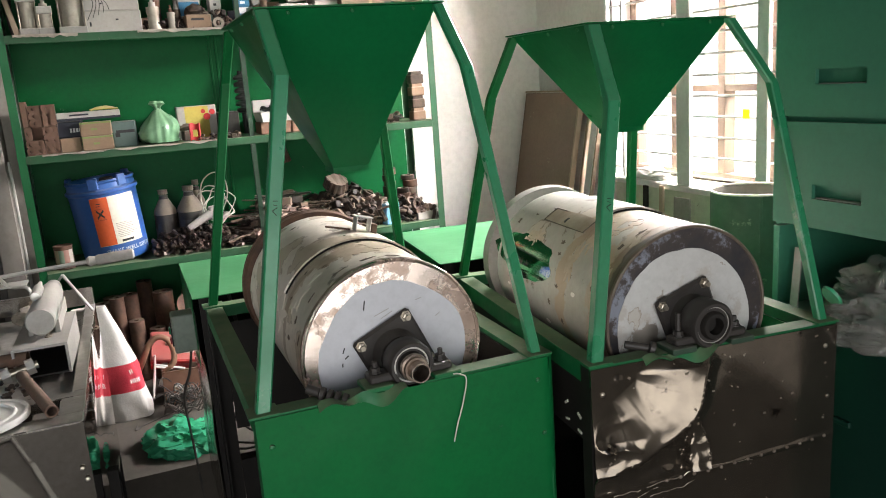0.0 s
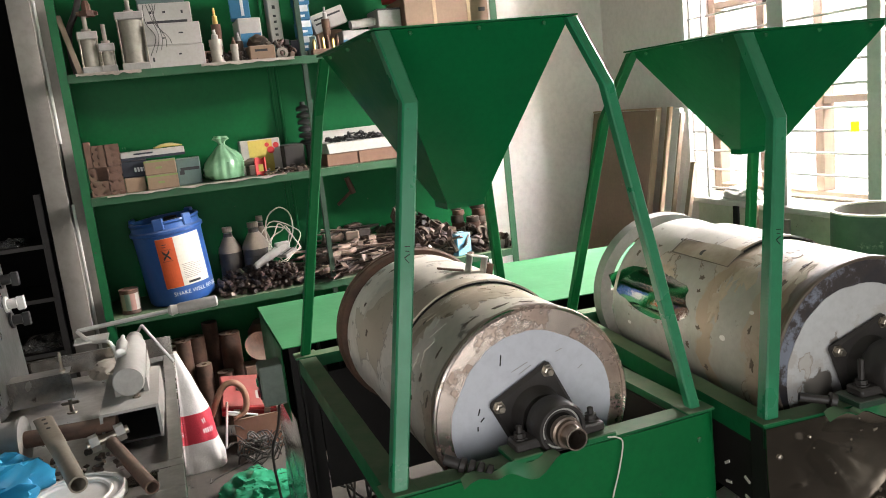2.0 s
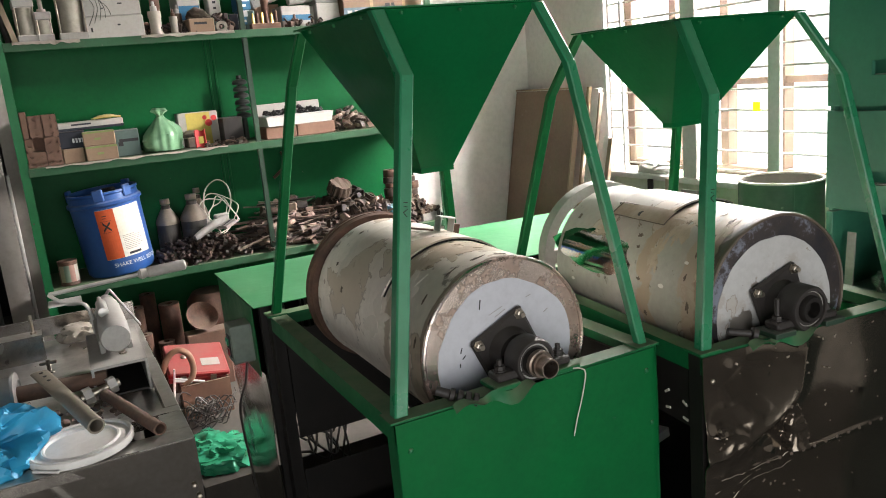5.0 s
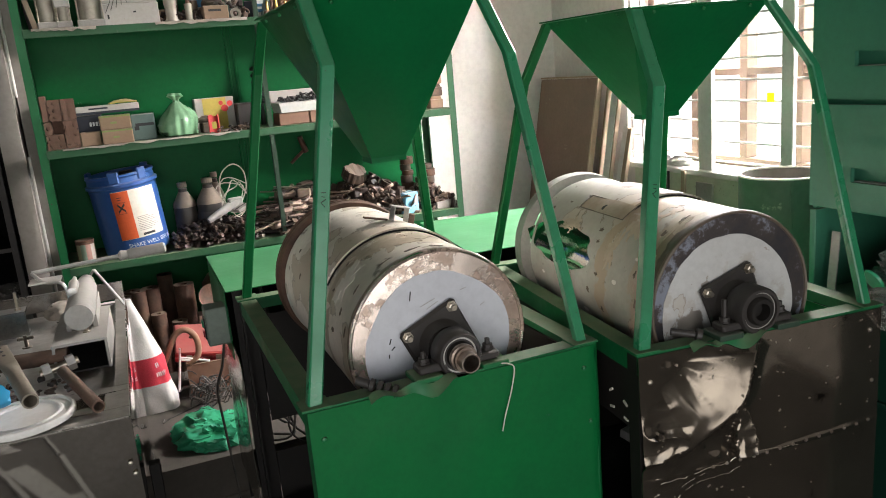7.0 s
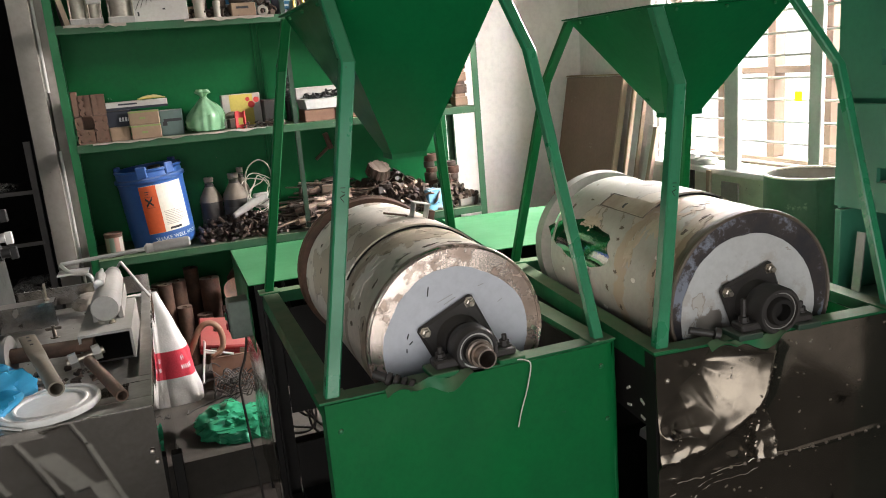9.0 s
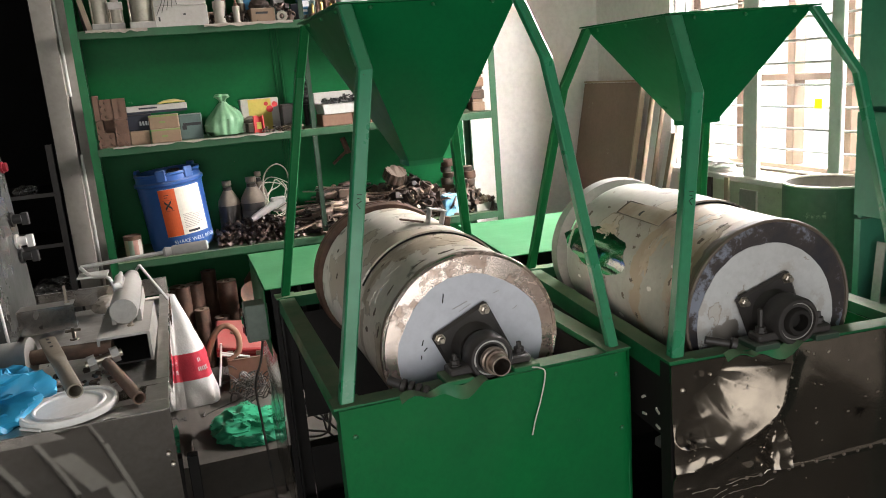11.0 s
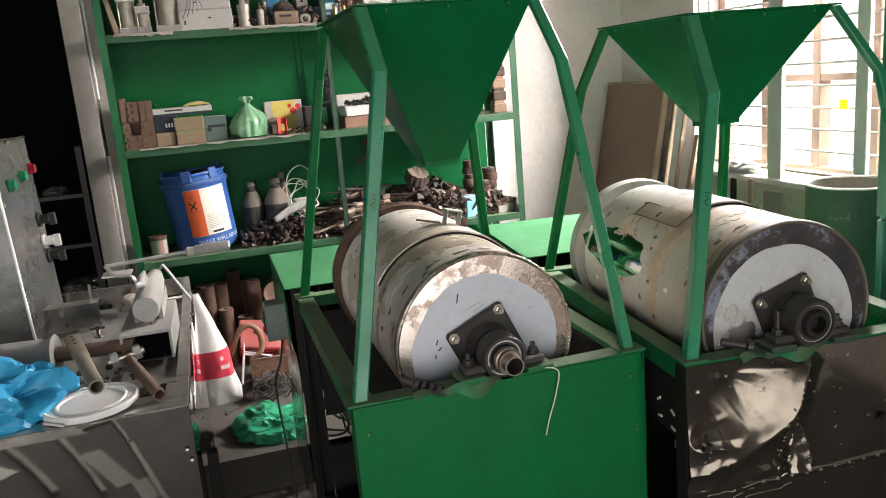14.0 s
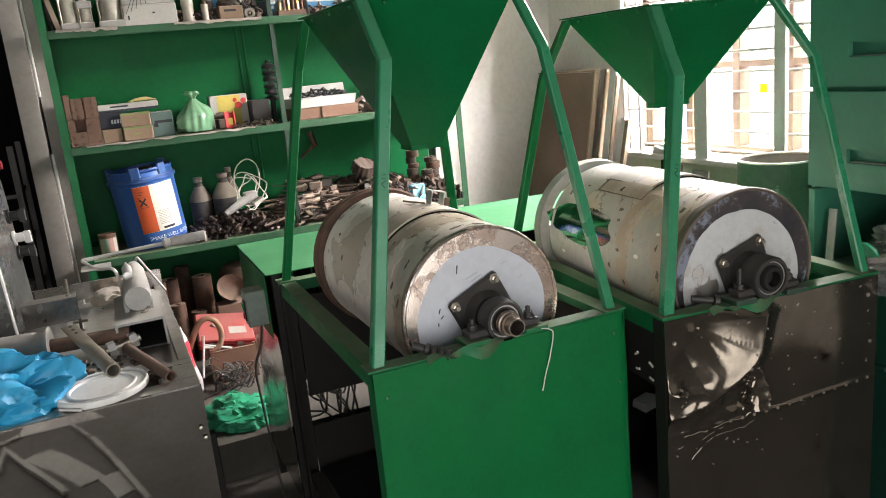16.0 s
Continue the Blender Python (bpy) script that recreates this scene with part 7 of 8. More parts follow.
t = thing("perforated_drum", "dark perforated round sieve behind the tubes", "sieve", (0.12, 2.50, Z4))
bm = B()
lathe(bm, (0, 0, 0), (0, 0, 1), [(0, 0), (0, 0.10), (0.28, 0.115), (0.36, 0.11), (0.40, 0.08), (0.41, 0)], 32)
part("sieve", bm, RUST, t, smooth=True)
t = thing("wooden_crate", "dark wooden crate behind the red case", "crate", (0.05, 2.335, Z4))
bm = B()
box(bm, -0.09, 0.09, -0.045, 0.045, 0.0, 0.26, 0.004)
part("crate", bm, BROWN_BLOCK, t)
t = thing("metal_bowl", "dented brown metal bowl leaning among tubes", "bowl")
t.matrix_basis = pose(0.045, 2.335, Z4 + 0.325, 48, 14, 0)
bm = B()
lathe(bm, (0, 0, -0.04), (0, 0, 1), [(0, 0), (0.004, 0.03), (0.02, 0.055), (0.045, 0.068), (0.048, 0.071), (0.044, 0.066), (0.02, 0.051), (0.007, 0.028), (0.006, 0)], 32)
part("bowl", bm, RUST, t, smooth=True)
t = thing("red_case", "dusty red steel tool case on a brown box", "case")
t.matrix_basis = pose(-0.055, 2.095, 0.318, 13, 9, -2)
bm = B()
box(bm, -0.115, 0.125, -0.10, 0.15, 0.0, 0.02, 0.004)
part("base", bm, RED_PAINT, t)
bm = B()
box(bm, -0.117, 0.127, -0.102, 0.152, 0.021, 0.045, 0.006)
part("lid", bm, RED_PAINT, t)
bm = B()
box(bm, 0.02, 0.095, -0.045, 0.015, 0.0452, 0.046)
part("sticker", bm, WHITE_CARD, t, "plain white sticker")
for x in (-0.06, 0.06):
    bm = B()
    box(bm, x - 0.012, x + 0.012, -0.106, -0.101, 0.012, 0.034, 0.001)
    part("latch", bm, BOLT, t)
bm = B()
lathe(bm, (-0.045, 0.03, 0.045), (0, 0, 1), [(0, 0.012), (0.008, 0.012), (0.012, 0.006), (0.012, 0)], 12)
part("knob", bm, BOLT, t)
t = thing("brown_box", "worn brown open box under the red case", "box", (-0.035, 2.07, Z4), -3)
bm = B()
for a in ((-0.095, 0.10, -0.10, -0.09, 0, 0.148), (-0.095, 0.10, 0.09, 0.10, 0, 0.16), (-0.095, -0.085, -0.09, 0.09, 0, 0.155), (0.09, 0.10, -0.09, 0.09, 0, 0.155), (-0.085, 0.09, -0.09, 0.09, 0, 0.01)):
    box(bm, *a)
part("shell", bm, BROWN_BOX, t)
t = thing("tan_hose", "looped tan hose lying over the red case", "hose")
bm = B()
tube(bm, smoothline([(-0.30, 2.06, 0.20), (-0.25, 2.03, 0.27), (-0.21, 2.00, 0.34), (-0.165, 1.985, 0.43), (-0.125, 1.98, 0.455), (-0.09, 1.975, 0.435), (-0.075, 1.975, 0.385), (-0.085, 1.97, 0.335), (-0.125, 1.97, 0.31)], 6), 0.013, 10)
part("hose", bm, ORANGE_HOSE, t, smooth=True)
t = thing("plastic_tripod", "small white plastic clip stand on the box", "stand")
for a, b2 in (((-0.155, 1.965, 0.345), (-0.18, 1.945, 0.205)), ((-0.155, 1.965, 0.345), (-0.04, 1.965, 0.305)), ((-0.155, 1.965, 0.345), (-0.15, 1.965, 0.385)), ((-0.155, 1.965, 0.335), (-0.09, 1.965, 0.315))):
    bm = B()
    tube(bm, [a, b2], 0.0045, 8)
    part("rod", bm, PVC, t)
t = thing("wire_tangle", "tangle of black and grey wires on the floor", "wires", (-0.055, 1.895, Z4))
rnd = random.Random(8)
for k in range(24):
    bm = B()
    r, ph = rnd.uniform(0.03, 0.085), rnd.uniform(0, 6.3)
    ox, oy = rnd.uniform(-0.06, 0.05), rnd.uniform(-0.05, 0.04)
    tilt, lift = rnd.uniform(-0.9, 0.9), rnd.uniform(0.02, 0.07)
    pts = []
    for i in range(18):
        a = ph + 5.2 * i / 17
        x, y = ox + r * math.cos(a), oy + r * 0.7 * math.sin(a)
        pts.append((x, y, max(0.004, lift + tilt * r * math.sin(a + ph) + 0.03 * abs(math.sin(2 * a)))))
    tube(bm, pts, 0.0026, 5)
    part("wire", bm, DULL_TIN if k % 3 == 0 else CABLE_BLACK, t, smooth=True)
bm = B()
tube(bm, smoothline([(-0.05, -0.02, 0.01), (-0.12, -0.05, 0.004), (-0.18, -0.09, 0.004), (-0.205, -0.12, 0.004), (-0.20, -0.08, 0.004)], 5), 0.003, 5)
part("wire", bm, CABLE_BLACK, t, smooth=True)
gb = thing("green_floor_bag", "bright green crumpled plastic bag on the floor", "bag", (-0.095, 1.56, Z4), 20)
crumple("film", 11, (0.125, 0.14, 0.070), GREEN_BAG, gb, 5, 0.6, 0.5, freq=1.15)
t = thing("tape_roll", "roll of tan tape on the floor", "tape", (-0.185, 1.62, Z4), 0)
bm = B()
lathe(bm, (0, 0, 0), (0, 0, 1), [(0, 0.028), (0, 0.036), (0.014, 0.036), (0.014, 0.028)], 28, True)
part("roll", bm, KRAFT, t, smooth=True)


def sack():
    t = thing("woven_sack", "full white woven sack with red printed band", "sack", (-0.285, 1.955, Z4), 0)

    def f(u, v, side):
        # v runs from the base up; the sack leans over to the bench
        right, left = 0.100 - 0.115 * v ** 1.15 + 0.012 * math.sin(math.pi * v), -0.062 - 0.075 * v
        w = (right - left) / 2
        a = 2 * math.pi * u
        d = 0.075 * (1 - 0.6 * v) * (0.55 + 0.45 * math.sin(math.pi * min(1, 0.12 + v)))
        cx, cy = (right + left) / 2, -0.08 * v
        e = 1 + 0.10 * noise.noise((math.cos(a) * 2, math.sin(a) * 2, v * 5)) + 0.03 * noise.noise((math.cos(a) * 7, math.sin(a) * 7, v * 17))
        ca, sa = math.cos(a), math.sin(a)
        q = lambda c: math.copysign(abs(c) ** 0.7, c)
        return (cx + w * e * q(ca), cy + d * e * q(sa), 0.50 * v)
    n, m = 40, 44
    for name, v0, v1, mat in (("sack_foot", 0.0, 0.26, SACK), ("red_band", 0.26, 0.50, SACK_RED), ("sack_upper", 0.50, 1.0, SACK)):
        bm = B()
        k = max(4, int(m * (v1 - v0)))
        rows = [[bm.verts.new(f(i / n, v0 + (v1 - v0) * j / k, 0)) for i in range(n)] for j in range(k + 1)]
        for lo, hi in zip(rows, rows[1:]):
            for i in range(n):
                bm.faces.new((lo[i], lo[(i + 1) % n], hi[(i + 1) % n], hi[i]))
        if v0 == 0:
            bm.faces.new(rows[0][::-1])
        if v1 == 1:
            bm.faces.new(rows[-1])
        part(name, bm, mat, t, smooth=True)
    for k, (u0, v) in enumerate(((0.80, 0.33), (0.82, 0.33), (0.84, 0.33), (0.86, 0.33), (0.88, 0.335), (0.90, 0.335), (0.82, 0.41), (0.84, 0.415))):
        bm = B()
        p = [Vector(f(u0 + du, v + dv, 0)) for du, dv in ((0, 0), (0.009, 0), (0.009, 0.035), (0, 0.035))]
        out = Vector((0.1, -1, 0)).normalized() * 0.0025
        hexa(bm, [tuple(q - out * 0.5) for q in p] + [tuple(q + out) for q in p])
        part("print", bm, WHITE_INK, t)
    return t


sack()

# ---- white rods for the bright slit by the pillar, the dark store behind ----
# Two added rods draw the bright gap between pillar and wall.
for z0, z1 in ((0.0, 1.20), (1.45, 3.0)):
    t = thing("slit_rod", "thin white rod drawn for the bright slit beside the pillar", "pipe", (-0.6045, 2.432, z0), 0, "plastic pipes")
    bm = B()
    lathe(bm, (0, 0, 0), (0, 0, 1), [(0, 0.0065), (z1 - z0, 0.0065), (z1 - z0, 0.004), (0, 0.004)], 14, True)
    part("pipe", bm, PVC, t, smooth=True)
RACK_PAINT = material("dim_rack_paint", (0.14, 0.13, 0.12), None, rough=0.6, scale=9, fine=60)
t = thing("store_rack", "dark slotted steel rack in the store", "rack")
for x, y in ((-0.82, 3.2), (-1.9, 3.2), (-0.82, 3.7), (-1.9, 3.7)):
    bm = B()
    angle_iron(bm, (x, y, 0), (x, y, 1.22), 0.03, 0.004, (-1 if x > -1 else 1, 0, 0), (0, 1 if y < 3.5 else -1, 0))
    part("upright", bm, RACK_PAINT, t)
for z in (0.42, 0.70, 0.97):
    bm = B()
    box(bm, -1.88, -0.84, 3.2, 3.69, z - 0.02, z)
    part("rack_shelf", bm, DARK, t)
    bm = B()
    box(bm, -1.88, -0.84, 3.19, 3.2, z - 0.018, z + 0.002)
    part("front_edge", bm, RACK_PAINT, t)
for k, (x, z, s) in enumerate(((-0.95, 0.42, 0.10), (-1.2, 0.42, 0.12), (-1.0, 0.97, 0.06), (-1.45, 0.97, 0.08), (-1.3, 0.70, 0.07))):
    q = thing("plastic_bundle", "crumpled clear plastic bundle on the rack", "bundle", (x, 3.32, z), 20 * k, "plastic bundles")
    crumple("film", 30 + k, (s, s * 0.8, s * 0.6), CLEAR_FILM if k != 4 else BLACK, q, 4, 0.55, 0.5)

# ---- things on the steel bench ----
t = thing("steel_channel", "grey inverted steel channel on the bench", "channel", (-0.395, 0.635, BZ), -1)
bm = B()
L, w, h, th = 0.30, 0.120, 0.074, 0.006
for a in ((-w / 2, w / 2, 0, L, h - th, h), (-w / 2, -w / 2 + th, 0, L, 0, h - th), (w / 2 - th, w / 2, 0, L, 0, h - th)):
    box(bm, *a)
part("channel", bm, GREY_METAL, t)
# Dark plate and pad added so that the channel's inside reads black.
bm = B()
box(bm, -w / 2 + th, w / 2 - th, L - 0.012, L - 0.006, 0.0, h - th)
part("end_plate", bm, DARK, t)
bm = B()
box(bm, -w / 2 + th, w / 2 - th, 0.004, L - 0.013, 0.0, 0.004)
part("rubber_pad", bm, BLACK, t)
t = thing("hand_pump", "grey hydraulic hand pump with lever on the channel", "pump", (-0.39, 0.69, BZ + 0.118))
bm = B()
lathe(bm, (0, 0, 0), (0.02, 1, 0.02), [(0, 0), (0, 0.031), (0.005, 0.034), (0.10, 0.034), (0.29, 0.029), (0.31, 0.023), (0.335, 0.018), (0.345, 0.021), (0.355, 0.021), (0.36, 0)], 40)
part("barrel", bm, GREY_METAL, t, smooth=True)
bm = B()
lathe(bm, (-0.012, 0.10, 0.040), (0.0, 1, 0.03), [(0, 0), (0.004, 0.012), (0.09, 0.013), (0.12, 0.007), (0.15, 0.005), (0.15, 0)], 18)
part("valve_tube", bm, ALU, t, smooth=True)
bm = B()
lathe(bm, (0.01, 0.02, -0.0445), (0, 0, 1), [(0, 0.009), (0.004, 0.009), (0.004, 0.005), (0.02, 0.005), (0.02, 0)], 10)
part("stud", bm, BOLT, t)
bm = B()
tube(bm, [(-0.125, 0.37, 0.052), (0.10, 0.372, 0.062)], 0.006, 8)
part("lever_rod", bm, ALU, t)
bm = B()
lathe(bm, (0.10, 0.372, 0.062), (1, 0.01, 0.04), [(0, 0.008), (0.008, 0.015), (0.025, 0.012), (0.03, 0.015), (0.125, 0.015), (0.13, 0.01), (0.13, 0)], 18)
part("lever_grip", bm, GREY_METAL, t, smooth=True)
bm = B()
tube(bm, smoothline([(-0.125, 0.37, 0.05), (-0.09, 0.30, 0.035), (-0.045, 0.27, 0.03), (-0.035, 0.27, -0.03), (-0.035, 0.27, -0.105)], 5), 0.005, 8)
box(bm, -0.13, -0.05, 0.29, 0.36, 0.033, 0.037, 0.001)
part("bracket", bm, ALU, t)
for s in (-1, 1):
    bm = B()
    box(bm, s * 0.03 - 0.006, s * 0.03 + 0.006, 0.05, 0.30, -0.049, -0.012, 0.001)
    part("saddle", bm, GREY_METAL, t)
t = thing("wire_bracket", "bent pale flat-bar bracket behind the pump", "bracket", (-0.33, 1.15, BZ), 0)
bm = B()
for a, b2 in (((-0.10, 0.0, 0.05), (-0.035, 0.0, 0.135)), ((-0.035, 0.0, 0.135), (0.03, 0.0, 0.015))):
    bar(bm, a, b2, 0.022, 0.006)
part("flat_bar", bm, GREY_METAL, t)
t = thing("white_rag", "crumpled white cloth at the back of the bench", "cloth", (-0.47, 1.20, BZ), 0)
crumple("cloth", 44, (0.055, 0.04, 0.032), NEWS, t, 4, 0.6, 0.5)
t = thing("steel_channel", "clear-coated steel channel bar along the bench", "channel", (-0.55, 1.08, BZ), 91)
bm = B()
L = 0.55
for a in ((-0.03, 0.03, 0, L, 0, 0.005), (-0.03, -0.025, 0, L, 0.005, 0.065), (-0.03, 0.03, 0, L, 0.065, 0.070)):
    box(bm, *a)
part("channel", bm, STEEL_DUSTY, t)
bm = B()
lathe(bm, (0, 0.02, 0.07), (0, 0, 1), [(0, 0.008), (0.006, 0.008), (0.006, 0.004), (0.05, 0.004), (0.05, 0)], 10)
part("stud", bm, BOLT, t)
t = thing("wing_bolt", "small steel wing bolt on the bench", "bolt", (-0.545, 0.93, BZ))
bm = B()
lathe(bm, (0, 0, 0), (0, 0, 1), [(0, 0.012), (0.004, 0.012), (0.004, 0.005), (0.035, 0.005), (0.035, 0)], 10)
box(bm, -0.02, 0.02, -0.004, 0.004, 0.022, 0.030, 0.002)
part("bolt", bm, BOLT, t)
# loose pipe, flattened at its far end
t = thing("loose_pipe", "tan weathered steel pipe with a flattened drilled end", "pipe")
bm = B()
p0, p1 = Vector((-0.466, 0.288, 0.876)), Vector((-0.553, 0.60, 0.905))
d = (p1 - p0).normalized()
side, up = d.cross(Vector((0, 0, 1))).normalized(), None
up = side.cross(d).normalized()
rings = []
for k in range(13):
    s = k / 12
    fl = 0.0 if s < 0.45 else min(1.0, (s - 0.45) / 0.15)
    a, b2 = 0.0155 * (1 + 0.15 * fl), 0.0155 * (1 - 0.78 * fl)
    c = p0 + (p1 - p0) * s
    rings.append([bm.verts.new(c + side * a * math.cos(2 * math.pi * i / 20) + up * b2 * math.sin(2 * math.pi * i / 20)) for i in range(20)])
inner = [bm.verts.new(p0 + (v.co - p0) * 0.80) for v in rings[0]]
deep = [bm.verts.new(v.co + d * 0.10) for v in inner]
for lo, hi in list(zip(rings, rings[1:])) + [(inner, rings[0]), (deep, inner)]:
    for i in range(20):
        bm.faces.new((lo[i], lo[(i + 1) % 20], hi[(i + 1) % 20], hi[i]))
bm.faces.new(rings[-1])
bm.faces.new(deep)
part("pipe", bm, PIPE_TAN, t, smooth=True)
for k in (0.80, 0.88, 0.95):
    bm = B()
    c = p0 + (p1 - p0) * k + up * 0.0042
    cyl(bm, c, c + up * 0.0006, 0.004, seg=12)
    part("drilled_hole", bm, BLACK, t)
t = thing("rusty_pipe", "brown rusty pipe lying across the opening", "pipe")
bm = B()
p0, p1 = Vector((-0.436, 0.60, 0.822)), Vector((-0.362, 0.355, 0.818))
lathe(bm, p0, p1 - p0, [(0, 0), (0, 0.013), (0.275, 0.013), (0.275, 0.010), (0.20, 0.010), (0.20, 0)], 20)
part("pipe", bm, RUST, t, smooth=True)
t = thing("hex_bolt", "large bright hex bolt with two nuts", "bolt")
p0, p1 = Vector((-0.485, 0.61, 0.822)), Vector((-0.405, 0.625, 0.836))
bm = B()
lathe(bm, p0, p1 - p0, [(0, 0), (0, 0.009), (0.085, 0.009), (0.085, 0)], 14)
part("shank", bm, BOLT, t)
for k in (0.08, 0.72):
    bm = B()
    lathe(bm, p0 + (p1 - p0) * k, p1 - p0, [(0, 0), (0, 0.019), (0.018, 0.019), (0.018, 0)], 6)
    part("nut", bm, ALU, t)
bits("bench_parts", "small dark fittings scattered on the bench", (-0.50, 0.56, BZ), (0.09, 0.05, 0.02), 26, 41, ("ring", "stud", "block"), 0.012, SCRAP, "fittings")
t = thing("roller", "grey steel roller with a brown shaft", "roller", (-0.732, 0.685, BZ + 0.045))
bm = B()
lathe(bm, (0, 0, 0), (1, -0.12, 0), [(0, 0), (0, 0.043), (0.12, 0.043), (0.122, 0.05), (0.128, 0.05), (0.128, 0)], 40)
part("drum", bm, GREY_METAL, t, smooth=True)
bm = B()
lathe(bm, (0.12, -0.0145, 0), (1, -0.12, 0), [(0, 0.018), (0.19, 0.018), (0.19, 0)], 24)
part("shaft", bm, RUST, t, smooth=True)
t = thing("bucket_lid", "dusty white plastic bucket lid", "lid", (-0.480, 0.335, 0.828))
t.matrix_basis = pose(-0.498, 0.386, 0.8095, -0.5, -1.5, 0) @ Matrix.Scale(0.965, 4)
bm = B()
lathe(bm, (0, 0, 0), (0, 0, 1), [(0, 0), (0, 0.0905), (0.004, 0.0905), (0.004, 0.076), (0.0075, 0.073), (0.0075, 0.069), (0.0035, 0.066), (0.0035, 0)], 72)
part("panel", bm, WHITE_PLASTIC, t, smooth=True)
bm = B()
lathe(bm, (0, 0, 0), (0, 0, 1), [(0.0, 0.091), (-0.004, 0.095), (-0.006, 0.100), (0.003, 0.101), (0.008, 0.099), (0.009, 0.095), (0.007, 0.091)], 72, True)
part("rim", bm, WHITE_PLASTIC, t, smooth=True)
bm = B()
box(bm, -0.03, 0.03, -0.106, -0.1005, -0.006, 0.0, 0.002, pose(0, 0, 0, 0, 0, -40))
part("pull_tab", bm, WHITE_PLASTIC, t)
t = thing("blue_plastic_bag", "crumpled bright blue plastic bag on the bench", "bag", (-0.705, 0.43, BZ), 10)
crumple("film", 51, (0.150, 0.105, 0.085), BLUE_BAG, t, 5, 0.75, 0.4)
q = crumple("bag_mouth", 57, (0.062, 0.045, 0.045), BLUE_BAG, t, 4, 0.9, 0.6, "gathered mouth of the bag")
q.location = (0.085, 0.025, 0.02)
q = thing("cardboard", "grey cardboard lying under the bag", "board", (-0.95, 0.62, BZ), 6)
bm = B()
box(bm, -0.22, 0.2, -0.10, 0.12, 0, 0.006)
part("panel", bm, NEWS, q)


def control_box():
    t = thing("control_box", "upright stainless control cabinet with push buttons", "control box", (-0.704, 0.930, BZ), 2)
    t.matrix_basis = pose(-0.704, 0.930, BZ + 0.001, 0, -2.2, -4)
    X, D, H = -0.42, 0.34, 0.550
    bm = B()
    sheet(bm, lambda u, v: (X * (1 - u), 0.004 - 0.0012 * noise.noise((u * 3, v * 4, 8)) - 0.0005 * max(0.0, 1 - 9 * abs(noise.noise((u * 3.5 + v * 1.5, v * 2 - u, 3)))), H * v), 70, 90, 0.003)
    part("door", bm, FILMED, t, "film-covered stainless door", smooth=True)
    bm = B()
    sheet(bm, lambda u, v: (0.002 * noise.noise((u * 3, v * 4, 2)), 0.006 + (D - 0.006) * u, H * v), 24, 36, 0.003)
    part("side_panel", bm, FILMED, t, smooth=True)
    bm = B()
    for a in ((X, -0.004, D - 0.004, D, 0.0, H), (X, X + 0.004, 0.008, D - 0.005, 0, H), (X - 0.004, 0.004, -0.001, D + 0.003, H + 0.001, H + 0.005)):
        box(bm, *a)
    part("body", bm, STEEL_DUSTY, t)
    bm = B()
    cyl(bm, (0.0015, -0.0005, 0.002), (0.0015, -0.0005, H), 0.004, seg=8)
    part("corner_strip", bm, PVC, t)
    bm = B()
    box(bm, -0.122, -0.112, -0.0035, 0.0, 0.0, 0.33)
    part("door_gap", bm, BLACK, t)
    for y, z, m in ((0.315, 0.459, RED_BUTTON), (0.215, 0.447, GREEN_BUTTON), (0.10, 0.433, GREEN_BUTTON)):
        bm = B()
        lathe(bm, (0.002, y, z), (1, 0, 0), [(0, 0.017), (0.006, 0.017), (0.006, 0.013), (0.016, 0.013), (0.017, 0)], 20)
        part("push_button", bm, m, t, smooth=True)
    for k, (y, z) in enumerate(((0.285, 0.308), (0.285, 0.242), (0.30, 0.194))):
        bm = B()
        lathe(bm, (0.002, y, z), (1, 0, 0), [(0, 0.022), (0.006, 0.022), (0.006, 0.014), (0.03, 0.014), (0.032, 0)], 16)
        k2 = part("selector", bm, (BLACK, PVC, BLACK)[k], t, smooth=True)
        bm = B()
        box(bm, 0.03, 0.050, y - 0.008, y + 0.008, z - 0.020, z + 0.016, 0.002)
        part("knob", bm, (BLACK, PVC, BLACK)[k], k2)
    bm = B()
    box(bm, -0.150, -0.075, -0.012, 0.0, 0.240, 0.268, 0.003)
    k2 = part("latch", bm, BRASS, t)
    bm = B()
    box(bm, -0.098, -0.078, -0.014, -0.0122, 0.250, 0.257, 0.0008)
    part("slot", bm, BLACK, k2)
    return t


control_box()

# ---- small things on and round the roasters ----
t = thing("switch_box", "pale grey-green push-button switch box on the frame corner", "switch", (-0.058, 0.965, 0.698), 0)
bm = B()
box(bm, -0.034, 0.034, -0.03, 0.045, 0, 0.112, 0.006, seg=2)
part("case", bm, material("pale_switch_plastic", (0.17, 0.205, 0.17), (0.12, 0.15, 0.12), rough=0.45, scale=20, fine=80, dust=0.3), t)
bm = B()
box(bm, -0.038, -0.033, -0.018, 0.018, 0.02, 0.085, 0.002)
p = part("button_plate", bm, BLACK, t)
for z, m in ((0.036, RED_BUTTON), (0.066, GREEN_BUTTON)):
    bm = B()
    box(bm, -0.043, -0.037, -0.012, 0.012, z - 0.011, z + 0.011, 0.003)
    part("push_button", bm, m, p)
t = thing("power_cable", "black power cable hanging from the switch box", "cable")
bm = B()
tube(bm, smoothline([(-0.045, 0.98, 0.70), (-0.06, 0.99, 0.62), (-0.085, 1.0, 0.54), (-0.08, 1.0, 0.40), (-0.07, 0.98, 0.20), (-0.06, 0.95, 0.05), (-0.05, 0.90, 0.005), (-0.03, 0.6, 0.005)], 6), 0.004, 6)
part("cable", bm, CABLE_BLACK, t, smooth=True)
t = thing("string", "white string hanging down the green front sheet", "string")
bm = B()
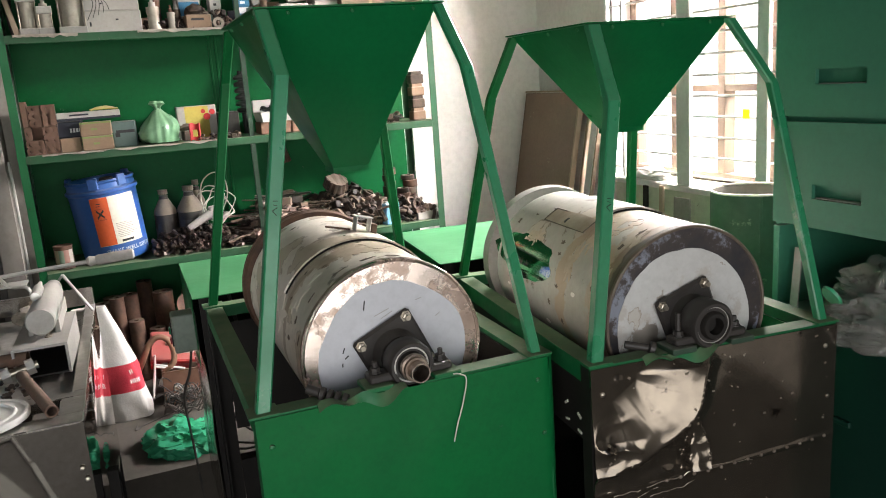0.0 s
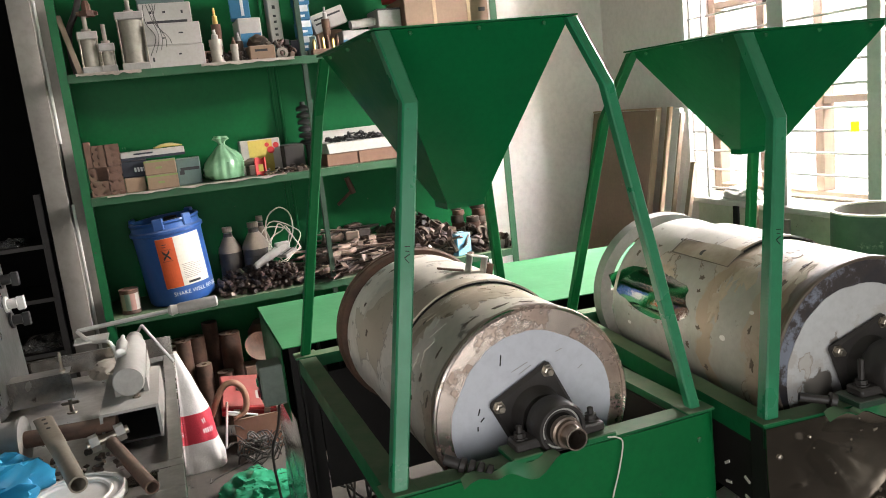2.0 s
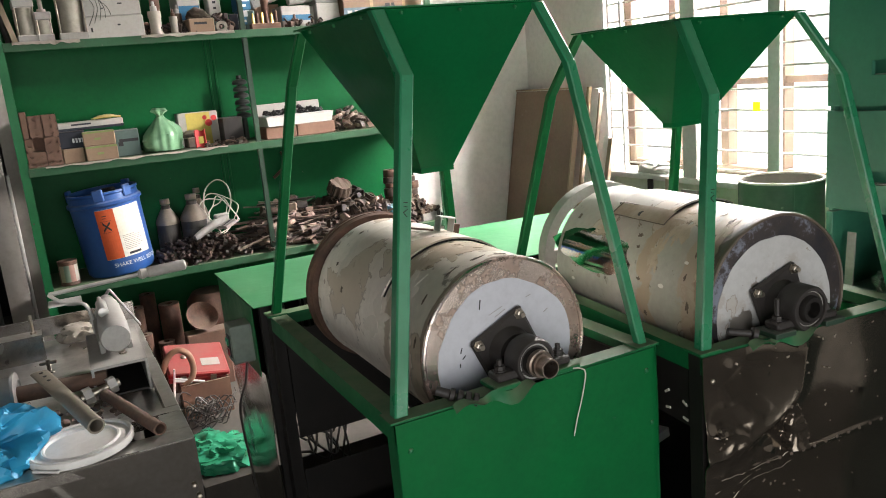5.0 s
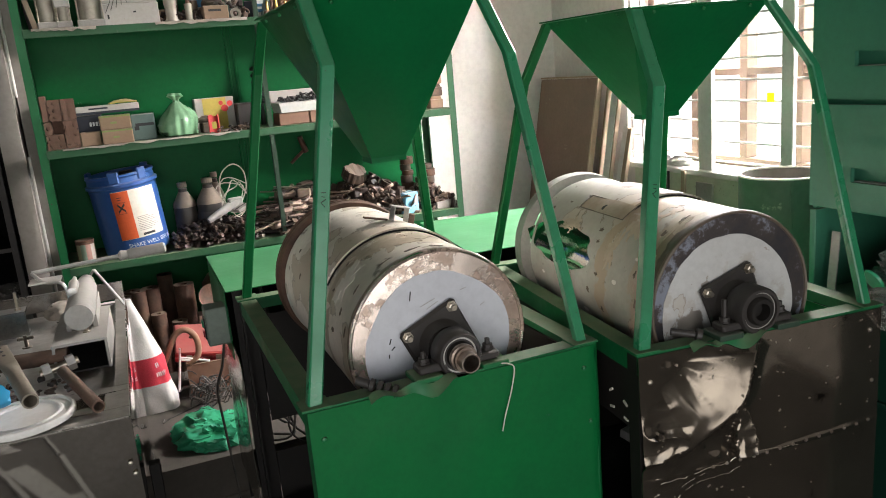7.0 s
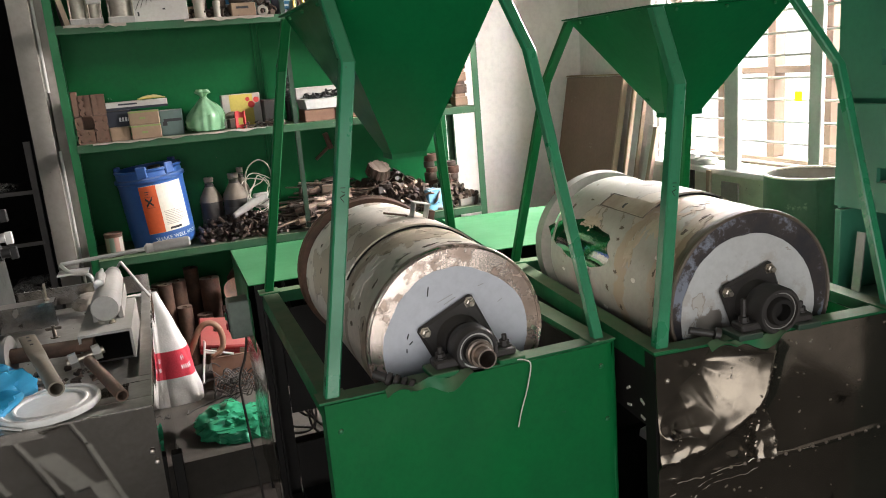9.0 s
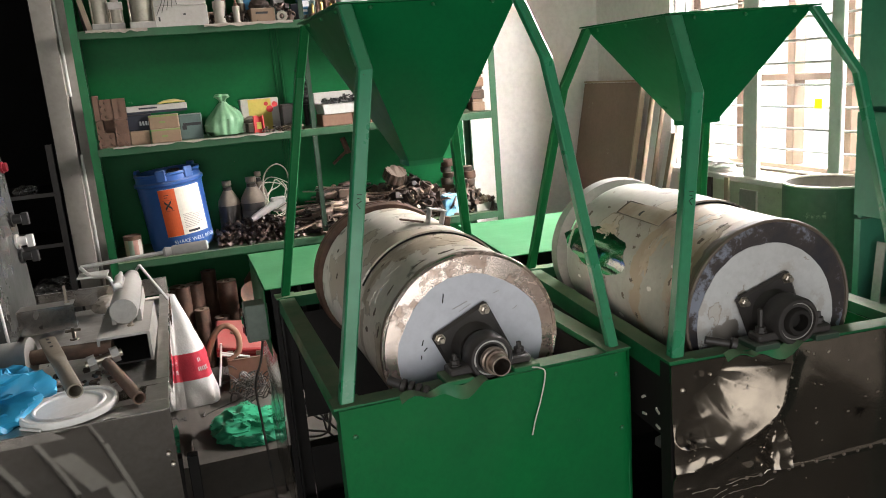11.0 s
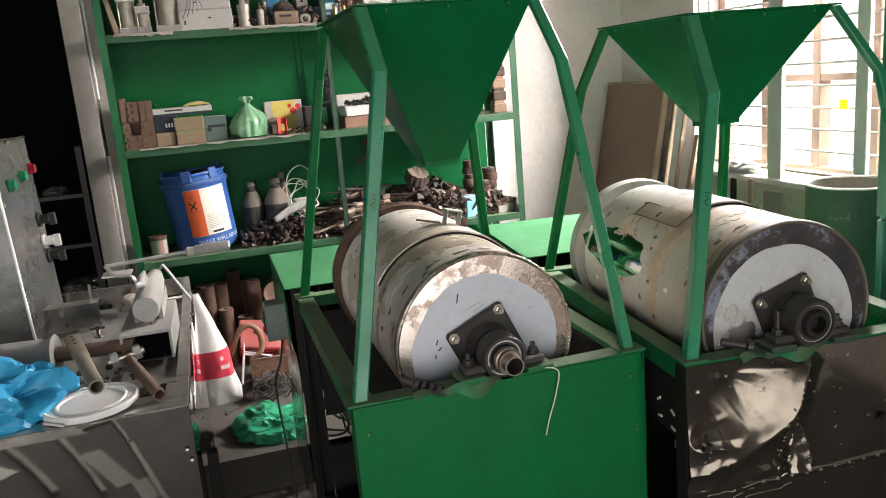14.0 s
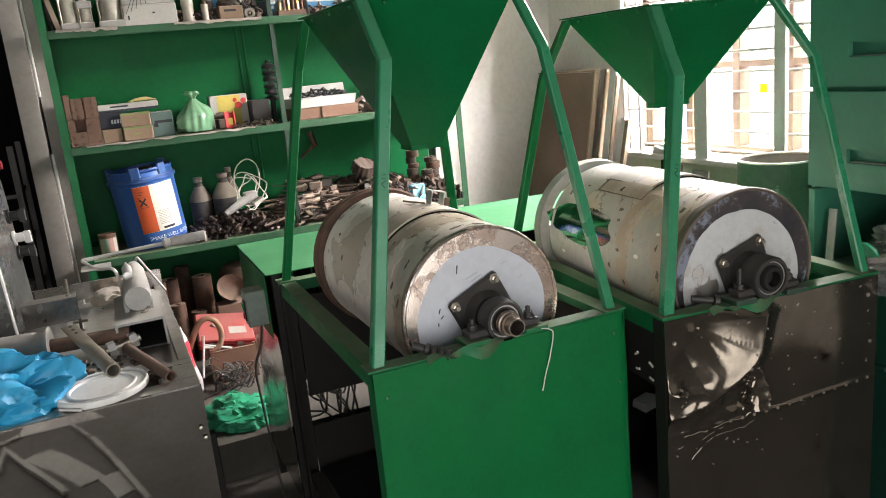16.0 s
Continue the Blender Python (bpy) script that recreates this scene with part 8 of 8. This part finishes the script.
tube(bm, smoothline([(0.385, -0.008, 0.856), (0.400, -0.011, 0.853), (0.411, -0.013, 0.840), (0.400, -0.012, 0.79), (0.386, -0.012, 0.75), (0.377, -0.011, 0.715)], 5), 0.0014, 6)
part("strand", bm, CABLE_WHITE, t, smooth=True)


def latch(parent, y, a, R):
    """A clasp of two bent plates on the drum's hatch."""
    m = pose(R * math.cos(a), y, R * math.sin(a), 0, 90 - math.degrees(a), 0)
    for s in (-0.019, 0.016):
        bm = B()
        box(bm, s - 0.0015, s + 0.0015, -0.015, 0.015, 0.0, 0.036, 0.0008, m)
        part("clasp_leg", bm, ALU, parent)
    bm = B()
    box(bm, -0.024, 0.020, -0.016, 0.016, 0.0362, 0.0392, 0.0008, m)
    part("clasp_plate", bm, ALU, parent)
    bm = B()
    box(bm, 0.020, 0.034, -0.013, 0.013, 0.0, 0.024, 0.0008, m)
    part("clasp_block", bm, RUST, parent)
    bm = B()
    box(bm, -0.09, -0.03, -0.004, 0.004, 0.0015, 0.006, 0.001, m)
    part("clasp_strip", bm, RUST, parent)


latch(d1, 0.44, radians(76), 0.1945)
for x, y, z, n in ((0.128, 0.030, 0.860, 0), ):
    t = thing("hose_fitting", "greasy green hose fitting on the front rail", "fitting", (x, y, z))
    bm = B()
    for k in range(4):
        lathe(bm, (0.012 * k, -0.008 * k, -0.004 * k), (0.8, -0.5, -0.3), [(0, 0.008), (0.002, 0.013), (0.010, 0.013), (0.012, 0.008)], 12)
    cyl(bm, (-0.02, 0.014, 0.008), (0.0, 0, 0), 0.009, seg=12)
    part("fitting", bm, CAST, t, smooth=True)
t = thing("hose_fitting", "greasy black bolt on the second front rail", "fitting", (0.768, -0.074, 0.852))
bm = B()
cyl(bm, (-0.02, 0.012, 0.008), (0.02, -0.012, 0.0), 0.008, seg=12)
lathe(bm, (0.022, -0.012, 0.0), (0.8, -0.5, -0.3), [(0, 0.009), (0.002, 0.015), (0.012, 0.015), (0.014, 0.008)], 12)
part("fitting", bm, CAST, t, smooth=True)
# loose black leads under the first cover
t = thing("wire_harness", "black motor leads hanging under the cover", "wires", (0.10, 1.02, 0.16))
rnd = random.Random(17)
for k in range(7):
    bm = B()
    x, r = rnd.uniform(-0.03, 0.12), rnd.uniform(0.02, 0.06)
    tube(bm, smoothline([(x, rnd.uniform(-0.03, 0.03), 0.70), (x + rnd.uniform(-0.03, 0.03), 0.0, 0.40), (x - r, 0.02, rnd.uniform(0.18, 0.28)), (x + rnd.uniform(-0.05, 0.05), -0.02, rnd.uniform(0.08, 0.2)), (x + r, 0.0, rnd.uniform(0.15, 0.3)), (x + r * 0.6, 0.03, rnd.uniform(0.2, 0.3)), (x - rnd.uniform(0, 0.08), 0.0, 0.27)], 5), 0.0038, 6)
    part("lead", bm, CABLE_BLACK, t, smooth=True)

# planks that lean beside the window, oddments on the sill
for k, (y, w, zt, mat) in enumerate(((2.105, 0.018, 1.31, TIMBER), (2.06, 0.05, 1.30, WHITE_FRAME), (2.015, 0.016, 1.28, TIMBER), (1.985, 0.035, 1.06, WHITE_FRAME), (1.95, 0.03, 1.05, TIMBER))):
    t = thing("leaning_plank", "pale timber strip leaning on the wall", "plank", (0, 0, 0), 0, "leaning planks")
    bm = B()
    x0, x1 = 1.86, 2.085
    hexa(bm, [(x0, y - w, 0), (x0 + 0.02, y - w, 0), (x0 + 0.02, y, 0), (x0, y, 0), (x1, y - w, zt), (x1 + 0.02, y - w, zt), (x1 + 0.02, y, zt), (x1, y, zt)])
    part("plank", bm, mat, t)
for k, (y, w, h) in enumerate(((1.62, 0.03, 0.13), (1.50, 0.025, 0.14), (1.40, 0.10, 0.10))):
    t = thing("offcut", "stained offcut leaning under the sill", "offcut", (0, 0, 0), 0, "offcuts")
    bm = B()
    hexa(bm, [(2.02, y - w, 0.0), (2.04, y - w, 0.0), (2.04, y, 0.0), (2.02, y, 0.0), (2.055, y - w + 0.02, 0.74 + h), (2.065, y - w + 0.02, 0.74 + h), (2.065, y + 0.02, 0.74 + h), (2.055, y + 0.02, 0.74 + h)])
    part("strip", bm, (DARK, TIMBER, GREY_METAL)[k], t)
t = thing("sill_clutter", "folded white cloth lying on the sill", "cloth", (2.13, 1.66, WZ0), 0)
crumple("cloth", 61, (0.05, 0.12, 0.045), WHITE_PLASTIC, t, 4, 0.4, 0.5)
t = thing("yellow_tag", "small yellow-green sticker on the window bars", "sticker", (WX - 0.055, 1.036, 1.185))
bm = B()
box(bm, -0.001, 0.001, -0.018, 0.018, 0, 0.036, 0.0004)
LIME = card("lime_sticker", (0.55, 0.68, 0.06), dust=0.0)
thin = LIME.node_tree.nodes.new("ShaderNodeBsdfTranslucent")
thin.inputs["Color"].default_value = (0.62, 0.80, 0.05, 1)
half = LIME.node_tree.nodes.new("ShaderNodeMixShader")
half.inputs[0].default_value = 0.7
LIME.node_tree.links.new(LIME.node_tree.nodes["Principled BSDF"].outputs[0], half.inputs[1])
LIME.node_tree.links.new(thin.outputs[0], half.inputs[2])
LIME.node_tree.links.new(half.outputs[0], LIME.node_tree.nodes["Material Output"].inputs[0])
part("sticker", bm, LIME, t)

# plastic sheets in the cabinet's open bay
for k, (x, y, s, lab) in enumerate(((1.50, -0.12, (0.11, 0.16, 0.115), "heap of crumpled clear plastic sheeting"), (1.47, -0.32, (0.10, 0.12, 0.10), "folded clear plastic sheet at the bay's edge"), (1.395, -0.20, (0.075, 0.15, 0.075), "clear plastic sheet spilling from the bay"))):
    t = thing("plastic_sheeting", lab, "plastic", (x, y, 0.7655), 15 * k, "plastic sheets")
    crumple("film", 71 + k, s, CLEAR_FILM, t, 5, 0.95, 0.4, freq=1.1)
t = thing("plastic_dish", "small bright green plastic dish among the sheets", "dish", (1.425, -0.02, 0.80), 0)
t.matrix_basis = pose(1.345, -0.040, 0.852, 60, 0, 80)
bm = B()
lathe(bm, (0, 0, 0), (0, 0, 1), [(0, 0), (0, 0.027), (0.006, 0.029), (0.008, 0.024), (0.005, 0)], 24)
part("lid", bm, GREEN_BAG, t, smooth=True)
t = thing("slotted_strip", "pale slotted steel strip leaning in the bay", "strip")
bm = B()
hexa(bm, [(1.415, 0.125, 0.7655), (1.419, 0.125, 0.7655), (1.419, 0.150, 0.7655), (1.415, 0.150, 0.7655), (1.440, 0.135, 0.925), (1.444, 0.135, 0.925), (1.444, 0.160, 0.925), (1.440, 0.160, 0.925)])
part("strip", bm, GREY_METAL, t)
bits("bay_scrap", "rusty sheet offcuts under the plastic", (1.50, -0.30, 0.7655), (0.07, 0.16, 0.02), 20, 81, ("plate", "bar"), 0.03, SCRAP)

# unseen pale strips and sheets added on the floor for the bench's front to mirror
for x0, y0, x1, y1, w2 in ((-1.08, -1.80, -0.76, -1.00, 0.018), (-1.23, -1.74, -0.92, -1.06, 0.020), (-0.98, -1.56, -0.79, -1.70, 0.02), (-0.79, -1.70, -0.69, -1.42, 0.012), (-0.68, -1.40, -0.50, -0.80, 0.022)):
    d = Vector((x1 - x0, y1 - y0, 0))
    t = thing("mirrored_strip", "unseen pale strip added for the bench's mirrored streaks", "strip", ((x0 + x1) / 2, (y0 + y1) / 2, 0.0), math.degrees(math.atan2(d.y, d.x)), "steel strips")
    bm = B()
    box(bm, -d.length / 2, d.length / 2, -w2 / 2, w2 / 2, 0.0005, 0.012, 0.001)
    part("strip", bm, GREY_METAL, t)
for x, y, a, w2, l2, mat in ((-0.765, -1.20, 62, 0.085, 0.36, GREY_METAL), (-0.60, -0.98, 70, 0.08, 0.18, GREY_METAL), (-1.24, -1.36, 50, 0.18, 0.36, PAPER)):
    t = thing("mirrored_sheet", "unseen pale sheet added for the bench's mirrored streaks", "offcut", (x, y, 0.0), a, "sheet offcuts")
    bm = B()
    box(bm, -l2 / 2, l2 / 2, -w2 / 2, w2 / 2, 0.0005, 0.003, 0.0006)
    part("sheet", bm, mat, t)
t = thing("foam_block", "white foam offcut lying in the machine's tray", "foam", (1.108, 0.585, 0.2455), 12)
bm = B()
hexa(bm, [(-0.045, -0.035, 0), (0.045, -0.030, 0), (0.040, 0.035, 0), (-0.035, 0.030, 0), (-0.042, -0.033, 0.028), (0.043, -0.028, 0.030), (0.038, 0.033, 0.026), (-0.033, 0.028, 0.024)])
part("block", bm, PVC, t)
